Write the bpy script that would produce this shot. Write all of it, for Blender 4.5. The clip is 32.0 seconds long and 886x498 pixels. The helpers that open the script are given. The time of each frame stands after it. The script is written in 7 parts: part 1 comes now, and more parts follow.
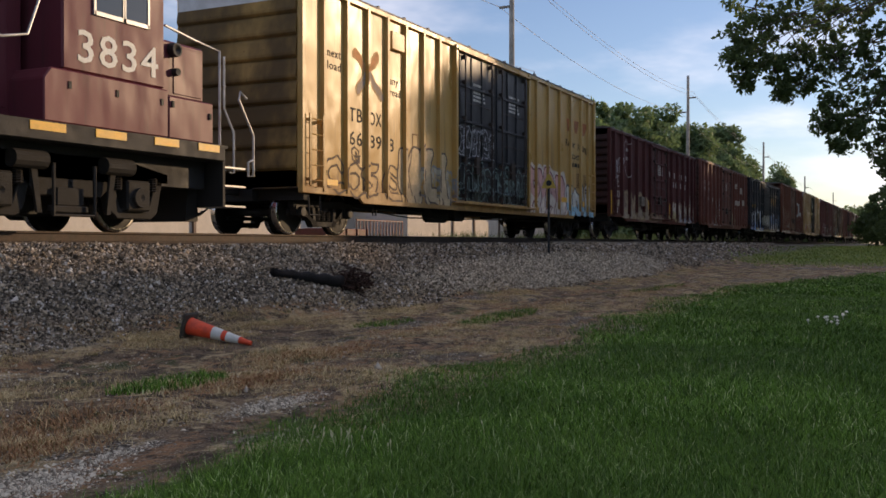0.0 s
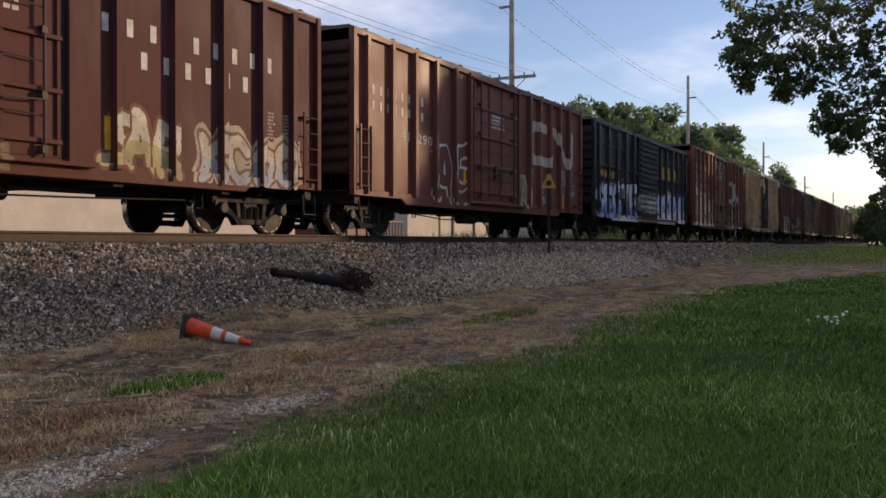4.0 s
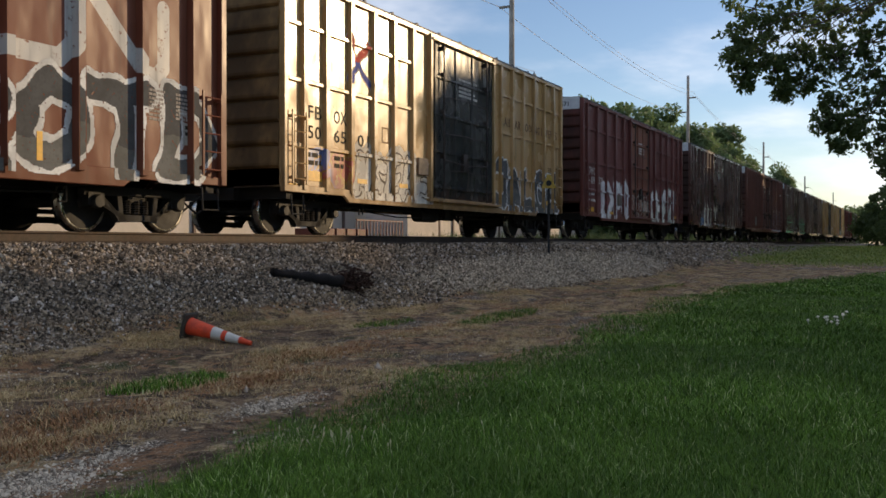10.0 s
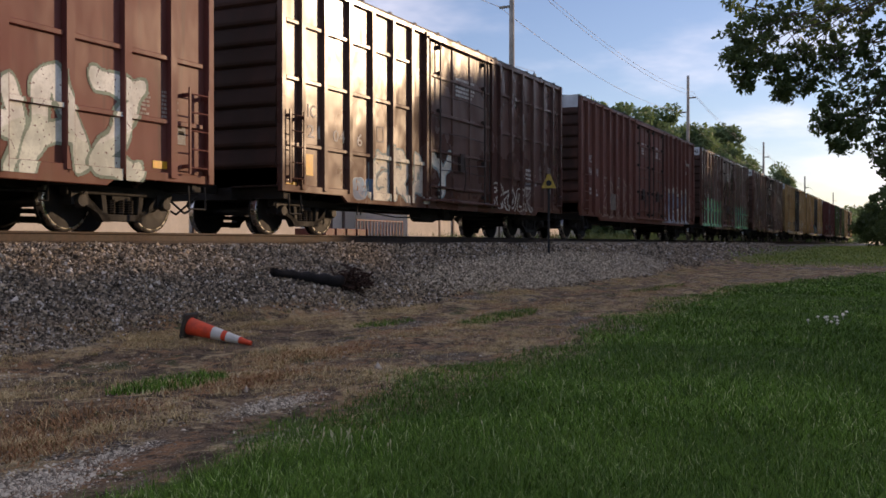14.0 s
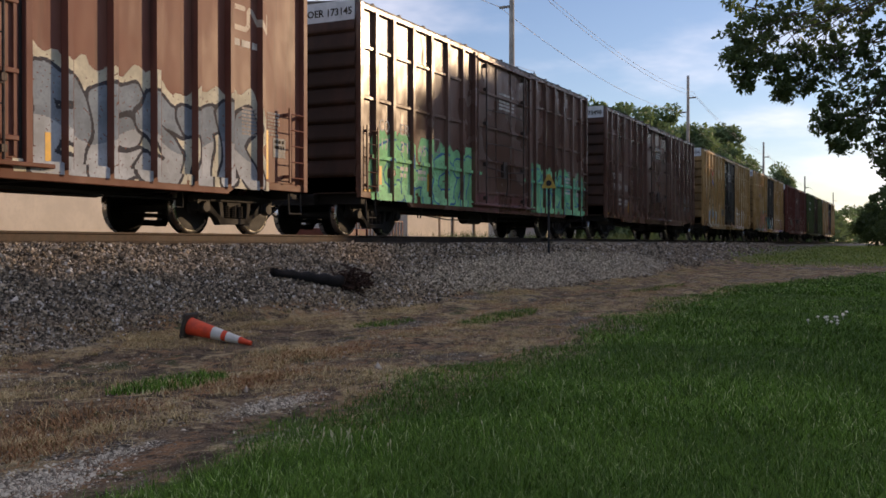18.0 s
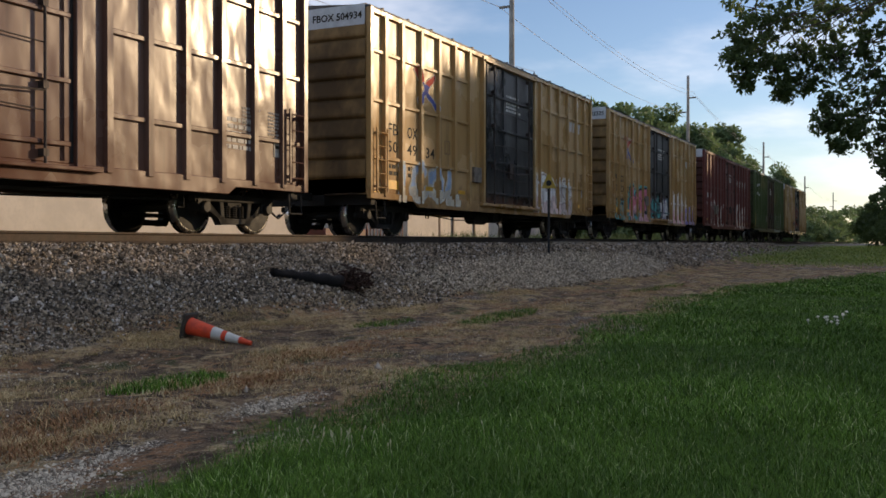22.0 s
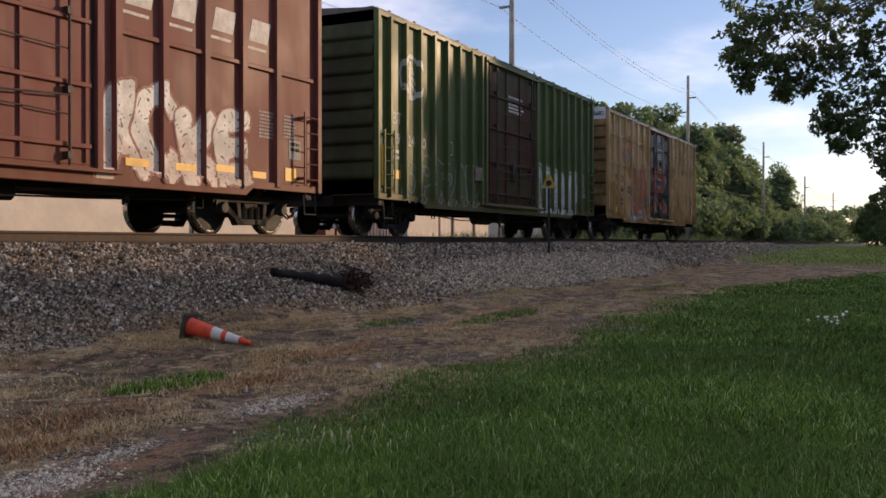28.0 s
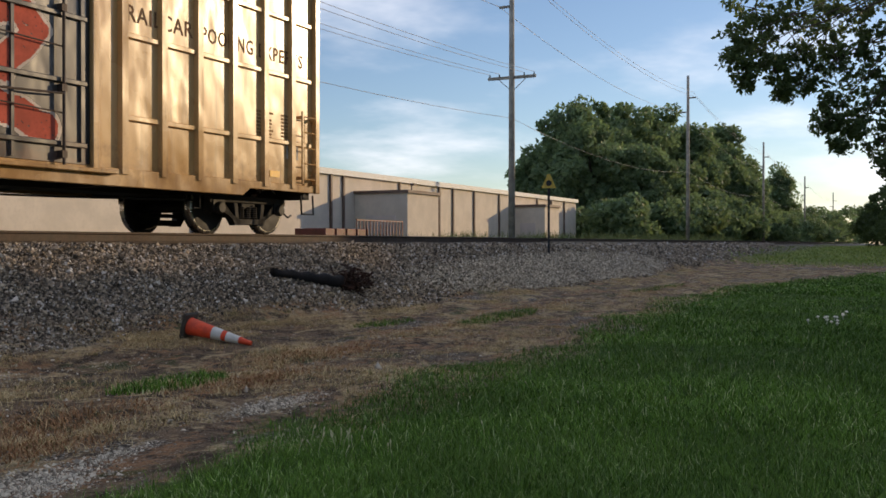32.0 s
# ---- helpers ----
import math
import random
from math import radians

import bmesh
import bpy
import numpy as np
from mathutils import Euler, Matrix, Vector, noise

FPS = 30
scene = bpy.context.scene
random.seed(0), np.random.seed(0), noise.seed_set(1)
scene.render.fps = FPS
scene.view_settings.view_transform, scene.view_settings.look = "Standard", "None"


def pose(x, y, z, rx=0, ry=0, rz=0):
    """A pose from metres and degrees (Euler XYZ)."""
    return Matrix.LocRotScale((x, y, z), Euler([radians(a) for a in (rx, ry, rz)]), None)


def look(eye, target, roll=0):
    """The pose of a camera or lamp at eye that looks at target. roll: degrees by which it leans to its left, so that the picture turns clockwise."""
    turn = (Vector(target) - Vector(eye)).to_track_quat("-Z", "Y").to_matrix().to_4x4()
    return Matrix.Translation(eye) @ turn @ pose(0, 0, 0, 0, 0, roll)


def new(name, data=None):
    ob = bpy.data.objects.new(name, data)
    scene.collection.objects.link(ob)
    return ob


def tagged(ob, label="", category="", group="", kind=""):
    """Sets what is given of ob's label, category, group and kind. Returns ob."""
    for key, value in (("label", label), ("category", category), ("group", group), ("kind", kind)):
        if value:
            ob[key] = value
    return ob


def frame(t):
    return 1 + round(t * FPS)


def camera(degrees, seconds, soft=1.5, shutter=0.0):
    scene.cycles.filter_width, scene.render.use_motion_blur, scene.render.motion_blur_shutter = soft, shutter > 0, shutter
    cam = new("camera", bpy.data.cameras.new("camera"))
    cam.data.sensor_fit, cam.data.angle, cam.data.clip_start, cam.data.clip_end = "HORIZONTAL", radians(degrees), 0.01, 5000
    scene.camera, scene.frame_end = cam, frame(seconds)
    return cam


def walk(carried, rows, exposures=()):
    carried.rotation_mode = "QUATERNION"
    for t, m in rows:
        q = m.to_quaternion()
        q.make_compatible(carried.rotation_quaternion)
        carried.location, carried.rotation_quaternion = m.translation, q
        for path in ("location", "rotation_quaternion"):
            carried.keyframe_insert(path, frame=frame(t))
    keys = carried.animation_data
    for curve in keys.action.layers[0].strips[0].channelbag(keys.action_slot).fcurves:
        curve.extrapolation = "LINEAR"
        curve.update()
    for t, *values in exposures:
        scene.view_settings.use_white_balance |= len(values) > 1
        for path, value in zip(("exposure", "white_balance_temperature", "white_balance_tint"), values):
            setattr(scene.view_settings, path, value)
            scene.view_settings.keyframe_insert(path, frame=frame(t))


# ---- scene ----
# Plan: the track runs along +X, rail head at z = 0, track centre at y = 12.31.
# The camera stands on the grass at the origin, 0.18 m below the rail head.
cam = camera(49.0, 32.0, soft=1.6)
AXIS = radians(26.3)
EYE = (0.0, 0.0, -0.18)
AIM = (100 * math.cos(AXIS), 100 * math.sin(AXIS), -0.18 - 0.58)
walk(cam, [(0.0, look(EYE, AIM)), (32.0, look(EYE, AIM))], exposures=[
    (0.0, 1.40, 7320, 26), (3.0, 1.42, 7370, 29), (7.0, 1.42, 7320, 30), (9.0, 1.40, 7270, 24), (11.0, 1.37, 7220, 18), (12.5, 1.40, 7270, 25), (14.0, 1.42, 7370, 31), (17.0, 1.44, 7420, 31),
    (18.5, 1.42, 7320, 23), (19.5, 1.37, 7170, 15), (21.0, 1.37, 7220, 18), (23.0, 1.40, 7270, 25), (25.0, 1.44, 7420, 31), (28.0, 1.54, 7420, 31), (30.0, 1.52, 7420, 32), (31.2, 1.42, 7270, 23), (32.0, 1.40, 7220, 20)])

SPEED = 8.87
YC = 12.31

# ---- world and sun ----
SUN_AZ, SUN_EL = radians(-32.4), radians(13.0)
world = bpy.data.worlds.new("sky")
scene.world = world
world.use_nodes = True
wn = world.node_tree.nodes
sky = wn.new("ShaderNodeTexSky")
sky.sky_type = "NISHITA"
sky.sun_disc = False
sky.sun_elevation = SUN_EL
sky.sun_rotation = math.pi / 2 - SUN_AZ
sky.altitude = 200
sky.air_density, sky.dust_density, sky.ozone_density = 1.0, 0.3, 3.5
# broken cloud over the whole sky, brightened to fill shade, mostly out of view
wl = world.node_tree.links
w_geo = wn.new("ShaderNodeTexCoord")
w_sep = wn.new("ShaderNodeSeparateXYZ")
wl.new(w_geo.outputs["Generated"], w_sep.inputs[0])
w_up = wn.new("ShaderNodeMath")
w_up.operation, w_up.inputs[1].default_value = "ADD", 0.14
wl.new(w_sep.outputs[2], w_up.inputs[0])
w_flat = wn.new("ShaderNodeCombineXYZ")
for w_i in (0, 1):
    w_div = wn.new("ShaderNodeMath")
    w_div.operation = "DIVIDE"
    wl.new(w_sep.outputs[w_i], w_div.inputs[0])
    wl.new(w_up.outputs[0], w_div.inputs[1])
    wl.new(w_div.outputs[0], w_flat.inputs[w_i])
w_map = wn.new("ShaderNodeMapping")
# Offset chosen so few clouds show and more stand overhead as fill light.
w_map.inputs["Location"].default_value = (10.0, -10.0, 0.0)
wl.new(w_flat.outputs[0], w_map.inputs["Vector"])
w_noise = wn.new("ShaderNodeTexNoise")
w_noise.inputs["Scale"].default_value, w_noise.inputs["Detail"].default_value, w_noise.inputs["Roughness"].default_value = 0.75, 6.0, 0.55
wl.new(w_map.outputs[0], w_noise.inputs["Vector"])
w_ramp = wn.new("ShaderNodeMapRange")
w_ramp.interpolation_type = "SMOOTHSTEP"
for w_i, w_v in zip((1, 2, 3, 4), (0.46, 0.72, 0.0, 0.8)):
    w_ramp.inputs[w_i].default_value = w_v
wl.new(w_noise.outputs["Fac"], w_ramp.inputs[0])
w_mix = wn.new("ShaderNodeMix")
w_mix.data_type = "RGBA"
wl.new(w_ramp.outputs[0], w_mix.inputs[0])
wl.new(sky.outputs[0], w_mix.inputs[6])
w_mix.inputs[7].default_value = (7.0, 7.9, 8.8, 1.0)
wl.new(w_mix.outputs[2], wn["Background"].inputs[0])
wn["Background"].inputs[1].default_value = 0.060
sun = new("sun", bpy.data.lights.new("sun", "SUN"))
sun.data.energy, sun.data.angle, sun.data.color = 1.0, radians(0.6), (1.0, 0.81, 0.50)
sun.matrix_world = look((100 * math.cos(SUN_AZ), 100 * math.sin(SUN_AZ), 100 * math.tan(SUN_EL)), (0, 0, 0))


# ---- mesh helpers ----
class Shape:
    """Collects boxes, tubes and turned forms as plain vertices and faces."""

    def __init__(self):
        self.v, self.f = [], []

    def add(self, vs, fs):
        n = len(self.v)
        self.v.extend(vs)
        self.f.extend([tuple(i + n for i in f) for f in fs])
        return self

    def box(self, x0, x1, y0, y1, z0, z1):
        vs = [(x, y, z) for x in (x0, x1) for y in (y0, y1) for z in (z0, z1)]
        return self.add(vs, [(0, 1, 3, 2), (4, 6, 7, 5), (0, 4, 5, 1), (2, 3, 7, 6), (0, 2, 6, 4), (1, 5, 7, 3)])

    def hat(self, x, w, y0, y1, z0, z1, taper=0.7):
        """An upright post, narrower at its face y1 than at its root y0."""
        a, b = w / 2, w / 2 * taper
        vs = [(x + sx, y, z) for z in (z0, z1) for sx, y in ((-a, y0), (a, y0), (b, y1), (-b, y1))]
        return self.add(vs, [(3, 2, 1, 0), (4, 5, 6, 7), (0, 1, 5, 4), (1, 2, 6, 5), (2, 3, 7, 6), (3, 0, 4, 7)])

    def tube(self, p, q, r, n=8, r2=None):
        p, q = Vector(p), Vector(q)
        r2 = r if r2 is None else r2
        d = (q - p).normalized()
        a = d.orthogonal().normalized()
        b = d.cross(a)
        vs = []
        for c, rr in ((p, r), (q, r2)):
            for i in range(n):
                w = 2 * math.pi * i / n
                vs.append(tuple(c + (a * math.cos(w) + b * math.sin(w)) * rr))
        fs = [(i, (i + 1) % n, n + (i + 1) % n, n + i) for i in range(n)]
        return self.add(vs, fs + [tuple(reversed(range(n))), tuple(range(n, 2 * n))])

    def path(self, pts, r, n=6):
        """One bent pipe through the points; r is one radius or one a point."""
        pts = [Vector(p) for p in pts]
        rs = r if isinstance(r, (list, tuple)) else [r] * len(pts)
        vs, last = [], None
        for i, p in enumerate(pts):
            d = (pts[min(i + 1, len(pts) - 1)] - pts[max(i - 1, 0)]).normalized()
            a = d.orthogonal().normalized() if last is None else (last - d * last.dot(d)).normalized()
            last, b = a, d.cross(a)
            for k in range(n):
                w = 2 * math.pi * k / n
                vs.append(tuple(p + (a * math.cos(w) + b * math.sin(w)) * rs[i]))
        m = len(pts)
        fs = [(j * n + k, j * n + (k + 1) % n, (j + 1) * n + (k + 1) % n, (j + 1) * n + k) for j in range(m - 1) for k in range(n)]
        return self.add(vs, fs + [tuple(reversed(range(n))), tuple(range((m - 1) * n, m * n))])

    def turn_y(self, prof, cx=0.0, cz=0.0, n=28):
        """Turns a profile of (y, radius) about the y axis."""
        vs, k = [], len(prof)
        for i in range(n):
            w = 2 * math.pi * i / n
            vs += [(cx + r * math.cos(w), y, cz + r * math.sin(w)) for y, r in prof]
        fs = []
        for i in range(n):
            j = (i + 1) % n
            fs += [(i * k + m, j * k + m, j * k + m + 1, i * k + m + 1) for m in range(k - 1)]
        return self.add(vs, fs)

    def slab(self, pts, y0, y1):
        """Extrudes an outline of (x, z) from y0 to y1."""
        n = len(pts)
        vs = [(x, y0, z) for x, z in pts] + [(x, y1, z) for x, z in pts]
        fs = [(i, (i + 1) % n, n + (i + 1) % n, n + i) for i in range(n)]
        return self.add(vs, fs + [tuple(reversed(range(n))), tuple(range(n, 2 * n))])

    def mesh(self, name, bevel=0.0):
        me = bpy.data.meshes.new(name)
        me.from_pydata(self.v, [], self.f)
        bm = bmesh.new()
        bm.from_mesh(me)
        bmesh.ops.recalc_face_normals(bm, faces=bm.faces)
        if bevel:
            es = [e for e in bm.edges if len(e.link_faces) == 2 and e.calc_face_angle() > 0.6]
            bmesh.ops.bevel(bm, geom=es, offset=bevel, segments=1, affect="EDGES", clamp_overlap=True)
        bm.to_mesh(me)
        bm.free()
        return me


def part(name, shape, material, parent, label="", bevel=0.0, smooth=False, at=None):
    """Links one mesh under a thing or a part."""
    me = shape if isinstance(shape, bpy.types.Mesh) else shape.mesh(name, bevel)
    if not me.materials:
        me.materials.append(material)
    if smooth:
        me.shade_smooth()
    ob = new(name, me)
    ob.parent = parent
    if at is not None:
        ob.location = at
    if label:
        tagged(ob, label)
    return ob


def raw_mesh(name, verts, faces, material, smooth=False):
    """A mesh from numpy arrays; faces all have the same number of corners."""
    me = bpy.data.meshes.new(name)
    verts, faces = np.asarray(verts, np.float32), np.asarray(faces, np.int32)
    k = faces.shape[1]
    me.vertices.add(len(verts))
    me.vertices.foreach_set("co", verts.ravel())
    me.loops.add(faces.size)
    me.loops.foreach_set("vertex_index", faces.ravel())
    me.polygons.add(len(faces))
    me.polygons.foreach_set("loop_start", np.arange(0, faces.size, k, dtype=np.int32))
    me.polygons.foreach_set("use_smooth", np.full(len(faces), smooth))
    me.update(calc_edges=True)
    me.materials.append(material)
    return me


# ---- materials ----
class Nodes:
    """A short way to write node trees."""

    def __init__(self, name):
        self.mat = bpy.data.materials.new(name)
        self.mat.use_nodes = True
        self.t = self.mat.node_tree
        self.bsdf = self.t.nodes["Principled BSDF"]

    def put(self, sock, val):
        if isinstance(val, (int, float, tuple)):
            if isinstance(val, tuple) and len(val) == 3 and sock.type == "RGBA":
                val = (*val, 1.0)
            sock.default_value = val
        else:
            self.t.links.new(val, sock)

    def op(self, kind, a, b=0.0, c=None, clamp=False):
        n = self.t.nodes.new("ShaderNodeMath")
        n.operation, n.use_clamp = kind, clamp
        self.put(n.inputs[0], a)
        self.put(n.inputs[1], b)
        if c is not None:
            self.put(n.inputs[2], c)
        return n.outputs[0]

    def coords(self, kind="Object"):
        return self.t.nodes.new("ShaderNodeTexCoord").outputs[kind]

    def scaled(self, vec, s, offset=(0.0, 0.0, 0.0)):
        n = self.t.nodes.new("ShaderNodeMapping")
        self.put(n.inputs["Vector"], vec)
        n.inputs["Scale"].default_value = s
        n.inputs["Location"].default_value = offset
        return n.outputs[0]

    def noise(self, vec, scale, detail=3.0, rough=0.55, distort=0.0):
        n = self.t.nodes.new("ShaderNodeTexNoise")
        self.put(n.inputs["Vector"], vec)
        n.inputs["Scale"].default_value, n.inputs["Detail"].default_value = scale, detail
        n.inputs["Roughness"].default_value, n.inputs["Distortion"].default_value = rough, distort
        return n.outputs["Fac"]

    def step(self, val, lo, hi, a=0.0, b=1.0):
        n = self.t.nodes.new("ShaderNodeMapRange")
        n.interpolation_type = "SMOOTHSTEP"
        self.put(n.inputs[0], val)
        for i, x in zip((1, 2, 3, 4), (lo, hi, a, b)):
            n.inputs[i].default_value = x
        return n.outputs[0]

    def mix(self, fac, a, b, kind="MIX"):
        n = self.t.nodes.new("ShaderNodeMix")
        n.data_type, n.blend_type = "RGBA", kind
        self.put(n.inputs[0], fac)
        self.put(n.inputs[6], a)
        self.put(n.inputs[7], b)
        return n.outputs[2]

    def split(self, vec):
        n = self.t.nodes.new("ShaderNodeSeparateXYZ")
        self.put(n.inputs[0], vec)
        return n.outputs

    def join(self, x, y, z):
        n = self.t.nodes.new("ShaderNodeCombineXYZ")
        for i, val in enumerate((x, y, z)):
            self.put(n.inputs[i], val)
        return n.outputs[0]

    def bump(self, height, strength=0.3, dist=0.02, under=None):
        n = self.t.nodes.new("ShaderNodeBump")
        n.inputs["Strength"].default_value, n.inputs["Distance"].default_value = strength, dist
        self.put(n.inputs["Height"], height)
        if under is not None:
            self.put(n.inputs["Normal"], under)
        return n.outputs[0]

    def done(self, color, rough=0.6, metal=0.0, normal=None, spec=None):
        self.put(self.bsdf.inputs["Base Color"], color)
        self.put(self.bsdf.inputs["Roughness"], rough)
        self.put(self.bsdf.inputs["Metallic"], metal)
        if normal is not None:
            self.put(self.bsdf.inputs["Normal"], normal)
        if spec is not None:
            self.put(self.bsdf.inputs["Specular IOR Level"], spec)
        return self.mat


def shade(c, k):
    return tuple(min(1.0, x * k) for x in c)


def plain(name, c, rough=0.6, metal=0.0, var=0.35, scale=6.0, bump=0.15, rnd=0.0, kind="Object", spec=None):
    """A worn surface: two scales of variation, fine relief, and a shift from object to object if rnd is given."""
    n = Nodes(name)
    v = n.coords(kind)
    big, fine = n.noise(v, scale, 4), n.noise(v, scale * 9, 3)
    col = n.mix(n.step(big, 0.3, 0.7), shade(c, 1 - var), shade(c, 1 + var))
    col = n.mix(n.op("MULTIPLY", n.step(fine, 0.45, 0.75), 0.5), col, shade(c, 1 - 1.2 * var))
    if rnd:
        info = n.t.nodes.new("ShaderNodeObjectInfo")
        col = n.mix(n.op("MULTIPLY", info.outputs["Random"], rnd), col, shade(c, 0.35))
    return n.done(col, n.step(big, 0.2, 0.8, max(0.05, rough - 0.12), min(1.0, rough + 0.12)), metal, n.bump(fine, bump, 0.02), spec)


def tags_layer(n, v, col, spec, seed):
    """Painted bubble letters with outline on the wall of a car. spec: x0, x1, z0, z1, letter width, fill, second fill, outline."""
    x0, x1, z0, z1, w, fill, fill2, line = spec
    off = n.scaled(v, (1.0, 0.0, 1.0), (seed * 3.1, 0.0, seed * 1.7))
    warp = n.op("SUBTRACT", n.noise(off, 1.1, 2.0), 0.5)
    warp2 = n.op("SUBTRACT", n.noise(n.scaled(off, (1.0, 1.0, 1.0), (9.0, 0.0, 4.0)), 1.6, 2.0), 0.5)
    x, y, z = n.split(v)
    xx = n.op("ADD", x, n.op("MULTIPLY", warp, 0.9 * w))
    zz = n.op("ADD", z, n.op("MULTIPLY", warp2, 0.7 * (z1 - z0)))
    u = n.op("DIVIDE", n.op("SUBTRACT", xx, x0), w)
    lu = n.op("MULTIPLY", n.op("ABSOLUTE", n.op("SUBTRACT", n.op("FRACT", u), 0.5)), 2.0)
    lv = n.op("ABSOLUTE", n.op("DIVIDE", n.op("SUBTRACT", zz, (z0 + z1) / 2), (z1 - z0) / 2))
    d = n.op("ADD", n.op("POWER", lu, 3.0), n.op("POWER", lv, 3.0))
    hole = n.op("ADD", n.op("POWER", n.op("DIVIDE", n.op("ADD", lu, n.op("MULTIPLY", warp2, 1.2)), 0.26), 2.0), n.op("POWER", n.op("DIVIDE", n.op("ADD", lv, warp), 0.42), 2.0))
    stroke = n.op("ABSOLUTE", n.op("SUBTRACT", n.noise(off, 2.3, 0.0, 0.5, 0.8), 0.5))
    lines = n.op("MAXIMUM", n.step(stroke, 0.012, 0.022, 1.0, 0.0), n.step(n.op("ABSOLUTE", n.op("SUBTRACT", hole, 1.0)), 0.25, 0.4, 1.0, 0.0))
    lines = n.op("MAXIMUM", lines, n.step(n.op("ABSOLUTE", n.op("SUBTRACT", d, 0.92)), 0.1, 0.16, 1.0, 0.0))
    inside = n.step(d, 1.02, 1.08, 1.0, 0.0)
    box = n.op("MULTIPLY", n.step(x, x0 - 0.02, x0 + 0.02), n.step(x, x1 - 0.02, x1 + 0.02, 1.0, 0.0))
    box = n.op("MULTIPLY", box, n.step(y, -1.36, -1.34, 1.0, 0.0))
    paint = n.mix(n.step(n.noise(off, 0.8, 2.0), 0.46, 0.56), fill, fill2)
    paint = n.mix(lines, paint, line)
    wear = n.step(n.noise(n.scaled(v, (1.0, 1.0, 0.5)), 7.0, 5.0), 0.35, 0.42)
    return n.mix(n.op("MULTIPLY", n.op("MULTIPLY", inside, box), wear), col, paint)


def stroke_layer(n, v, col, lines, width, color, wear_scale=9.0):
    """Broad painted strokes along polylines of (x, z) on the near side of a car."""
    x, y, z = n.split(v)
    best = None
    for pts in lines:
        for (xa, za), (xb, zb) in zip(pts, pts[1:]):
            bx, bz = xb - xa, zb - za
            q = bx * bx + bz * bz
            px_, pz_ = n.op("SUBTRACT", x, xa), n.op("SUBTRACT", z, za)
            h = n.op("ADD", n.op("MULTIPLY", px_, bx / q), n.op("MULTIPLY", pz_, bz / q), clamp=True)
            dx = n.op("SUBTRACT", px_, n.op("MULTIPLY", h, bx))
            dz = n.op("SUBTRACT", pz_, n.op("MULTIPLY", h, bz))
            d = n.op("ADD", n.op("MULTIPLY", dx, dx), n.op("MULTIPLY", dz, dz))
            best = d if best is None else n.op("MINIMUM", best, d)
    r = width / 2
    mask = n.step(best, (r * 0.97) ** 2, (r * 1.03) ** 2, 1.0, 0.0)
    mask = n.op("MULTIPLY", mask, n.step(y, -1.36, -1.34, 1.0, 0.0))
    mask = n.op("MULTIPLY", mask, n.step(n.noise(v, wear_scale, 5.0, 0.65), 0.32, 0.42))
    return n.mix(mask, col, color)


def loop_logo(x, z, w, h):
    """Centre lines of the looping band logo."""
    k = w / 4
    c_part = [(1.25, 1.0), (0.2, 1.0), (0.0, 0.85), (0.0, 0.15), (0.2, 0.0), (1.5, 0.0), (1.75, 0.2), (1.75, 0.82)]
    n_part = [(1.75, 0.82), (1.9, 1.0), (2.15, 0.97), (3.3, 0.05), (3.6, 0.0), (3.8, 0.16), (3.8, 1.0)]
    return [[(x + u * k, z + v * h) for u, v in q] for q in (c_part, n_part)]


def ring_lines(x, z, r, n_=14):
    return [[(x + r * math.cos(2 * math.pi * k / n_), z + r * math.sin(2 * math.pi * k / n_)) for k in range(n_ + 1)]]


def car_paint(name, c, fade=None, rust=(0.16, 0.06, 0.03), rust_amt=0.35, dirt=(0.05, 0.04, 0.035), rough=0.36, tags=(), seed=0.0, spec=None, strokes=(), grime_shade=0.45):
    """Weathered enamel on steel sheet: faded patches, run-down streaks, rust specks and wavy panels."""
    n = Nodes(name)
    v = n.scaled(n.coords(), (1.0, 1.0, 1.0), (seed * 7.3, 0.0, 0.0)) if seed else n.coords()
    fade = fade or shade(c, 1.35)
    big = n.noise(v, 0.55, 4.0)
    col = n.mix(n.step(big, 0.35, 0.68), c, fade)
    ob = n.coords()
    for i, tag in enumerate(tags):
        col = tags_layer(n, ob, col, tag, seed + i * 2.3)
    for lines, width, color in strokes:
        col = stroke_layer(n, ob, col, lines, width, color)
    # From 0.5 up: broad dark blotches that also paint shade onto car ends.
    streak = n.noise(n.scaled(v, (5.0, 5.0, 0.35) if grime_shade < 0.5 else (0.8, 0.8, 0.5)), 1.0, 4.0, 0.6)
    col = n.mix(n.op("MULTIPLY", n.step(streak, 0.52 if grime_shade < 0.5 else 0.25, 0.75 if grime_shade < 0.5 else 0.6), grime_shade), col, dirt)
    z = n.split(ob)[2]
    low = n.op("ADD", n.op("MULTIPLY", n.step(z, 0.7, 1.7, 1.0, 0.0), 0.35), n.noise(v, 2.6, 5.0, 0.65))
    col = n.mix(n.op("MULTIPLY", n.step(low, 0.62, 0.9), rust_amt * 1.6), col, rust)
    speck = n.noise(v, 14.0, 4.0, 0.7)
    col = n.mix(n.op("MULTIPLY", n.step(speck, 0.62, 0.7), rust_amt), col, rust)
    wave = n.noise(n.scaled(v, (1.0, 1.0, 0.55)), 1.7, 1.5)
    nor = n.bump(wave, 0.6, 0.06)
    nor = n.bump(speck, 0.08, 0.01, nor)
    n.mat["base"] = c
    return n.done(col, n.step(big, 0.3, 0.7, rough - 0.05, rough + 0.1), 0.0, nor, spec or (0.38 if rough < 0.34 else 0.22))


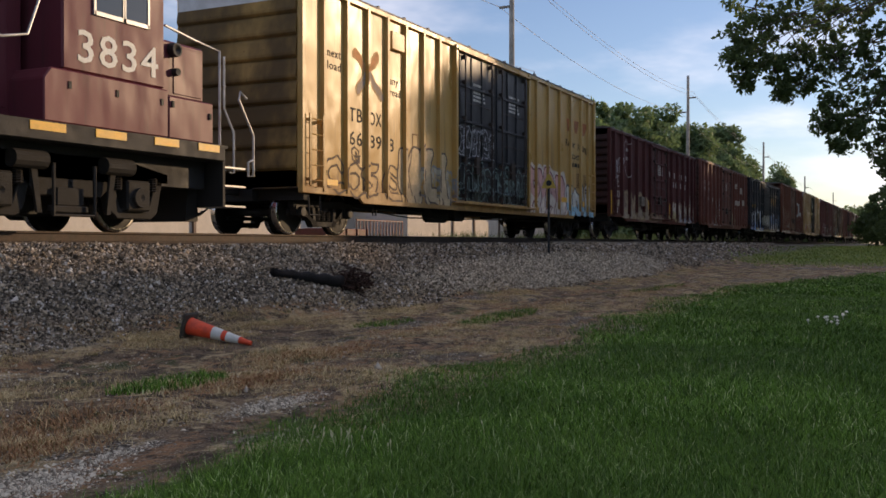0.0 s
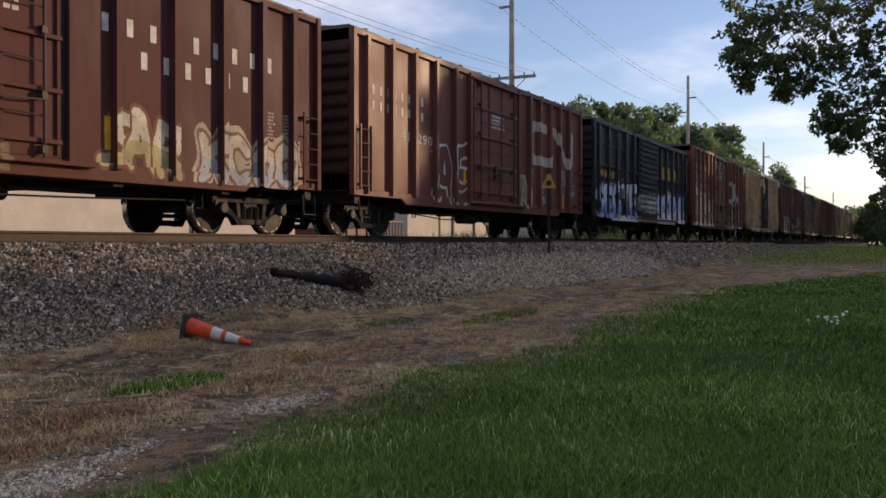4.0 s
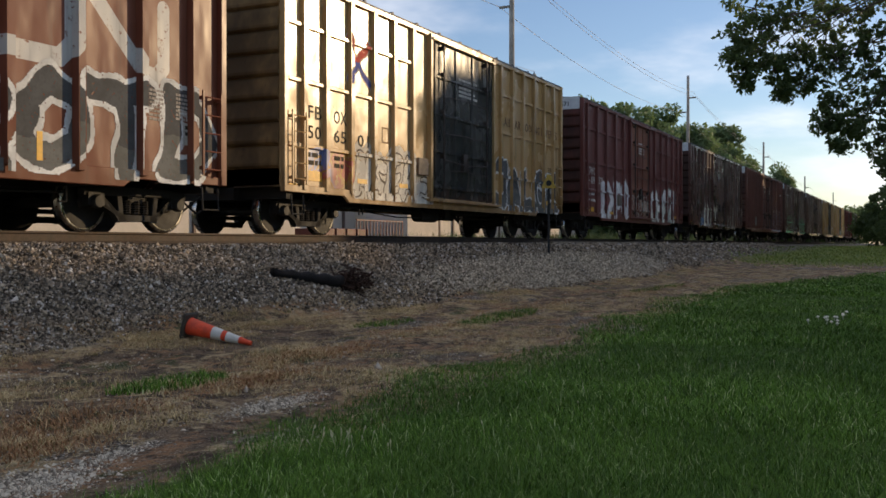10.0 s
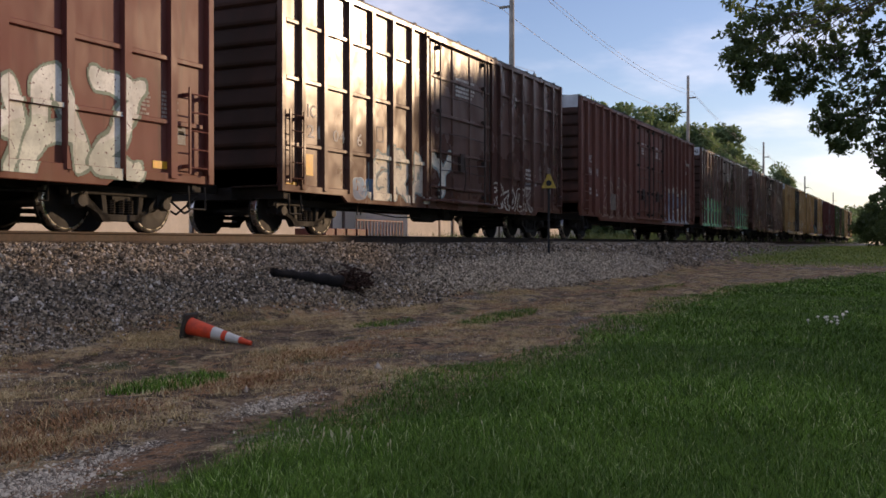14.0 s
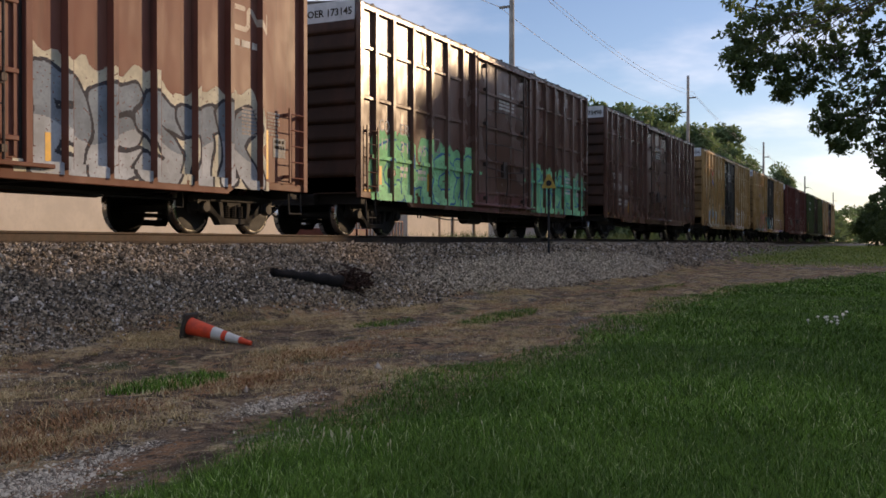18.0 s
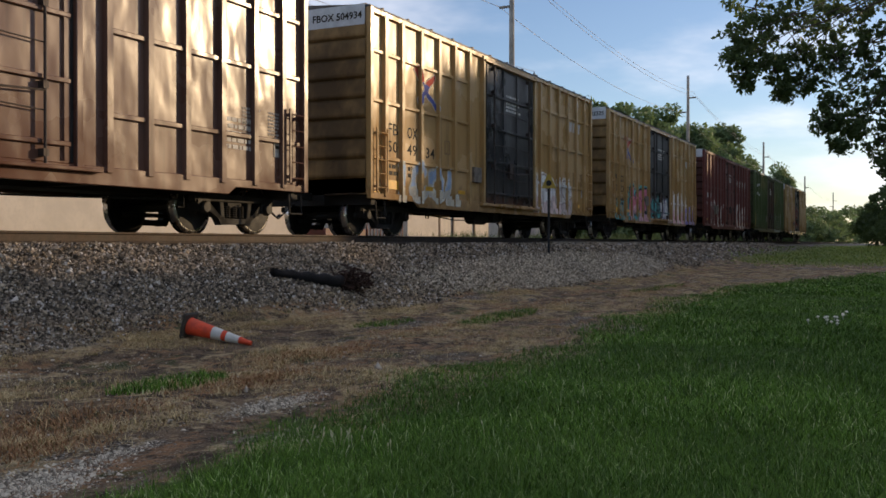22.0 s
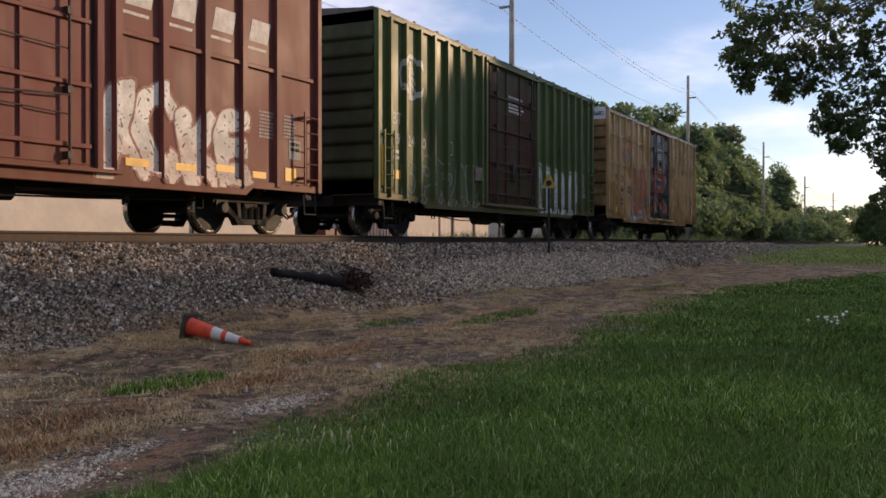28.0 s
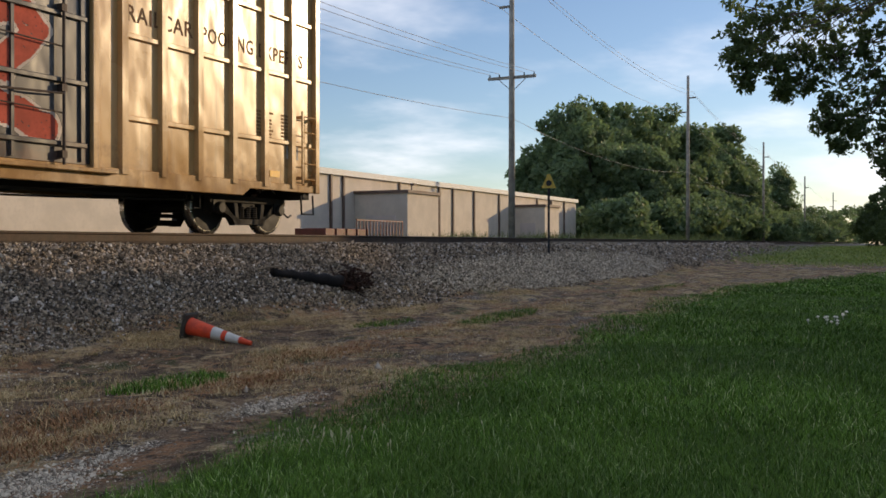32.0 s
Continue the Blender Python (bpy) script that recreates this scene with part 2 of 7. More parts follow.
M_BLACK = plain("underframe_black", (0.016, 0.014, 0.0125), 0.8, 0.0, 0.4, 5.0, 0.3)
M_STEEL = plain("wheel_steel", (0.013, 0.0105, 0.009), 0.65, 0.0, 0.4, 6.0, 0.2)
M_TREAD = plain("wheel_tread", (0.55, 0.53, 0.5), 0.28, 1.0, 0.15, 8.0, 0.05)
M_RAIL = plain("rail_rust", (0.09, 0.063, 0.046), 0.75, 0.2, 0.35, 4.0, 0.3)
M_TIE = plain("tie_wood", (0.13, 0.095, 0.07), 0.9, 0.0, 0.4, 3.0, 0.5, 0.5)
M_RODS = plain("lock_rod_dark", (0.06, 0.04, 0.032), 0.6, 0.2, 0.4, 6.0, 0.2)
M_WHITE = plain("white_paint", (0.72, 0.71, 0.66), 0.55, 0.0, 0.15, 4.0, 0.1)
M_LETTER = plain("letter_white", (0.66, 0.62, 0.56), 0.6, 0.0, 0.25, 5.0, 0.05, spec=0.15)
M_LETTER_D = plain("letter_dark", (0.035, 0.028, 0.02), 0.6, 0.0, 0.3, 5.0, 0.05, spec=0.1)
M_YEL = plain("reflector_yellow", (0.80, 0.42, 0.03), 0.4, 0.0, 0.15, 5.0, 0.05)
M_GALV = plain("end_top_white", (0.60, 0.60, 0.60), 0.5, 0.0, 0.15, 3.0, 0.1)
M_ROOF = plain("roof_grimy_steel", (0.10, 0.085, 0.075), 0.6, 0.1, 0.3, 2.0, 0.2)
M_FADEINK = plain("faded_print", (0.26, 0.15, 0.07), 0.6, 0.0, 0.3, 5.0, 0.05, spec=0.1)
M_FADEWHITE = plain("faded_white_print", (0.42, 0.37, 0.33), 0.6, 0.0, 0.3, 5.0, 0.05, spec=0.1)
M_STENCIL = plain("stencil_board", (0.44, 0.42, 0.38), 0.7, 0.0, 0.2, 9.0, 0.05, spec=0.1)
M_PLACARD = plain("routing_board", (0.20, 0.16, 0.12), 0.8, 0.0, 0.4, 9.0, 0.2)

SHARED = {}


def shared(key, make):
    if key not in SHARED:
        SHARED[key] = make()
    return SHARED[key]


def writing(parent, text, x, z, h, material, y=-1.504, name="lettering", width=None, label=""):
    """Raised paint: letters lying on the side of a car, left edge at x, foot at z. Reads from the -y side."""
    cu = bpy.data.curves.new(name, "FONT")
    cu.body, cu.size, cu.extrude, cu.resolution_u = text, h * 1.38, 0.002, 2
    cu.space_character, cu.offset = 1.1, 0.012 * h
    tmp = bpy.data.objects.new(name, cu)
    me = bpy.data.meshes.new_from_object(tmp)
    bpy.data.objects.remove(tmp)
    k = 1.0
    if width and len(me.vertices):
        k = width / max(1e-3, max(p.co.x for p in me.vertices))
    for p in me.vertices:
        p.co = (x + p.co.x * k, y - p.co.z, z + p.co.y)
    me.materials.append(material)
    ob = new(name, me)
    ob.parent = parent
    if label:
        tagged(ob, label)
    return ob


def bars(parent, x, z, w, h, rows, material, y=-1.504, name="small_print", pitch=0.0):
    """Small print that cannot be read: short bars."""
    s = Shape()
    rr = random.Random(int(x * 100) + rows)
    for i in range(rows):
        zz = z - i * h * 1.7
        xx = x
        if pitch:
            for k in range(int(w / pitch)):
                part("lettering_bar", Shape().box(x + k * pitch, x + k * pitch + h * 0.5, y - 0.003, y, z, z + h), material, parent)
            return None
        while xx < x + w * rr.uniform(0.75, 1.0):
            ww = h * rr.uniform(0.7, 2.6)
            s.box(xx, min(xx + ww, x + w), y - 0.003, y, zz, zz + h)
            xx += ww + h * 0.5
    return part(name, s, material, parent)


# ---- bogies, couplers and running gear ----
WR = 0.455


def wheelset_mesh():
    s = Shape()
    for sg in (-1, 1):
        y = sg * 0.755
        prof = [(y + sg * 0.07, 0.10), (y + sg * 0.07, 0.36), (y + sg * 0.065, 0.40), (y + sg * 0.06, WR - 0.01), (y - sg * 0.06, WR), (y - sg * 0.07, WR + 0.028), (y - sg * 0.085, WR + 0.02), (y - sg * 0.085, 0.39), (y - sg * 0.03, 0.35), (y - sg * 0.03, 0.12)]
        s.turn_y(prof, n=36)
        s.turn_y([(sg * 0.755, 0.13), (sg * 0.87, 0.12), (sg * 0.875, 0.0)], n=16)
    s.tube((0, -1.0, 0), (0, 1.0, 0), 0.08, 12)
    return s.mesh("wheelset")


def tread_mesh():
    s = Shape()
    for sg in (-1, 1):
        y = sg * 0.755
        s.turn_y([(y + sg * 0.074, WR - 0.05), (y + sg * 0.074, WR - 0.012), (y + sg * 0.062, WR + 0.002), (y - sg * 0.055, WR + 0.004)], n=36)
    return s.mesh("tread")


def side_frame_mesh(sg):
    s = Shape()
    for sg in (sg,):
        y0, y1 = sg * 0.93, sg * 1.08
        a, b = min(y0, y1), max(y0, y1)
        s.slab([(-1.12, 0.66), (-0.62, 0.70), (0.62, 0.70), (1.12, 0.66), (1.12, 0.54), (0.66, 0.56), (-0.66, 0.56), (-1.12, 0.54)], a, b)
        for d in (-1, 1):
            s.slab([(d * 1.10, 0.54), (d * 0.72, 0.56), (d * 0.40, 0.16), (d * 0.26, 0.16), (d * 0.30, 0.26)], a, b)
            s.slab([(d * 0.34, 0.56), (d * 0.46, 0.56), (d * 0.40, 0.20), (d * 0.30, 0.20)], a, b)
        s.slab([(-0.44, 0.16), (0.44, 0.16), (0.40, 0.27), (-0.40, 0.27)], a, b)
    return s.mesh("side_frame", 0.012)


def spring_mesh():
    return Shape().path([(0.07 * math.cos(k * math.pi / 4), 0.07 * math.sin(k * math.pi / 4), 0.27 + 0.22 * k / 48) for k in range(49)], 0.018, 4).mesh("spring")


def cap_mesh():
    s = Shape()
    s.turn_y([(-1.17, 0.0), (-1.17, 0.09), (-1.13, 0.11), (-1.06, 0.11)], n=14)
    s.box(-0.16, 0.16, -1.10, -0.95, -0.06, 0.14)
    return s.mesh("bearing_cap", 0.0)


WHEELSETS = []


def truck(parent, x):
    base = shared("bolster", lambda: Shape().box(-0.2, 0.2, -1.05, 1.05, 0.46, 0.66).box(-0.35, 0.35, -0.35, 0.35, 0.62, 0.78).box(-1.1, 1.1, -0.62, -0.56, 0.30, 0.38).box(-1.1, 1.1, 0.56, 0.62, 0.30, 0.38).mesh("truck", 0.01))
    t = part("truck", base, M_BLACK, parent, "black cast steel freight truck", at=(x, 0, 0))
    for sg in (-1, 1):
        part("side_frame", shared(("side_frame", sg), lambda: side_frame_mesh(sg)), M_BLACK, t)
    for i in (-1, 0, 1):
        part("spring", shared("spring", spring_mesh), M_STEEL, t, at=(i * 0.19, -1.0, 0))
    for d in (-0.89, 0.89):
        part("bearing_cap", shared("cap", cap_mesh), M_STEEL, t, at=(d, 0, WR))
        w = part("wheelset", shared("wheelset", wheelset_two), M_STEEL, t, "steel wheels on an axle, bright treads", at=(d, 0, WR))
        WHEELSETS.append(w)
    return t


def wheelset_two():
    """Wheels and bright treads in one mesh with two materials."""
    a, b = wheelset_mesh(), tread_mesh()
    bm = bmesh.new()
    bm.from_mesh(a)
    n = len(bm.faces)
    bm.from_mesh(b)
    bm.faces.ensure_lookup_table()
    for f in bm.faces[n:]:
        f.material_index = 1
    me = bpy.data.meshes.new("wheelset")
    bm.to_mesh(me)
    bm.free()
    me.materials.append(M_STEEL)
    me.materials.append(M_TREAD)
    me.shade_smooth()
    return me


def coupler_mesh():
    s = Shape()
    s.box(0.0, 0.62, -0.08, 0.08, 0.78, 0.95)
    s.slab([(0.55, 0.74), (0.86, 0.74), (0.9, 0.80), (0.9, 0.98), (0.55, 0.98)], -0.2, 0.12)
    s.tube((0.3, -0.16, 0.72), (0.75, -0.30, 0.36), 0.025, 6)
    s.tube((0.75, -0.30, 0.36), (0.95, -0.25, 0.42), 0.025, 6)
    return s.mesh("coupler", 0.015)


def ladder_mesh(z0, z1, w, rungs, xc):
    s = Shape()
    for x in (-w / 2, w / 2):
        s.box(x - 0.02, x + 0.02, -1.66, -1.63, z0, z1)
        for z in (z0 + 0.12, z1 - 0.12):
            s.box(x - 0.025, x + 0.025, -1.64, -1.50, z - 0.03, z + 0.03)
    for i in range(rungs):
        z = z0 + 0.1 + (z1 - z0 - 0.2) * i / (rungs - 1)
        s.tube((-w / 2, -1.645, z), (w / 2, -1.645, z), 0.013, 6)
    s.v = [(p[0] + xc, p[1], p[2]) for p in s.v]
    return s.mesh("ladder")


def stirrup_mesh():
    return Shape().path([(-0.2, -1.58, 0.75), (-0.2, -1.6, 0.38), (0.2, -1.6, 0.38), (0.2, -1.58, 0.75)], 0.02, 6).mesh("sill_step")


def end_wall(L, sill, eave, sgn, ribs, material, parent):
    """Pressed end with horizontal corrugations, one folded sheet."""
    s = Shape()
    x = sgn * L / 2
    pitch = (eave - 0.25 - (sill + 0.5)) / ribs
    pts = [(-0.08, sill + 0.15), (0.0, sill + 0.15)]
    for i in range(ribs):
        z = sill + 0.5 + i * pitch
        pts += [(0.0, z), (0.055, z + 0.05), (0.06, z + 0.1), (0.02, z + pitch * 0.8), (0.0, z + pitch * 0.97)]
    pts += [(0.0, eave + 0.06), (-0.08, eave + 0.06)]
    s.slab([(x + sgn * p, q) for p, q in pts], -1.47, 1.47)
    return part("end_wall", s, material, parent, bevel=0.0)


def plug_door(parent, x0, x1, z0, z1, material, rods=2, rails=(0.07, 0.3, 0.54, 0.78), latch=True, y=-1.52):
    """A plug door: panel, horizontal stiffeners, upright lock rods with brackets, latch box."""
    s = Shape().box(x0 + 0.02, x1 - 0.02, y - 0.035, y + 0.05, z0, z1)
    d = part("door", s, material, parent, "steel plug door with lock rods", bevel=0.008)
    h = z1 - z0
    for k in rails:
        part("door_stiffener", Shape().box(x0 + 0.05, x1 - 0.05, y - 0.085, y - 0.03, z0 + k * h - 0.035, z0 + k * h + 0.035), material, d, bevel=0.01)
    w = x1 - x0
    for k in (0.02, 0.36, 0.64, 0.98):
        part("door_upright", Shape().hat(x0 + k * w if 0.1 < k < 0.9 else x0 + 0.06 + k * (w - 0.12), 0.07, y - 0.03, y - 0.07, z0 + 0.04, z1 - 0.04), material, d)
    for k in (0.18, 0.42, 0.66):
        part("lock_bar", Shape().path([(x0 + 0.14 * w, y - 0.1, z0 + k * h), (x0 + 0.5 * w, y - 0.1, z0 + (k + 0.012) * h), (x0 + 0.86 * w, y - 0.1, z0 + k * h)], 0.011, 6), M_RODS, d)
    xs = [x0 + w * (i + 0.5) / rods if rods > 2 else x0 + w * (0.14 + 0.72 * i) for i in range(rods)]
    for xr in xs:
        r = Shape().tube((xr, y - 0.12, z0 - 0.03), (xr, y - 0.12, z1 + 0.02), 0.022, 8)
        for k in (0.03, 0.27, 0.56, 0.8, 0.97):
            r.box(xr - 0.045, xr + 0.045, y - 0.14, y - 0.03, z0 + k * h - 0.05, z0 + k * h + 0.05)
        part("lock_rod", r, M_RODS, d)
    if latch:
        xm = (x0 + x1) / 2
        lt = Shape().box(xm - 0.16, xm + 0.1, y - 0.12, y - 0.03, z0 + 0.19 * h, z0 + 0.31 * h)
        lt.path([(xs[0], y - 0.13, z0 + 0.25 * h), (xm, y - 0.14, z0 + 0.23 * h), (xs[-1], y - 0.13, z0 + 0.25 * h)], 0.016, 6)
        lt.path([(xm, y - 0.15, z0 + 0.28 * h), (xm + 0.05, y - 0.16, z0 + 0.14 * h), (xm - 0.02, y - 0.15, z0 + 0.06 * h)], 0.016, 6)
        part("latch", lt, M_RODS, d)
    return d


RELIEF = {}


def boxcar(label, x_front, x_rear, eave, paint, door_paint, doors, posts, girts=(), sill=0.74, end_paint=None, end_ribs=7, white_end=False,
           post_w=0.13, post_d=0.0, roof_paint=None, truck_in=1.55, ladder=True, end_text="", plates=None):
    """A boxcar. x_front and x_rear are its body ends along the track at the start; everything is built about its middle on the rail.
    doors: (x0, x1) spans from the front end; posts: offsets from the front end; girts: heights of the horizontal stiffeners."""
    L = x_rear - x_front
    car = new("boxcar")
    tagged(car, label, "boxcar", "boxcars of the freight train")
    car.location = ((x_front + x_rear) / 2, YC, 0)
    a = -L / 2
    post_d = post_d or (0.09 if girts else 0.125)
    plates = plates or (M_FADEWHITE if max(paint["base"]) < 0.4 else M_FADEINK)
    # Car ends: real grime plus the shade between cars, darkened in the paint.
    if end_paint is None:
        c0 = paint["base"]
        end_paint = shared(("end", tuple(c0)), lambda: car_paint("grime_and_shade_end_paint", tuple(c0), shade(tuple(c0), 0.9), rust=(0.05, 0.032, 0.023), rust_amt=0.6, dirt=(0.035, 0.026, 0.02), rough=0.6, spec=0.15, grime_shade=0.8))
    body = Shape().box(a, -a, -1.5, 1.5, sill + 0.18, eave)
    part("body", body, paint, car, bevel=0.0)
    drop_ = [(a, sill + 0.06), (a + 2.15, sill + 0.06), (a + 2.35, sill - 0.07), (-a - 2.35, sill - 0.07), (-a - 2.15, sill + 0.06), (-a, sill + 0.06), (-a, sill + 0.2), (a, sill + 0.2)]
    part("side_sill", Shape().slab(drop_, -1.56, -1.49), paint, car, bevel=0.01)
    part("side_sill", Shape().slab(drop_, 1.49, 1.56), paint, car, bevel=0.01)
    part("top_chord", Shape().box(a, -a, -1.575, -1.49, eave - 0.12, eave + 0.02), paint, car, bevel=0.01)
    part("top_chord", Shape().box(a, -a, 1.49, 1.575, eave - 0.12, eave + 0.02), paint, car, bevel=0.01)
    roof = Shape()
    vs = [(x, y, z) for x in (a - 0.02, -a + 0.02) for y, z in ((-1.58, eave + 0.02), (0, eave + 0.15), (1.58, eave + 0.02), (1.58, eave - 0.02), (-1.58, eave - 0.02))]
    roof.add(vs, [(0, 1, 6, 5), (1, 2, 7, 6), (2, 3, 8, 7), (3, 4, 9, 8), (4, 0, 5, 9), (0, 4, 3, 2, 1), (5, 6, 7, 8, 9)])
    rf = part("roof", roof, roof_paint or M_ROOF, car, "ribbed steel roof")
    rib = shared("roof_rib", lambda: Shape().slab([(-0.05, 0.0), (0.05, 0.0), (0.035, 0.055), (-0.035, 0.055)], -1.56, 1.56).mesh("roof_rib"))
    for i in range(int(L / 1.2)):
        part("roof_rib", rib, roof_paint or M_ROOF, rf, at=(a + 0.6 + i * 1.2, 0, eave + 0.015))
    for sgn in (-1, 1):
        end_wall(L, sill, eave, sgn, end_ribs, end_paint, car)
        if white_end:
            x = sgn * L / 2
            part("end_board", Shape().box(min(x, x + sgn * 0.03), max(x, x + sgn * 0.03), -1.46, 1.46, eave - 0.42, eave + 0.05), M_GALV, car, "white painted band at the top of the end", bevel=0.005)
    if end_text:
        cu = bpy.data.curves.new("end_lettering", "FONT")
        cu.body, cu.size, cu.extrude, cu.resolution_u, cu.offset = end_text, 0.22, 0.002, 2, 0.004
        tmp = bpy.data.objects.new("end_lettering", cu)
        me = bpy.data.meshes.new_from_object(tmp)
        bpy.data.objects.remove(tmp)
        w_ = max(q.co.x for q in me.vertices)
        for q in me.vertices:
            q.co = (a - 0.035 - q.co.z, w_ * 0.5 - q.co.x - 0.75 + 0.0, eave - 0.26 + q.co.y)
        me.materials.append(M_LETTER_D if white_end else M_LETTER)
        o_ = new("end_lettering", me)
        o_.parent = car
    # corner and side posts
    part("corner_post", Shape().box(a - 0.01, a + 0.13, -1.6, -1.49, sill + 0.06, eave), paint, car, bevel=0.012)
    part("corner_post", Shape().box(-a - 0.13, -a + 0.01, -1.6, -1.49, sill + 0.06, eave), paint, car, bevel=0.012)
    for p in posts:
        part("side_post", Shape().hat(a + p, post_w, -1.5, -1.5 - post_d, sill + 0.12, eave - 0.08, 0.84), paint, car)
    edges = sorted([0.13] + list(posts) + [L - 0.13])
    for g in girts:
        for p, q in zip(edges, edges[1:]):
            if any(q > d0 + 0.05 and p < d1 - 0.05 for d0, d1 in doors):
                continue
            if q - p > 0.3:
                part("girt", Shape().hat((a + a + p + q) / 2, q - p - post_w, -1.5, -1.55, g - 0.04, g + 0.04, 1.0), paint, car, bevel=0.01)
    for k, (d0, d1) in enumerate(doors):
        plug_door(car, a + d0, a + d1, sill + 0.2, eave - 0.2, door_paint)
    if doors:
        d0, d1 = doors[0][0], doors[-1][1]
        tr = Shape().box(a + d0 - 0.3, min(-a - 0.2, a + d1 + 0.5), -1.66, -1.55, sill + 0.1, sill + 0.16)
        part("door_track", tr, paint, car, bevel=0.01)
        part("door_track", Shape().box(a + d0 - 0.1, a + d1 + 0.1, -1.66, -1.5, eave - 0.2, eave - 0.14), paint, car, bevel=0.01)
        # Black strips stand in for the dark gaps at the door edges.
        for x in [q for d in doors for q in d]:
            part("door_seal", Shape().box(a + x - 0.025, a + x + 0.025, -1.56, -1.5, sill + 0.22, eave - 0.22), M_BLACK, car)
        for x in (d0 - 0.1, d1 + 0.1):
            part("door_post", Shape().box(a + x - 0.06, a + x + 0.06, -1.62, -1.49, sill + 0.1, eave - 0.05), paint, car, bevel=0.01)
    # plate square, print and stencil box
    if plates:
        ink = plates
        px0 = a + (doors[0][0] if doors else 6.2)
        part("plate_mark", Shape().box(px0 - 2.35, px0 - 2.05, -1.506, -1.502, 2.38, 2.41).box(px0 - 2.35, px0 - 2.05, -1.506, -1.502, 2.06, 2.09).box(px0 - 2.35, px0 - 2.32, -1.506, -1.502, 2.09, 2.38).box(px0 - 2.08, px0 - 2.05, -1.506, -1.502, 2.09, 2.38), ink, car)
        bars(car, -a - 1.9, 2.2, 0.5, 0.038, 8, ink)
        bars(car, -a - 1.15, 2.2, 0.38, 0.038, 7, ink)
        part("stencil_box", Shape().box(-a - 0.98, -a - 0.6, -1.507, -1.502, 1.42, 1.78), M_STENCIL, car, "small white-edged stencil box")
        bars(car, -a - 0.94, 1.68, 0.3, 0.06, 2, M_LETTER_D, y=-1.5075)
        for d0_, d1_ in doors:
            bars(car, a + d0_ + 0.42 * (d1_ - d0_), eave - 0.95, 0.32 * (d1_ - d0_), 0.06, 5, M_LETTER, y=-1.556)
    # ladders and steps
    if ladder:
        for x in (a + 0.42, -a - 0.42):
            part("ladder", ladder_mesh(0.95, 2.35, 0.46, 5, x), paint, car)
            part("sill_step", shared("stirrup", stirrup_mesh), M_BLACK, car, at=(x, 0, 0))
    # underframe
    uf = Shape().box(a, -a, -0.4, 0.4, 0.66, 1.0).box(a + 3.2, -a - 3.2, -1.3, 1.3, 0.76, 0.96)
    part("underframe", uf, M_BLACK, car)
    bearer = shared(("bearer", sill), lambda: Shape().box(-0.1, 0.1, -1.48, 1.48, 0.67, sill + 0.17).mesh("crossbearer"))
    for x in np.linspace(a + 0.3, -a - 0.3, 7):
        part("crossbearer", bearer, M_BLACK, car, at=(x, 0, 0))
    RELIEF[car.name] = (a, posts, post_w, post_d, sill, girts)
    gear = Shape().tube((a + 6.5, -0.95, 0.52), (a + 7.4, -0.95, 0.52), 0.17, 12)
    gear.tube((a + 8.4, -0.8, 0.55), (a + 8.8, -0.8, 0.55), 0.13, 12).box(a + 7.6, a + 7.9, -1.2, -0.7, 0.42, 0.72)
    gear.path([(a + 3.1, -1.15, 0.56), (a + 5.2, -1.1, 0.44), (a + 9.9, -1.1, 0.5), (a + L - 3.1, -1.15, 0.56)], 0.016, 6)
    gear.path([(a + 3.15, -1.3, 0.85), (a + 3.15, -1.3, 0.44), (a + 3.3, -1.3, 0.44), (a + 3.3, -1.3, 0.85)], 0.016, 6)
    gear.path([(a + L - 3.2, -1.3, 0.8), (a + L - 3.2, -1.3, 0.42), (a + L - 3.35, -1.3, 0.42)], 0.016, 6)
    part("brake_gear", gear, M_BLACK, car)
    for sgn in (-1, 1):
        c = part("coupler", shared("coupler", coupler_mesh), M_STEEL, car, at=(sgn * (L / 2 + 0.0), 0, 0))
        if sgn < 0:
            c.rotation_euler = (0, 0, math.pi)
        truck(car, sgn * (L / 2 - truck_in))
    return car


# ---- ground, ballast and track ----
def ground_z(x, y):
    """Height of the ground: grass below the eye, a dirt track, the ballast bank, the far side of the line."""
    x, y = np.asarray(x, float), np.asarray(y, float)
    near = np.interp(y, [-200, -30, 2.0, 4.3, 7.4, 8.7, 10.35, 14.3, 16.2, 24, 60], [-0.9, -1.3, -1.5, -1.5, -1.42, -1.30, -0.24, -0.24, -0.85, -0.95, -0.9])
    far = np.interp(y, [-200, -30, 2.0, 4.3, 7.4, 9.4, 10.35, 14.3, 16.2, 24, 60], [0.2, -0.1, -0.45, -0.5, -0.55, -0.5, -0.28, -0.28, -0.6, -0.7, -0.7])
    k = np.clip((x - 22.0) / 110.0, 0, 1)
    k = k * k * (3 - 2 * k)
    out = np.clip((np.abs(y) - 60) / 200, 0, 1)
    z = near * (1 - k) + far * k
    return z * (1 - out) - 0.6 * out


def lawn_edge(x):
    """Where the lawn gives way to the dirt track, which bends towards the lawn farther on."""
    k = np.clip((x - 10.0) / 13.4, 0, 1)
    return 4.22 + 1.0 * k * k * (3 - 2 * k) - 0.021 * np.clip(x - 24.0, 0, 60) ** 1.75


def lumps(x, y):
    return 0.03 * np.sin(x * 1.3 + 0.7 * y) * np.sin(y * 1.1 - 0.4 * x) + 0.018 * np.sin(3.1 * x + 1.9) * np.sin(2.7 * y)


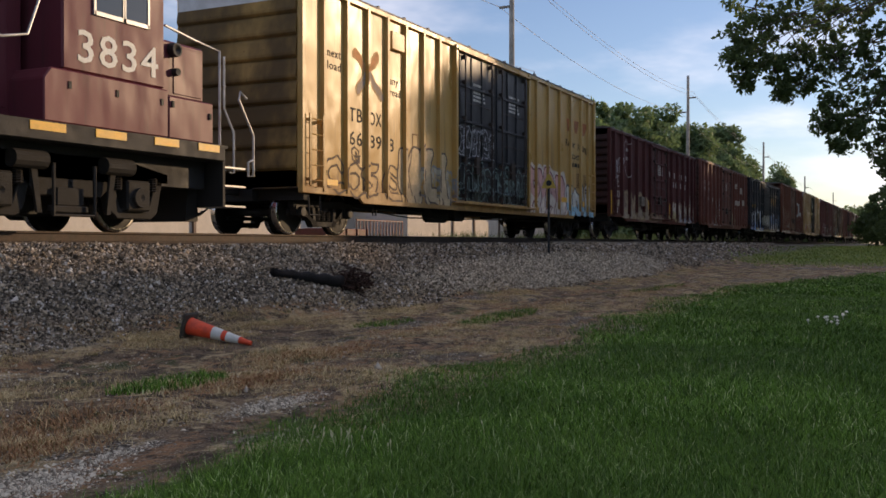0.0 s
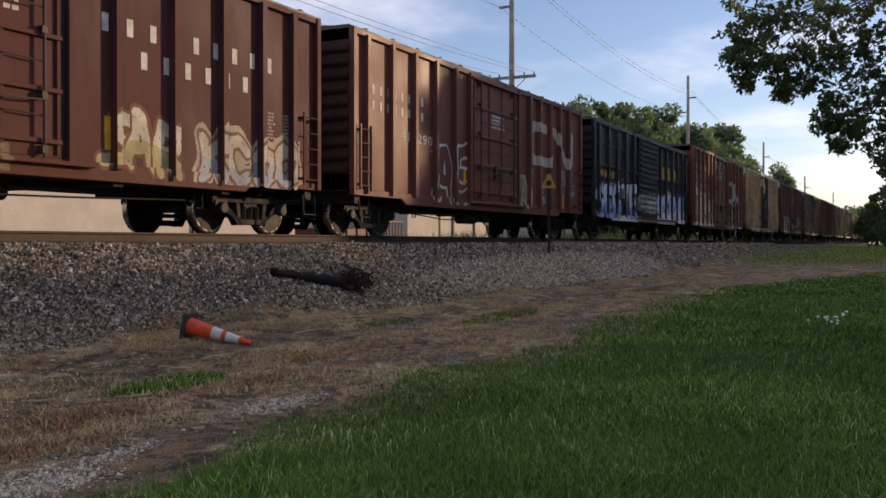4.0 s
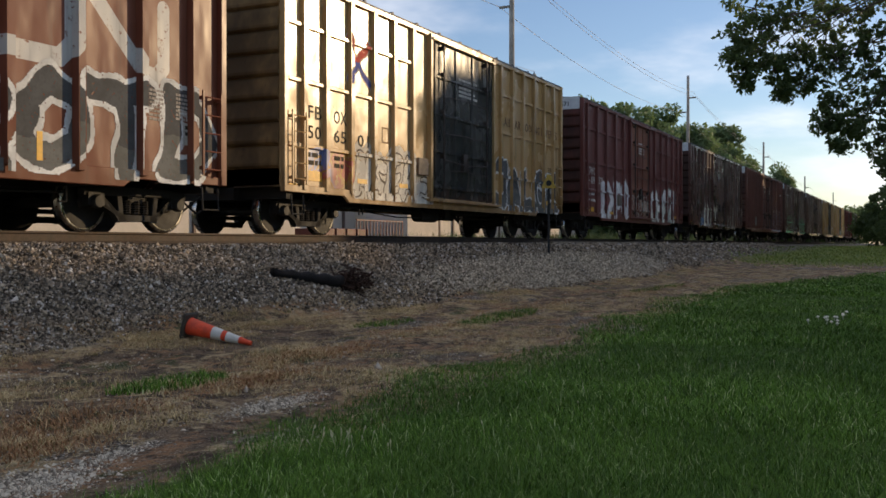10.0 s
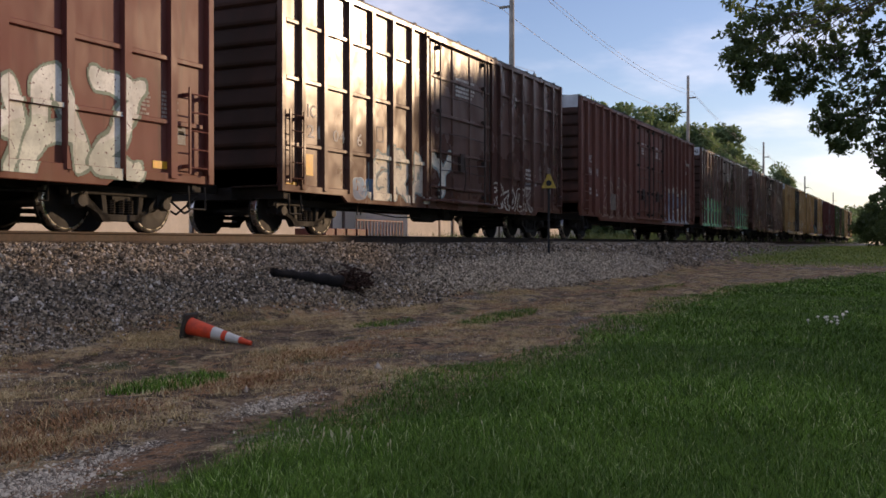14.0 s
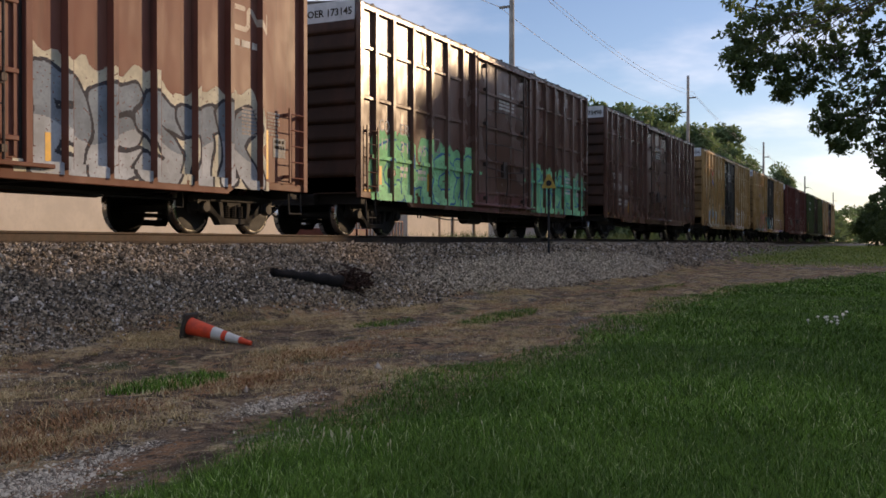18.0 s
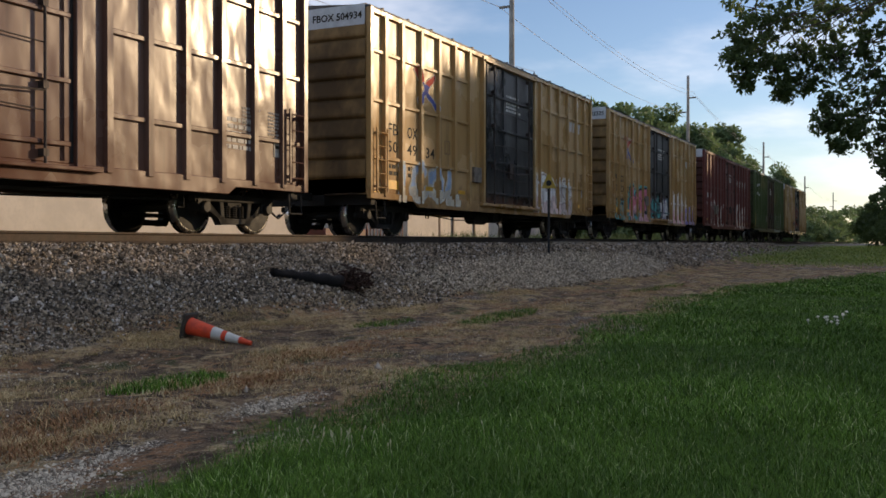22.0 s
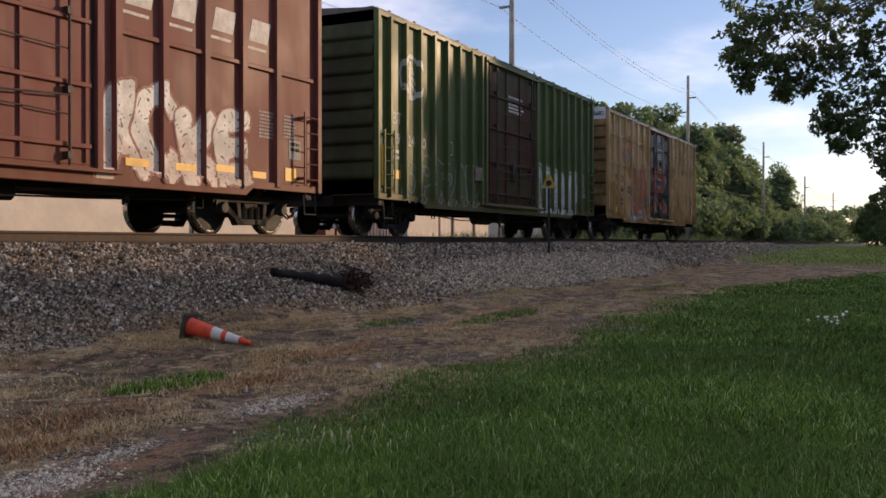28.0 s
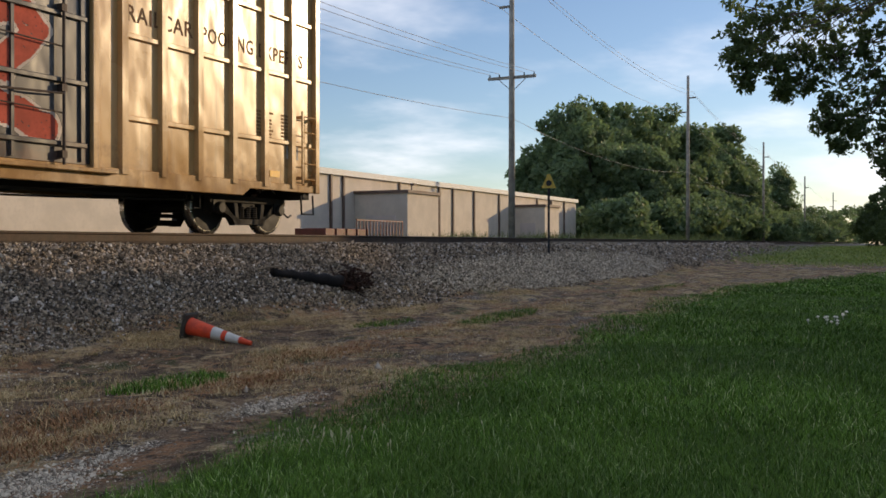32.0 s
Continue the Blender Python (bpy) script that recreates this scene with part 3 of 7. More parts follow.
def m_ground():
    n = Nodes("ground_earth_and_turf")
    v = n.coords()
    x, y, z = n.split(v)
    wob = n.op("SUBTRACT", n.noise(v, 0.35, 4.0, 0.6), 0.5)
    fine = n.noise(v, 9.0, 5.0, 0.65)
    mid = n.noise(v, 1.4, 4.0, 0.6)
    yy = n.op("ADD", y, n.op("MULTIPLY", wob, 1.2))
    turf = n.mix(n.step(mid, 0.35, 0.7), (0.045, 0.09, 0.015), (0.085, 0.14, 0.026))
    def pebbles(scale, dark, light, lift):
        cell = n.t.nodes.new("ShaderNodeTexVoronoi")
        n.put(cell.inputs["Vector"], v)
        cell.inputs["Scale"].default_value = scale
        rnd = n.split(cell.outputs["Color"])[0]
        c_ = n.mix(n.step(rnd, 0.0, 1.0), dark, light)
        c_ = n.mix(n.step(rnd, lift, lift + 0.03), c_, shade(light, 1.9))
        return n.mix(n.step(cell.outputs["Distance"], 0.35, 0.6), c_, shade(dark, 0.6)), cell.outputs["Distance"]
    grain = n.noise(v, 38.0, 4.0, 0.75)
    clod = n.noise(v, 4.5, 5.0, 0.7)
    earth = n.mix(n.step(clod, 0.38, 0.62), (0.075, 0.05, 0.034), (0.27, 0.18, 0.112))
    straw = n.mix(n.step(fine, 0.3, 0.7), (0.33, 0.235, 0.125), (0.72, 0.545, 0.31))
    rut = n.noise(n.scaled(v, (0.55, 1.0, 1.0), (5.0, 2.0, 0.0)), 1.7, 6.0, 0.7)
    rough_ = n.op("MULTIPLY", n.op("SUBTRACT", n.noise(v, 6.0, 6.0, 0.75), 0.5), 0.7)
    dirt = n.mix(n.step(n.op("ADD", rut, rough_), 0.50, 0.60), earth, straw)
    rusty = n.noise(n.scaled(v, (0.45, 1.0, 1.0), (1.0, 7.0, 0.0)), 1.9, 6.0, 0.75)
    dirt = n.mix(n.op("MULTIPLY", n.step(n.op("ADD", rusty, rough_), 0.52, 0.62), n.step(fine, 0.3, 0.5)), dirt, (0.40, 0.215, 0.11))
    weeds = n.step(n.noise(n.scaled(v, (0.6, 1.0, 1.0), (2.0, 0.0, 0.0)), 1.3, 5.0, 0.7), 0.57, 0.63)
    dirt = n.mix(n.op("MULTIPLY", weeds, 0.75), dirt, (0.07, 0.095, 0.03))
    peb, peb_d = pebbles(34.0, (0.12, 0.10, 0.082), (0.46, 0.40, 0.33), 0.84)
    grit = n.step(n.noise(n.scaled(v, (0.5, 1.0, 1.0), (3.0, 1.0, 0.0)), 0.9, 5.0, 0.65), 0.56, 0.63)
    dirt = n.mix(n.op("MULTIPLY", grit, 0.85), dirt, peb)
    dirt = n.mix(n.op("MULTIPLY", n.step(grain, 0.52, 0.62), 0.45), dirt, (0.08, 0.058, 0.04))
    dirt = n.mix(n.op("MULTIPLY", n.step(n.noise(v, 60.0, 2.0, 0.6), 0.60, 0.66), 0.6), dirt, (0.70, 0.60, 0.46))
    stone = n.mix(0.25, peb, (0.10, 0.085, 0.07))
    verge = n.op("MULTIPLY", n.step(n.op("ADD", x, n.op("MULTIPLY", wob, 16.0)), 50.0, 60.0), n.step(yy, -30.0, -29.0))
    # Verge turf is lightened too, sun put into its colour.
    dirt = n.mix(verge, dirt, n.mix(n.step(mid, 0.35, 0.65), (0.10, 0.16, 0.035), (0.22, 0.22, 0.07)))
    bend = n.op("SUBTRACT", n.step(x, 10.0, 23.4), n.op("MULTIPLY", n.op("POWER", n.op("MINIMUM", n.op("MAXIMUM", n.op("SUBTRACT", x, 24.0), 0.0), 60.0), 1.75), 0.021))
    col = n.mix(n.step(n.op("SUBTRACT", yy, bend), 3.45, 3.8), turf, dirt)
    bank = n.op("MULTIPLY", n.step(yy, 8.95, 9.25), n.step(yy, 15.8, 16.4, 1.0, 0.0))
    col = n.mix(bank, col, stone)
    col = n.mix(n.step(yy, 16.0, 16.8), col, n.mix(n.step(mid, 0.4, 0.6), (0.07, 0.10, 0.03), (0.16, 0.13, 0.06)))
    return n.done(col, 0.95, 0.0, n.bump(grain, 0.9, 0.035, n.bump(clod, 0.8, 0.10)), 0.2)


xs = np.concatenate([[-3000, -800, -250, -100, -50], np.arange(-20, 0, 1.0), np.arange(0, 45, 0.3), np.arange(45, 160, 2.0), [170, 190, 220, 260, 320, 400, 600, 1200, 3500]])
ys = np.concatenate([[-3000, -800, -250, -120, -60, -40, -25, -15, -10], np.arange(-6, 3, 0.5), np.arange(3, 17, 0.2), np.arange(17, 34, 1.0), [40, 50, 60, 90, 140, 250, 500, 1200, 3500]])
gx, gy = np.meshgrid(xs, ys, indexing="ij")
near_mask = np.exp(-((gx - 18) / 40) ** 2)
gz = ground_z(gx, gy) + lumps(gx, gy) * near_mask
idx = np.arange(gx.size).reshape(gx.shape)
faces = np.stack([idx[:-1, :-1], idx[1:, :-1], idx[1:, 1:], idx[:-1, 1:]], -1).reshape(-1, 4)
ground = new("ground", raw_mesh("ground", np.stack([gx, gy, gz], -1).reshape(-1, 3), faces, m_ground(), True))
tagged(ground, "grass lawn, bare dirt track and gravel bank beside a railway", "ground", kind="structure")

rng = np.random.default_rng(5)


def scatter_blades(name, pts, h, w, lean, material, seed):
    """Bent blades of grass, three quads' worth of points each, at the points given."""
    r = np.random.default_rng(seed)
    n = len(pts)
    a = r.uniform(0, 2 * math.pi, n)
    hh = h * r.uniform(0.5, 1.25, n)
    ln = lean * r.uniform(0.2, 1.3, n) * hh
    d = np.stack([np.cos(a), np.sin(a), np.zeros(n)], -1)
    b = np.stack([-np.sin(a), np.cos(a), np.zeros(n)], -1) * (w * r.uniform(0.6, 1.3, n))[:, None]
    up = np.array([0, 0, 1.0])
    p1 = pts + d * (ln * 0.35)[:, None] + up * (hh * 0.6)[:, None]
    p2 = pts + d * ln[:, None] + up * hh[:, None]
    v = np.stack([pts - b, pts + b, p1 + b * 0.7, p1 - b * 0.7, p2], 1).reshape(-1, 3)
    k = np.arange(n)[:, None] * 5
    f = np.concatenate([k + np.array([[0, 1, 2]]), k + np.array([[0, 2, 3]]), k + np.array([[3, 2, 4]])], 0)
    return raw_mesh(name, v, f, material)


def m_blades(name, c0, c1, c2, dull=0.5):
    n = Nodes(name)
    g = n.t.nodes.new("ShaderNodeNewGeometry")
    r = g.outputs["Random Per Island"]
    col = n.mix(r, c0, c1)
    col = n.mix(n.step(r, 0.93, 0.97), col, c2)
    big = n.noise(n.coords(), 0.5, 3.0)
    col = n.mix(n.op("MULTIPLY", n.step(big, 0.35, 0.65), dull), col, shade(c0, 0.8))
    n.bsdf.inputs["Subsurface Weight"].default_value = 0.0
    return n.done(col, 0.6, 0.0, None, 0.12)


# lawn: denser towards the camera
cnt = 520000
dist = 3.6 * np.exp(rng.uniform(0, 1, cnt) * math.log(60 / 3.6))
ang = rng.uniform(radians(-2.0), radians(52), cnt)
px, py = dist * np.cos(ang), dist * np.sin(ang)
edge = lawn_edge(px) + 0.16 * np.sin(px * 0.9) + 0.12 * np.sin(px * 2.3 + 1) + rng.normal(0, 0.16, cnt)
edge = edge - np.clip((6.0 - px) * 0.22, 0, 0.55)
keep = py < edge
px, py, dd = px[keep], py[keep], dist[keep]
pz = ground_z(px, py) + lumps(px, py) * np.exp(-((px - 18) / 40) ** 2) - 0.01
# The pale third colour paints bright highlights onto a few blades.
M_GRASS = m_blades("grass_blades", (0.042, 0.105, 0.015), (0.20, 0.38, 0.05), (0.70, 0.76, 0.38), 0.45)
lawn_parts = []
for lo, hi, hgt, wid in ((0, 7, 0.062, 0.0018), (7, 13, 0.066, 0.0028), (13, 26, 0.075, 0.0055), (26, 80, 0.085, 0.014)):
    k = (dd >= lo) & (dd < hi)
    me = scatter_blades("grass", np.stack([px[k], py[k], pz[k]], -1), hgt, wid, 1.25, M_GRASS, int(lo) + 3)
    lawn_parts.append(me)
# the same lawn, thinner, round and behind the standpoint
cnt = 90000
dd = 0.3 + 24 * np.sqrt(rng.uniform(0, 1, cnt))
ang = rng.uniform(0, 2 * math.pi, cnt)
px, py = dd * np.cos(ang), dd * np.sin(ang)
k = (py < 4.2 + rng.normal(0, 0.2, cnt)) & ((dd < 3.6) | (py < 0.03 * px) | (px < 0.8 * py))
px, py = px[k], py[k]
pz = ground_z(px, py) + lumps(px, py) * np.exp(-((px - 18) / 40) ** 2) - 0.01
lawn_parts.append(scatter_blades("grass", np.stack([px, py, pz], -1), 0.085, 0.008, 0.9, M_GRASS, 55))
bm = bmesh.new()
for me in lawn_parts:
    bm.from_mesh(me)
lawn = bpy.data.meshes.new("grass")
bm.to_mesh(lawn)
bm.free()
lawn.materials.append(M_GRASS)
tagged(new("grass", lawn), "green mown lawn grass with pale seed stalks and blades paled as highlights", "grass", kind="stuff")

# dry tufts along the dirt track and at the foot of the bank
cnt = 9000
tx_ = 3.0 * np.exp(rng.uniform(0, 1, cnt) * math.log(45 / 3.0))
ty_ = rng.uniform(4.2, 9.2, cnt)
dens = 0.5 + 0.5 * np.sin(tx_ * 1.7 + 2 * np.sin(ty_ * 1.3)) * np.sin(ty_ * 2.1 + tx_ * 0.4)
strip = 1.5 * np.exp(-((ty_ - 8.35) / 0.5) ** 2) + 0.75 * np.exp(-((ty_ - 6.3) / 0.55) ** 2) + 0.7 * np.exp(-((ty_ - 5.0) / 0.4) ** 2)
k = rng.uniform(0, 1, cnt) < np.clip(dens * 1.7 - 0.4, 0.06, 1) * (0.1 + strip)
k &= ((tx_ - 3.85) / 0.8) ** 2 + ((ty_ - 4.4) / 0.5) ** 2 > 1
k &= ((tx_ - 6.43) / 0.8) ** 2 + ((ty_ - 4.7) / 0.35) ** 2 > 1
k &= ((tx_ - 7.1) / 1.3) ** 2 + ((ty_ - 7.55) / 0.4) ** 2 > 1
tx_, ty_ = tx_[k], ty_[k]
per = rng.integers(14, 70, len(tx_))
own = np.repeat(np.arange(len(tx_)), per)
spread = np.repeat(rng.uniform(0.03, 0.13, len(tx_)), per)
px = tx_[own] + spread * 1.5 * rng.normal(0, 1, len(own))
py = ty_[own] + spread * rng.normal(0, 1, len(own))
pz = ground_z(px, py) + lumps(px, py) * np.exp(-((px - 18) / 40) ** 2) - 0.01
M_STRAW = m_blades("dry_grass_blades", (0.42, 0.27, 0.12), (0.86, 0.68, 0.38), (0.2, 0.22, 0.06), 0.1)
tagged(new("dry_grass", scatter_blades("dry_grass", np.stack([px, py, pz], -1), 0.05, 0.003, 2.0, M_STRAW, 8)), "dry straw-coloured grass tufts on the dirt track", "dry grass", kind="stuff")


M_DEAD = m_blades("dead_weed_stems", (0.28, 0.135, 0.065), (0.56, 0.31, 0.15), (0.80, 0.58, 0.3), 0.1)
qx, qy = [], []
for gx0, gy0, rx, ry, cnt in ((4.7, 5.5, 0.8, 0.3, 1800), (4.4, 5.0, 0.4, 0.2, 700), (9.4, 6.2, 0.9, 0.25, 1500), (7.4, 5.6, 0.6, 0.2, 1200), (12.5, 6.4, 1.2, 0.2, 400), (18, 6.8, 2.5, 0.3, 500), (26, 6.4, 4.0, 0.3, 500)):
    qx.append(gx0 + rx * rng.normal(0, 0.7, cnt))
    qy.append(gy0 + ry * rng.normal(0, 0.7, cnt))
qx, qy = np.concatenate(qx), np.concatenate(qy)
qz = ground_z(qx, qy) + lumps(qx, qy) * np.exp(-((qx - 18) / 40) ** 2) - 0.005
tagged(new("dead_weeds", scatter_blades("dead_weeds", np.stack([qx, qy, qz], -1), 0.05, 0.004, 1.8, M_DEAD, 31)), "red-brown dead weeds flattened on the dirt track", "dead weeds", kind="stuff")


# verge between the dirt track and the bank, farther on
cnt = 26000
qx = 48 + 72 * rng.uniform(0, 1, cnt) ** 1.5
qy = rng.uniform(-14.0, 9.9, cnt)
k = (rng.uniform(0, 1, cnt) < np.clip((qx - 50) / 10, 0.04, 1)) & (qy > lawn_edge(qx))
qx, qy = qx[k], qy[k]
# Blade colours are lightened to stand in for sun on the verge.
tagged(new("verge_grass", scatter_blades("verge_grass", np.stack([qx, qy, ground_z(qx, qy)], -1), 0.12, 0.022, 0.9, m_blades("sun_toned_verge_blades", (0.15, 0.22, 0.045), (0.46, 0.54, 0.13), (0.7, 0.5, 0.2)), 77)), "green and straw-coloured verge grass below the bank, lightened as if sunlit", "grass", kind="stuff")
# tall weeds beyond the line
M_WEED = m_blades("weed_blades", (0.12, 0.16, 0.05), (0.26, 0.28, 0.10), (0.34, 0.28, 0.13))
cnt = 16000
qx, qy = rng.uniform(46, 112, cnt), rng.uniform(18, 29, cnt)
k = rng.uniform(0, 1, cnt) < 0.5 + 0.5 * np.sin(qx * 0.7) * np.sin(qx * 0.23 + qy)
qx, qy = qx[k], qy[k]
tagged(new("tall_weeds", scatter_blades("tall_weeds", np.stack([qx, qy, ground_z(qx, qy)], -1), 1.25, 0.03, 0.6, M_WEED, 78)), "tall pale weeds in front of the warehouse", "weeds", kind="stuff")
# white clover heads and pale seed stalks in the lawn
M_CLOVER = plain("clover_white", (0.82, 0.78, 0.66), 0.7, 0.0, 0.1, 20.0, 0.1)
fl = random.Random(4)
head = Shape().path([(0, 0, -0.07), (0.006, 0, -0.02), (0.01, 0, 0.0)], 0.003, 5)
for q in range(6):
    head.path([(0.01, 0, -0.004), (0.01 + 0.017 * math.cos(q * 1.05), 0.017 * math.sin(q * 1.05), 0.012), (0.01, 0, 0.03)], [0.004, 0.015, 0.006], 6)
for k in range(16):
    fx, fy = 17.2 + fl.gauss(0, 1.0), 1.38 + fl.gauss(0, 0.16)
    f_ = tagged(part("clover_flower", shared("clover", lambda: head.mesh("clover_flower")), M_CLOVER, None), "small white clover flower in the lawn", "flower", "clover flowers in the lawn")
    f_.location = (fx, fy, float(ground_z(fx, fy)) + 0.075)
    f_.rotation_euler = (0, 0, fl.uniform(0, 6))
M_SEED = plain("seed_head_pale", (0.62, 0.56, 0.34), 0.8, 0.0, 0.2, 20.0, 0.1)
seed_stalk = Shape().path([(0, 0, -0.02), (0.004, 0.0, 0.06), (0.012, 0.004, 0.10)], 0.0016, 5)
seed_stalk.path([(0.012, 0.004, 0.10), (0.015, 0.005, 0.115), (0.02, 0.006, 0.135)], [0.002, 0.006, 0.002], 6)
for k in range(44):
    if k < 26:
        fx, fy = 5.25 + fl.gauss(0, 0.22), 3.42 + fl.gauss(0, 0.2)
    else:
        fx, fy = fl.uniform(5.2, 12), fl.uniform(0.9, 3.7)
    f_ = tagged(part("seed_stalk", shared("seed_stalk", lambda: seed_stalk.mesh("seed_stalk")), M_SEED, None), "pale grass seed stalk standing out of the lawn", "grass stalk", "seed stalks in the lawn")
    f_.location = (fx, fy, float(ground_z(fx, fy) + lumps(fx, fy)))
    f_.rotation_euler = (fl.uniform(-0.25, 0.25), fl.uniform(-0.25, 0.25), fl.uniform(0, 6))
    f_.scale = (1, 1, fl.uniform(0.6, 0.95))

# green tufts and pale grit patches on the dirt track
for gx0, gy0, rx, ry, cnt in ((6.8, 6.1, 0.75, 0.28, 900), (15.4, 6.5, 1.6, 0.3, 900), (13.0, 7.4, 0.9, 0.2, 300), (27.0, 6.6, 3.0, 0.3, 500)):
    rr_ = np.sqrt(rng.uniform(0, 1, cnt))
    aa = rng.uniform(0, 2 * math.pi, cnt)
    qx, qy = gx0 + rx * rr_ * np.cos(aa), gy0 + ry * rr_ * np.sin(aa)
    qz = ground_z(qx, qy) + lumps(qx, qy) * np.exp(-((qx - 18) / 40) ** 2) - 0.01
    tagged(new("grass_tuft", scatter_blades("grass_tuft", np.stack([qx, qy, qz], -1), 0.08, 0.006, 1.0, M_GRASS, cnt)), "patch of green grass growing in the dirt track", "grass tuft", kind="stuff")


def m_stone():
    n = Nodes("ballast_stone")
    g = n.t.nodes.new("ShaderNodeNewGeometry")
    r = g.outputs["Random Per Island"]
    col = n.mix(n.step(r, 0.0, 0.95), (0.055, 0.044, 0.034), (0.60, 0.475, 0.345))
    col = n.mix(n.step(r, 0.9, 0.94), col, (0.85, 0.78, 0.70))
    fine = n.noise(n.coords(), 40.0, 3.0)
    col = n.mix(n.op("MULTIPLY", fine, 0.4), col, (0.10, 0.075, 0.055))
    return n.done(col, 0.85, 0.0, n.bump(fine, 0.4, 0.01), 0.3)


M_STONE = m_stone()


def stones(name, px, py, pz, size, seed):
    """Many broken stones: stretched, turned eight-cornered lumps."""
    r = np.random.default_rng(seed)
    n = len(px)
    base = np.array([(1, 0, 0), (-1, 0, 0), (0, 1, 0), (0, -1, 0), (0, 0, 1), (0, 0, -1)], float)
    v = base[None] * r.uniform(0.6, 1.35, (n, 6, 1)) + r.uniform(-0.4, 0.4, (n, 6, 3))
    v *= (size * r.uniform(0.6, 1.25, (n, 1)))[:, None, :] * r.uniform(0.6, 1.2, (n, 1, 3))
    q = r.normal(size=(n, 4))
    q /= np.linalg.norm(q, axis=1)[:, None]
    w, x, y, z = q.T
    R = np.stack([1 - 2 * (y * y + z * z), 2 * (x * y - z * w), 2 * (x * z + y * w), 2 * (x * y + z * w), 1 - 2 * (x * x + z * z), 2 * (y * z - x * w), 2 * (x * z - y * w), 2 * (y * z + x * w), 1 - 2 * (x * x + y * y)], -1).reshape(n, 3, 3)
    v = np.einsum("nij,nkj->nki", R, v) + np.stack([px, py, pz], -1)[:, None, :]
    f = np.array([(0, 2, 4), (2, 1, 4), (1, 3, 4), (3, 0, 4), (2, 0, 5), (1, 2, 5), (3, 1, 5), (0, 3, 5)])
    f = (f[None] + (np.arange(n) * 6)[:, None, None]).reshape(-1, 3)
    return raw_mesh(name, v.reshape(-1, 3), f, M_STONE)


cnt = 190000
px = 2.5 + 75.0 * rng.uniform(0, 1, cnt) ** 1.8
py = rng.uniform(8.3, 11.3, cnt)
foot = 8.75 + 0.3 * np.sin(px * 0.7) + np.where(px > 30, (px - 30) * 0.03, 0)
k = py > foot + rng.normal(0, 0.12, cnt)
px, py = px[k], py[k]
pz = ground_z(px, py) + lumps(px, py) * np.exp(-((px - 18) / 40) ** 2) + rng.uniform(-0.01, 0.03, len(px))
tagged(new("ballast", stones("ballast", px, py, pz, (0.0145 + 0.00068 * px)[:, None] * np.where(rng.uniform(0, 1, (len(px), 1)) < 0.06, 1.7, 1.0), 2)), "grey crushed stone ballast on the track bank", "ballast", kind="stuff")
cnt = 34000
px = rng.uniform(15, 38, cnt)
py = 8.6 + 1.5 * rng.uniform(0, 1, cnt) + 0.0 * px
k = (np.abs(px - 28) / 11) ** 2 + ((py - 9.2) / 0.75) ** 2 < rng.uniform(0.5, 1.1, cnt)
px, py = px[k], py[k]
M_STONE_F = plain("pale_limestone", (0.62, 0.54, 0.45), 0.9, 0.0, 0.3, 8.0, 0.3)


# Pale stone for the grit; on the heap it also stands in for sunlight.
def m_pale_stone():
    n = Nodes("pale_or_sunlit_stone")
    r = n.t.nodes.new("ShaderNodeNewGeometry").outputs["Random Per Island"]
    col = n.mix(n.step(r, 0.0, 1.0), (0.25, 0.20, 0.15), (0.94, 0.81, 0.63))
    fine = n.noise(n.coords(), 40.0, 3.0)
    return n.done(n.mix(n.op("MULTIPLY", fine, 0.3), col, (0.16, 0.13, 0.10)), 0.9, 0.0, n.bump(fine, 0.4, 0.01), 0.2)



# Pale heap, its stones lightened further to paint the sun onto it.
pile = stones("sun_paled_stone", px, py, ground_z(px, py) + rng.uniform(0.015, 0.075, len(px)), np.full((len(px), 1), 0.028), 6)
pile.materials[0] = m_pale_stone()
tagged(new("sun_paled_stone", pile), "limestone heap at the end of the bank, paled as if sunlit", "gravel", kind="stuff")
cnt = 1800
px = 3.0 * np.exp(rng.uniform(0, 1, cnt) * math.log(40 / 3.0))
py = rng.uniform(4.3, 8.6, cnt)
pz = ground_z(px, py) + lumps(px, py) * np.exp(-((px - 18) / 40) ** 2)
for gx0, gy0, rx, ry, k in ((3.8, 4.4, 0.36, 0.22, 3600), (4.5, 4.5, 0.3, 0.08, 600), (6.5, 4.75, 0.55, 0.14, 2000), (5.6, 7.3, 0.7, 0.3, 500), (7.2, 7.5, 0.8, 0.3, 260), (14.5, 6.9, 1.5, 0.25, 400), (20, 6.4, 2.5, 0.3, 500)):
    px, py = np.append(px, gx0 + rx * rng.normal(0, 0.6, k)), np.append(py, gy0 + ry * rng.normal(0, 0.6, k))
pz = ground_z(px, py) + lumps(px, py) * np.exp(-((px - 18) / 40) ** 2)
cnt = len(px)
grit_mesh = stones("gravel", px, py, pz, np.where(np.arange(cnt) < 1800, 0.0095, 0.0075)[:, None] * rng.lognormal(0, 0.4, (cnt, 1)), 4)
grit_mesh.materials[0] = m_pale_stone()
tagged(new("gravel", grit_mesh), "loose pale gravel strewn over the dirt track", "gravel", kind="stuff")

track = tagged(new("railway_track"), "rusty steel rails on weathered wooden ties", "railway track", kind="structure")
prof = [(-0.07, -0.18), (0.07, -0.18), (0.07, -0.165), (0.012, -0.145), (0.012, -0.045), (0.036, -0.03), (0.036, -0.005), (0.028, 0.0), (-0.028, 0.0), (-0.036, -0.005), (-0.036, -0.03), (-0.012, -0.045), (-0.012, -0.145), (-0.07, -0.165)]
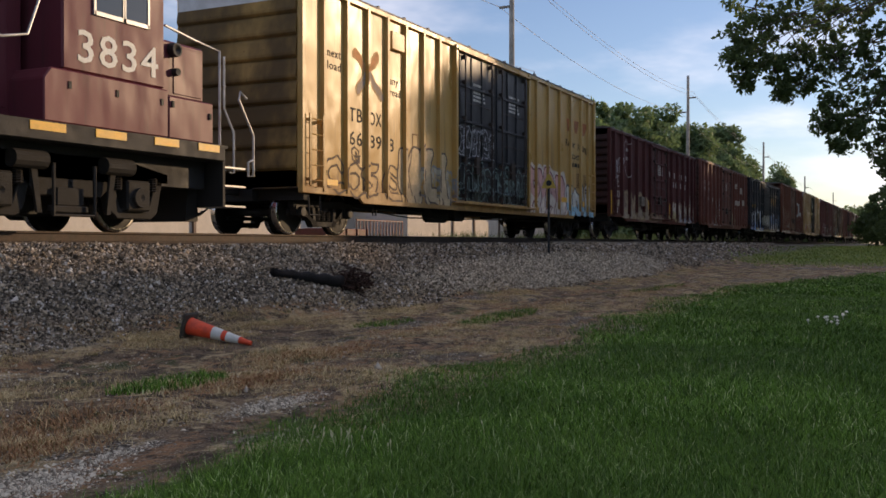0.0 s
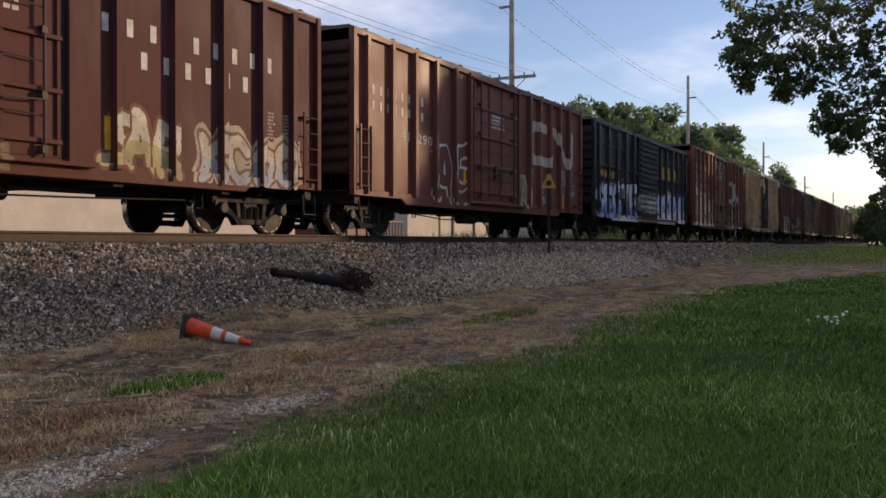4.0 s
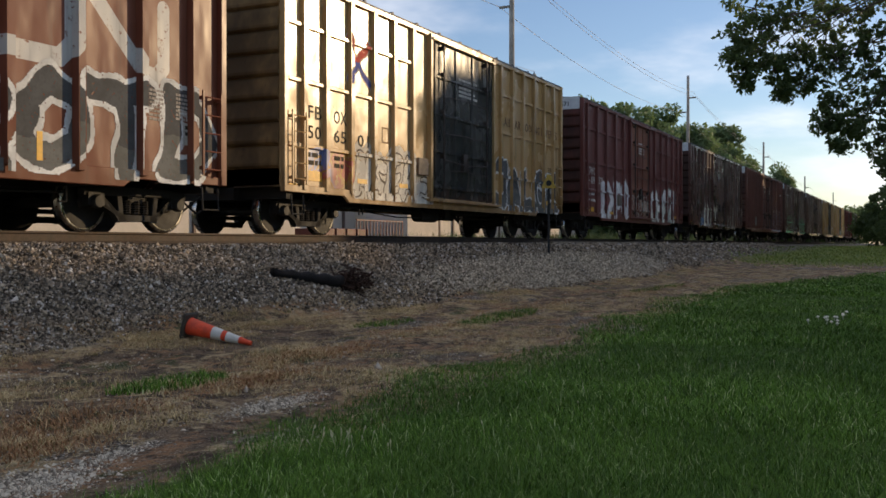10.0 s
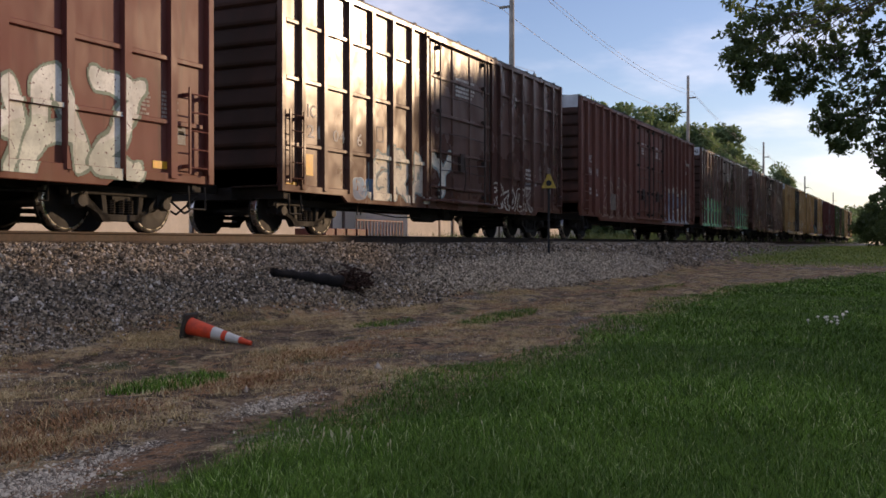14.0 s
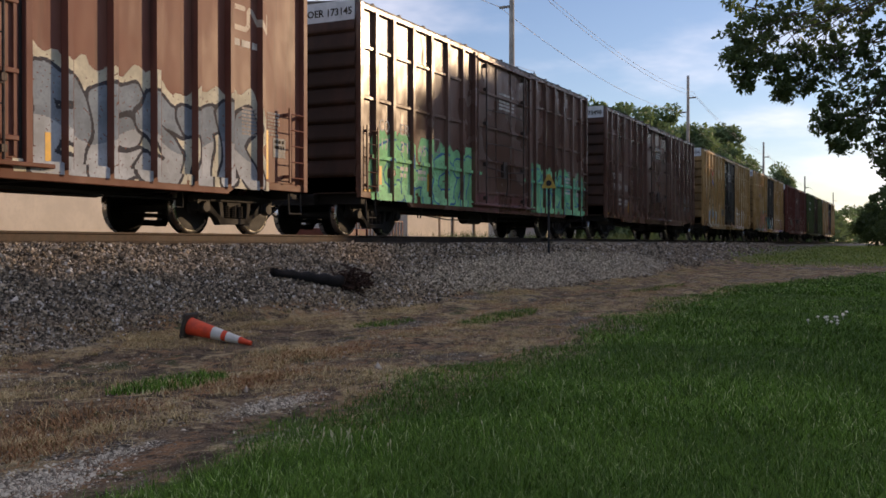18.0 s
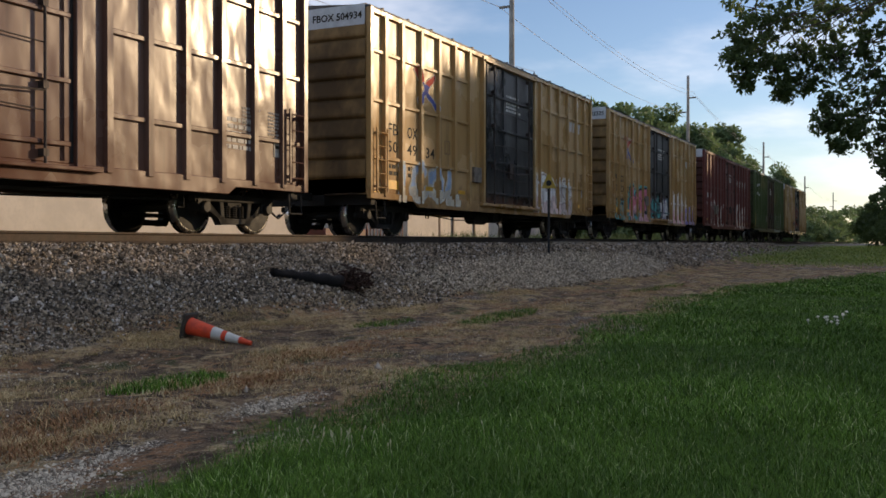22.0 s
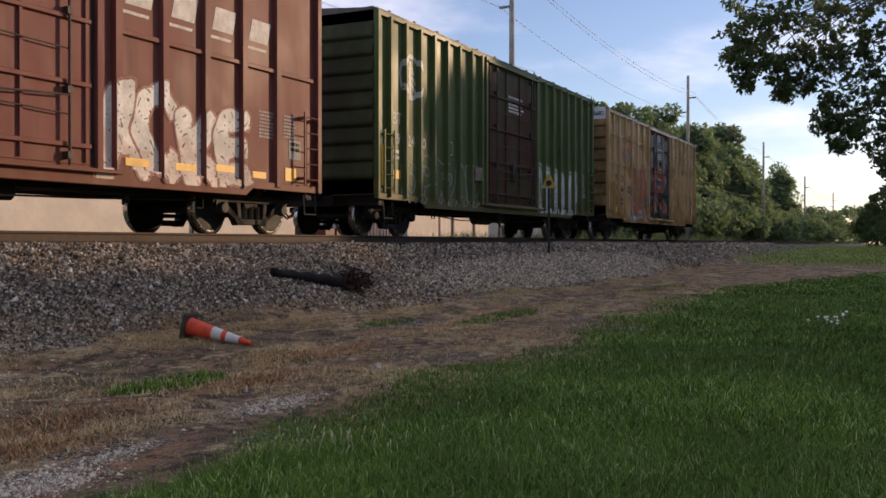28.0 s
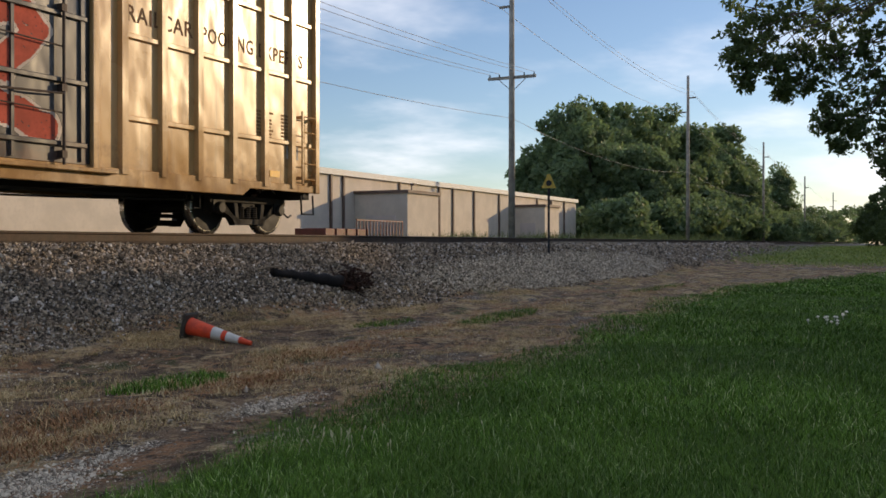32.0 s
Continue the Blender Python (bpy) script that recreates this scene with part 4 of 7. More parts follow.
for sg in (-1, 1):
    s = Shape()
    n = len(prof)
    s.add([(x, YC + sg * 0.755 + a, z) for x in (-60, 420) for a, z in prof], [(i, (i + 1) % n, n + (i + 1) % n, n + i) for i in range(n)])
    part("rail", s, M_RAIL, track, "rust-brown rail")
tie_mesh = Shape().box(-0.115, 0.115, -1.3, 1.3, -0.36, -0.185).mesh("tie", 0.012)
rt = random.Random(3)
for i in range(240):
    t = part("tie", tie_mesh, M_TIE, track, at=(-6 + i * 0.55 + rt.uniform(-0.02, 0.02), YC + rt.uniform(-0.05, 0.05), rt.uniform(-0.01, 0.012)))
    t.rotation_euler = (0, 0, rt.uniform(-0.015, 0.015))


M_PLANK = plain("pale_timber", (0.34, 0.27, 0.19), 0.85, 0.0, 0.3, 2.0, 0.4, 0.3)
for x0, x1 in ((30.2, 34.6), (35.0, 39.6), (40.1, 45.4)):
    tagged(part("timber_plank", Shape().box(x0, x1, 10.9, 11.25, -0.3, -0.12), M_PLANK, None, bevel=0.015), "pale weathered timber plank beside the rail", "plank", "planks beside the rail")


for i, (x, y, r_) in enumerate(((6.9, 5.35, 0.05), (8.6, 5.0, 0.04), (5.45, 4.9, 0.03), (10.4, 8.0, 0.045))):
    me = stones("loose_stone", np.zeros(1), np.zeros(1), np.zeros(1), np.full((1, 1), r_), 40 + i)
    me.materials[0] = M_STONE_F
    tagged(new("loose_stone", me), "pale loose limestone lump on the dirt track", "stone", "loose stones on the track").location = (x, y, float(ground_z(x, y) + lumps(x, y)) + r_ * 0.4)


# ---- trees ----
def m_leaves(name, c0, c1):
    n = Nodes(name)
    g = n.t.nodes.new("ShaderNodeNewGeometry")
    r = g.outputs["Random Per Island"]
    big = n.noise(n.coords(), 0.35, 3.0)
    col = n.mix(r, c0, c1)
    col = n.mix(n.op("MULTIPLY", n.step(big, 0.4, 0.65), 0.55), col, shade(c0, 0.7))
    n.bsdf.inputs["Transmission Weight"].default_value = 0.0
    m = n.done(col, 0.55, 0.0, None, 0.3)
    t = n.t
    tr = t.nodes.new("ShaderNodeBsdfTranslucent")
    n.put(tr.inputs["Color"], n.mix(0.5, col, (0.17, 0.25, 0.06)))
    mx = t.nodes.new("ShaderNodeMixShader")
    mx.inputs[0].default_value = 0.5
    t.links.new(n.bsdf.outputs[0], mx.inputs[1])
    t.links.new(tr.outputs[0], mx.inputs[2])
    t.links.new(mx.outputs[0], t.nodes["Material Output"].inputs[0])
    return m


# Leaves of the distant wood, paled so the colour carries the haze.
M_LEAF = m_leaves("haze_paled_leaves", (0.13, 0.20, 0.11), (0.27, 0.36, 0.19))
M_LEAF_D = m_leaves("oak_leaves", (0.07, 0.10, 0.045), (0.13, 0.18, 0.075))
M_BARK = plain("bark", (0.09, 0.07, 0.052), 0.95, 0.0, 0.4, 3.0, 0.8)


def leaf_cloud(r, centers, radii, count, size):
    """Leaves as small folded kites in clumps."""
    c = r.integers(0, len(centers), count)
    d = r.normal(size=(count, 3))
    d /= np.linalg.norm(d, axis=1)[:, None]
    p = centers[c] + d * (radii[c] * r.uniform(0.25, 1.0, count) ** 0.6)[:, None] * np.array([1, 1, 0.8])
    a = r.normal(size=(count, 3))
    a /= np.linalg.norm(a, axis=1)[:, None]
    b = np.cross(a, r.normal(size=(count, 3)))
    b /= np.linalg.norm(b, axis=1)[:, None]
    s = (size * r.uniform(0.6, 1.4, count))[:, None]
    v = np.stack([p - a * s, p + b * s * 0.5, p + a * s, p - b * s * 0.5], 1).reshape(-1, 3)
    f = np.arange(count * 4).reshape(-1, 4)
    return v, f


def tree(name, label, x, y, h, rad, base, count, leaf, seed, material=M_LEAF, clumps=60, clump_r=0.9, lean=0.0, group="", low=0.0, trunk_r=None):
    """A tree: tapered trunk, limbs, and a crown of leaf clumps between heights base and h."""
    r = np.random.default_rng(seed)
    g = float(ground_z(x, y))
    ob = tagged(new(name), label, "tree" if name == "tree" else "bush", group)
    ob.location = (x, y, g)
    tr = trunk_r or 0.022 * h
    s = Shape()
    top = np.array([lean, 0.0, base + 0.55 * (h - base)])
    last, lr = np.zeros(3) - np.array([0, 0, 0.2]), tr * 1.3
    for k in range(1, 7):
        p = top * k / 6 + np.append(r.normal(0, 0.02 * h / 6, 2), 0)
        s.tube(last, p, lr, 9, tr * (1 - 0.12 * k))
        last, lr = p, tr * (1 - 0.12 * k)
    cs = []
    mid = (base + h) / 2
    while len(cs) < clumps:
        q = r.uniform(-1, 1, 3)
        rr = math.hypot(q[0], q[1])
        if q[2] ** 2 + rr ** 2 > 1 or (q[2] ** 2 + rr ** 2 < 0.12):
            continue
        wide = 1 - 0.25 * max(0, q[2]) + low * max(0, -q[2])
        cs.append((lean + q[0] * rad * wide, q[1] * rad * wide, mid + q[2] * (h - base) / 2))
    cs = np.array(cs)
    for c in cs[:: max(1, clumps // 16)]:
        z0 = min(max(c[2] - 0.35 * math.hypot(c[0], c[1]) - 0.1 * h, base * 0.7), top[2] * 0.95)
        p0 = top * (z0 / top[2])
        m = (p0 + c) / 2 + np.array([0, 0, 0.06 * h * 0.4])
        s.tube(p0, m, tr * 0.36, 6, tr * 0.22).tube(m, c, tr * 0.22, 6, tr * 0.06)
    part("trunk", s, M_BARK, ob, "brown bark trunk and limbs")
    v, f = leaf_cloud(r, cs, clump_r * r.uniform(0.6, 1.3, len(cs)), count, leaf)
    crown = new("crown", raw_mesh("crown", v, f, material))
    crown.parent = ob
    return ob


WOODS = "trees of the wood beyond the line"
WOOD_L = "tall broadleaf tree in full summer leaf at the wood's edge"
for i, (x, y, h, rad) in enumerate([(126, 45.5, 15.0, 6.0), (124, 43, 18.6, 6.5), (120, 38, 16.5, 6.0), (131, 42, 20.0, 7.5), (122, 32, 12.5, 5.0), (138, 38, 20.8, 7.5), (146, 36, 21.5, 6.2), (149, 31.5, 18, 5.0), (134, 29, 11, 5),
                                   (171, 30.5, 20.6, 4.6), (163, 28.5, 16, 4.0), (165, 27, 12.5, 4.5), (187, 29, 14, 3.5), (213, 27, 16.5, 3.2)]):
    tree("tree", WOOD_L, x, y, h, rad, 1.0, 16000, 0.34, 20 + i, clumps=90, clump_r=1.75, group=WOODS, low=0.2)
for i, (x, y, h, rad) in enumerate([(105, 30, 5.5, 4), (112, 27, 5, 3.5), (118, 25, 6, 4), (126, 24, 5, 4), (134, 23, 6, 4), (142, 24, 6, 4), (152, 22, 5, 4), (164, 22, 5, 4), (178, 22, 5, 5), (195, 22, 6, 6), (215, 22, 5, 6), (240, 24, 9, 9), (265, 22, 9, 9), (290, 20, 10, 10), (320, 18, 11, 12)]):
    tree("shrub", "dense green shrub at the wood's edge", x, y, h, rad, 0.0, 6000, 0.32, 60 + i, clumps=45, clump_r=1.6, group="shrubs along the wood", low=0.3)

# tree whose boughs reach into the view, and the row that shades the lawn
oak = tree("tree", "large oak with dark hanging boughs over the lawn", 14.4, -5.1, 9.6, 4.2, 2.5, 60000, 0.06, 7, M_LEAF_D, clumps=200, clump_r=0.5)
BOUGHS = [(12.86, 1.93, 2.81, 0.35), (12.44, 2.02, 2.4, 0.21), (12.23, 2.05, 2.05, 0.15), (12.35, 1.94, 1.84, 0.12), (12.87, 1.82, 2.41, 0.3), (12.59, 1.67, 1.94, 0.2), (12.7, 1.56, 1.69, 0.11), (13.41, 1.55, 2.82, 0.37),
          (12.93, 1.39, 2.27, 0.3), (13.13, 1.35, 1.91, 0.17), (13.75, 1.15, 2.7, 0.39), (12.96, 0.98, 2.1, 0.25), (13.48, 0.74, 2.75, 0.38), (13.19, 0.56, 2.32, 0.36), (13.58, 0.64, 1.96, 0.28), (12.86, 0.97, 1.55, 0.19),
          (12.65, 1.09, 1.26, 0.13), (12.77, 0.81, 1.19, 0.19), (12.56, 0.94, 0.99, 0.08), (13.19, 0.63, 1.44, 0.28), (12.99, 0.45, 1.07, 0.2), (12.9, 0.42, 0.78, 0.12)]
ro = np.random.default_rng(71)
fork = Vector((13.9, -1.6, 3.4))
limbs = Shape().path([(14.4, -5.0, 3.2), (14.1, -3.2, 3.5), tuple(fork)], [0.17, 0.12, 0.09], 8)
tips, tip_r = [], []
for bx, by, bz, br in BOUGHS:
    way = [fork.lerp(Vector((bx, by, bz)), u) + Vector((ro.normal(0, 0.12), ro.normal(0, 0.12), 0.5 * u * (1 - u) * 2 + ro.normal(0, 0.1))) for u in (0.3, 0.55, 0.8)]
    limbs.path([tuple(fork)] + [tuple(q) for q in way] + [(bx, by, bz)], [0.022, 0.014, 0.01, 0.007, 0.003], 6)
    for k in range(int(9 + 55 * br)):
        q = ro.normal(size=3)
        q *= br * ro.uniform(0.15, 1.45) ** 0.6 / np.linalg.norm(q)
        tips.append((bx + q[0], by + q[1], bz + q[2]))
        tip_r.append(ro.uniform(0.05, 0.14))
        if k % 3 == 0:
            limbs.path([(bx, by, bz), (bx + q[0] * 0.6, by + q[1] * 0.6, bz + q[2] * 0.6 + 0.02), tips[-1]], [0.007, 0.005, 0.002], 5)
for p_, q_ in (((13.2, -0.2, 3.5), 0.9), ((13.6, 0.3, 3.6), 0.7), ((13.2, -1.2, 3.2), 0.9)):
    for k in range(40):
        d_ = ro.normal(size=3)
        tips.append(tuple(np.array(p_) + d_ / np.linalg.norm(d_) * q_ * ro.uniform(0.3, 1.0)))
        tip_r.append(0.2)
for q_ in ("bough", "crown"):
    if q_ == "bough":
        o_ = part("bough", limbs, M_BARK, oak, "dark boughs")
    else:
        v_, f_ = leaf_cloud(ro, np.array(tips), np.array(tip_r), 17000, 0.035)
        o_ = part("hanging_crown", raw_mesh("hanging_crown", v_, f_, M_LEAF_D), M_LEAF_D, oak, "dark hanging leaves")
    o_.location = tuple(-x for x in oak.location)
tree("tree", "dark broadleaf tree at the far edge of the lawn", 112.0, -2.6, 12.4, 6.2, 0.3, 12000, 0.3, 9, M_LEAF_D, clumps=90, clump_r=1.6, low=0.3)
tree("tree", "small dark tree leafy to the ground past the lawn", 128.0, 3.1, 8.6, 3.9, 0.0, 9000, 0.24, 12, M_LEAF_D, clumps=80, clump_r=0.9, low=0.5)
for i, (x, y, h, rad) in enumerate([(134, 5.2, 4.2, 2.6), (124, 3.6, 3.6, 2.6), (118, 1.6, 4.2, 3.0), (114, -1.0, 4.6, 3.6)]):
    tree("shrub", "dark low shrub at the end of the lawn", x, y, h, rad, -0.3, 5000, 0.13, 130 + i, M_LEAF_D, clumps=40, clump_r=0.7, group="shrubs at the end of the lawn", low=0.3)
# Unseen row: heights and leaf sizes set to shade lawn, bank and far cars.
for i, (x, y, h, rad) in enumerate([(19, -10, 7.6, 4.6), (27, -11, 7.8, 4.8), (32, -10, 8.5, 4.0), (36, -9.7, 8.7, 3.6), (40, -10, 8.6, 3.6), (44, -9.8, 8.8, 3.6), (48, -10.1, 8.6, 3.6), (52, -10, 8.8, 3.6), (56, -10.4, 9.4, 4.0), (64, -12, 16.5, 5.2), (70, -17, 17, 6),
                                   (69, -10, 17.5, 6.0), (77, -12, 17, 6.5), (88, -11, 15.6, 6.5), (100, -12, 15.6, 7), (113, -11, 15.6, 7), (127, -12, 15.6, 7), (142, -12, 15.6, 7.5), (158, -11, 15.6, 7.5), (176, -11, 15.6, 8), (196, -10, 15.6, 8), (218, -9, 15.6, 8.5), (242, -8, 15.6, 9)]):
    tree("tree", "out-of-view broadleaf tree beside the lawn, sized to cast shade", x, y, h, rad, 0.6, 13000 if x > 60 else 7000, 0.75 if x > 60 else 0.4, 90 + i, M_LEAF_D, clumps=80, clump_r=1.35, group="shade trees beside the lawn", low=0.3)

# ---- building ----
M_WALL = plain("painted_block_wall", (0.67, 0.585, 0.49), 0.85, 0.0, 0.10, 0.7, 0.2)
M_WALL2 = plain("pale_metal_siding", (0.62, 0.54, 0.50), 0.7, 0.0, 0.08, 0.9, 0.1)
M_FASCIA = plain("white_fascia", (0.75, 0.73, 0.68), 0.6, 0.0, 0.08, 2.0, 0.05)
M_BROWN = plain("brown_downpipe", (0.14, 0.09, 0.07), 0.6, 0.0, 0.2, 3.0, 0.1)
M_DARK = plain("dark_opening", (0.03, 0.03, 0.032), 0.8, 0.0, 0.3, 2.0, 0.1)
M_RED = plain("red_paint", (0.13, 0.024, 0.02), 0.5, 0.0, 0.25, 3.0, 0.1)

hall = tagged(new("warehouse"), "long low pinkish-white warehouse with two loading bays", "warehouse")
hall.location = (0, 34.0, -0.95)
part("wall", Shape().box(-30, 101.5, 0, 0.3, 0, 5.35), M_WALL, hall, bevel=0.01)
part("wall", Shape().box(101.2, 101.5, 0.3, 25, 0, 5.35), M_WALL, hall)
part("wall", Shape().box(-30, -29.7, 0.3, 25, 0, 5.35), M_WALL, hall)
part("wall", Shape().box(-30, 101.5, 25, 25.3, 0, 5.35), M_WALL, hall)
part("roof", Shape().box(-30.2, 101.7, -0.15, 25.4, 5.36, 5.5), M_FASCIA, hall, "flat roof")
part("fascia", Shape().box(-30.2, 101.7, -0.22, -0.02, 5.18, 5.55), M_FASCIA, hall, "white metal roof edge")
for x in (25.2, 39.5, 52.5, 54.0, 61.6, 68.0, 70.5, 74.6, 80.0, 89.5, 93.5, 97.5):
    part("downpipe", Shape().box(x - 0.09, x + 0.09, -0.14, -0.01, 0, 5.2), M_BROWN, hall)
for x0, x1, y0, top in ((55.5, 60.0, -4.0, 4.25), (82.9, 86.7, -3.3, 4.3)):
    bay = part("loading_bay", Shape().box(x0, x1, y0, 0.0, 0, top - 0.2), M_WALL, hall, "projecting loading bay", bevel=0.01)
    part("bay_roof", Shape().box(x0 - 0.15, x1 + 0.1, y0 - 0.15, 0.0, top - 0.2, top), M_BROWN, bay)
    part("bay_door", Shape().box(x0 - 0.03, x0 + 0.02, y0 + 0.9, -0.9, 0.0, 2.6), M_WALL2, bay, "pale metal loading door")
part("flood_lamp", Shape().tube((59.8, -2.0, 4.3), (59.8, -2.0, 4.9), 0.05, 6).box(59.6, 60.0, -2.3, -2.0, 4.8, 4.95), M_BROWN, hall)
cont = tagged(new("waste_container"), "low red steel waste container beside the warehouse", "container")
cont.location = (46.5, 30.0, -0.95)
part("bin", Shape().box(-2.2, 2.2, -1, 1, 0.15, 1.6), M_RED, cont, bevel=0.03)
for x in (-2.2, -1.1, 0, 1.1, 2.2):
    part("rib", Shape().box(x - 0.05, x + 0.05, -1.07, -0.99, 0.15, 1.6), M_RED, cont)
fence = tagged(new("railing"), "red painted steel railing by the loading bay", "railing")
fence.location = (52.0, 30.0, -0.95)
for i in range(15):
    part("baluster", Shape().box(-2.8 + i * 0.4 - 0.03, -2.8 + i * 0.4 + 0.03, -0.03, 0.03, 0, 2.2), M_RED, fence)
for z in (1.0, 2.12):
    part("rail_bar", Shape().box(-2.85, 2.85, -0.04, 0.04, z, z + 0.08), M_RED, fence)

# ---- poles and wires ----
M_POLE = plain("weathered_pole", (0.33, 0.295, 0.255), 0.9, 0.0, 0.3, 2.0, 0.4)
M_WIRE = plain("wire_grey", (0.22, 0.22, 0.24), 0.6, 0.3, 0.1, 2.0, 0.0)
PY = 19.4
POLES = [(-8.0, 15.6), (47.4, 15.6), (90.0, 15.2), (137.0, 13.5), (188.0, 12.0), (250.0, 12.0), (330.0, 12.0)]
for i, (x, top) in enumerate(POLES):
    g = float(ground_z(x, PY))
    pole = tagged(new("utility_pole"), "weathered wooden utility pole with crossarm and wires", "utility pole", "utility poles along the line")
    pole.location = (x, PY, 0)
    part("pole", Shape().tube((0, 0, g - 0.3), (0, 0, top), 0.19, 12, 0.12), M_POLE, pole, smooth=True)
    if i < 2:
        part("crossarm", Shape().box(-0.06, 0.06, -1.35, 1.35, 8.45, 8.6), M_POLE, pole, bevel=0.01)
        for sg in (-1, 1):
            part("brace", Shape().tube((0.07, sg * 0.75, 8.45), (0.07, 0, 7.8), 0.02, 6), M_POLE, pole)
        for y in (-1.25, -0.7, 0.7, 1.25):
            part("insulator", Shape().tube((0, y, 8.6), (0, y, 8.74), 0.045, 8, 0.03), M_DARK, pole)
    part("top_arm", Shape().box(-0.05, 0.05, -0.75, 0.12, top - 2.1, top - 1.98), M_POLE, pole)
    part("top_arm", Shape().box(-0.05, 0.05, -0.1, 0.7, top - 3.4, top - 3.28), M_POLE, pole)
WIRES = [(-0.7, 13.6, 0.013, 6), (-0.5, 14.05, 0.012, 6), (0.7, 12.3, 0.014, 6), (0.0, 6.4, 0.011, 6), (-1.25, 8.75, 0.01, 1), (-0.7, 8.75, 0.01, 1), (0.7, 8.75, 0.01, 1), (1.25, 8.75, 0.01, 1)]
for y, z, r, spans in WIRES:
    pts = []
    for (xa, ta), (xb, tb) in list(zip(POLES, POLES[1:]))[:spans]:
        za, zb = (z + ta - 15.6 if z > 9 else z), (z + tb - 15.6 if z > 9 else z)
        for k in range(13):
            u = k / 12
            if k or not pts:
                pts.append((xa + (xb - xa) * u, PY + y, za + (zb - za) * u - 4 * 0.9 * u * (1 - u)))
    tagged(part("overhead_wire", Shape().path(pts, r, 6), M_WIRE, None, smooth=True), "thin grey overhead wire between the poles", "wire", "overhead wires")

# ---- small things by the track ----
M_ORANGE = plain("cone_orange", (0.88, 0.085, 0.03), 0.55, 0.0, 0.22, 9.0, 0.2)
M_RUBBER = plain("cone_base_black", (0.06, 0.05, 0.038), 0.8, 0.0, 0.3, 8.0, 0.2)
cone = tagged(new("traffic_cone"), "orange traffic cone with white bands lying on its side", "traffic cone")


def cone_ring(z0, z1, r0, r1, n=24):
    return Shape().tube((0, 0, z0), (0, 0, z1), r0, n, r1)


part("base", Shape().box(-0.165, 0.165, -0.165, 0.165, 0, 0.04), M_RUBBER, cone, "black square rubber base", bevel=0.02)
R0, R1, H = 0.108, 0.026, 0.89
part("body", cone_ring(0.04, H, R0, R1), M_ORANGE, cone, smooth=False)
for z0, z1 in ((0.37, 0.50), (0.56, 0.73)):
    ra, rb = R0 + (R1 - R0) * z0 / H + 0.004, R0 + (R1 - R0) * z1 / H + 0.004
    part("reflective_band", cone_ring(z0, z1, ra, rb), M_WHITE, cone, "white reflective band")

sign = tagged(new("track_sign"), "small yellow triangular sign on a dark post by the track", "sign")
sign.location = (27.2, 9.95, 0)
sign.rotation_euler = (0, 0, radians(-68))
M_SIGN = plain("sign_yellow", (0.62, 0.40, 0.06), 0.5, 0.0, 0.2, 8.0, 0.05)
part("post", Shape().box(-0.035, 0.035, -0.035, 0.035, -0.6, 1.7), M_DARK, sign, bevel=0.008)
part("panel", Shape().slab([(-0.22, 1.45), (0.22, 1.45), (0.04, 1.86), (-0.04, 1.86)], -0.06, -0.04), M_SIGN, sign, bevel=0.004)
part("lamp_disc", Shape().turn_y([(-0.075, 0.0), (-0.075, 0.08), (-0.06, 0.085)], 0.0, 1.6, 16), M_DARK, sign)

cone.matrix_world = Matrix.Translation((9.26, 8.06, float(ground_z(9.23, 8.09)) + 0.175)) @ Vector((0.15, -0.9, -0.205)).to_track_quat("Z", "Y").to_matrix().to_4x4()

log = tagged(new("burnt_log"), "charred dark log with a tangled root end on the ballast", "log")
log.location = (13.07, 9.58, -0.66)
M_CHAR = plain("charred_wood", (0.008, 0.006, 0.006), 1.0, 0.0, 0.4, 5.0, 0.6)
M_ROOT = plain("rusty_roots", (0.05, 0.022, 0.014), 0.9, 0.0, 0.4, 8.0, 0.5)
s = Shape()
a, b = np.array([0.0, 0, 0]), np.array([1.5, -0.37, -0.2])
s.path([tuple(a + (b - a) * k / 8 + np.array([0, 0, 0.012 * (-1) ** k])) for k in range(9)], [0.07 + 0.005 * k + 0.006 * (-1) ** k for k in range(9)], 10)
part("stem", s, M_CHAR, log, smooth=True)
part("broken_stub", Shape().path([(-0.45, 0.05, 0.06), (-0.1, 0.02, 0.09), (0.3, -0.05, 0.11)], [0.012, 0.022, 0.02]), M_PLACARD, log, "pale split stub")
s = Shape()
rr = random.Random(11)
for k in range(150):
    c = Vector((1.8 + rr.gauss(0, 0.16), -0.45 + rr.gauss(0, 0.1), -0.2 + rr.gauss(0, 0.1)))
    d = Vector((rr.gauss(0, 1), rr.gauss(0, 1), rr.gauss(0, 0.7))).normalized() * rr.uniform(0.08, 0.2)
    s.tube(c - d, c + d * 0.2, 0.016, 5, 0.012).tube(c + d * 0.2, c + d + Vector((0, 0, rr.gauss(0, 0.05))), 0.012, 5, 0.004)
part("root_ball", s, M_ROOT, log, "tangle of rusty brown roots")

# ---- the locomotive ----
M_MAROON = car_paint("locomotive_maroon", (0.15, 0.034, 0.046), (0.18, 0.046, 0.058), rust_amt=0.12, spec=0.2, rough=0.42)
M_TRUCK = plain("truck_dust_brown", (0.02, 0.017, 0.014), 0.85, 0.0, 0.5, 5.0, 0.4)
M_DECK = plain("locomotive_sill_grey", (0.018, 0.017, 0.016), 0.7, 0.0, 0.3, 4.0, 0.2)
M_RAILW = plain("handrail_silver", (0.5, 0.5, 0.5), 0.4, 0.3, 0.2, 6.0, 0.05)
M_GLASS = Nodes("cab_glass").done((0.04, 0.05, 0.05), 0.05, 0.0, None, 0.8)
LOCO_X = 4.9
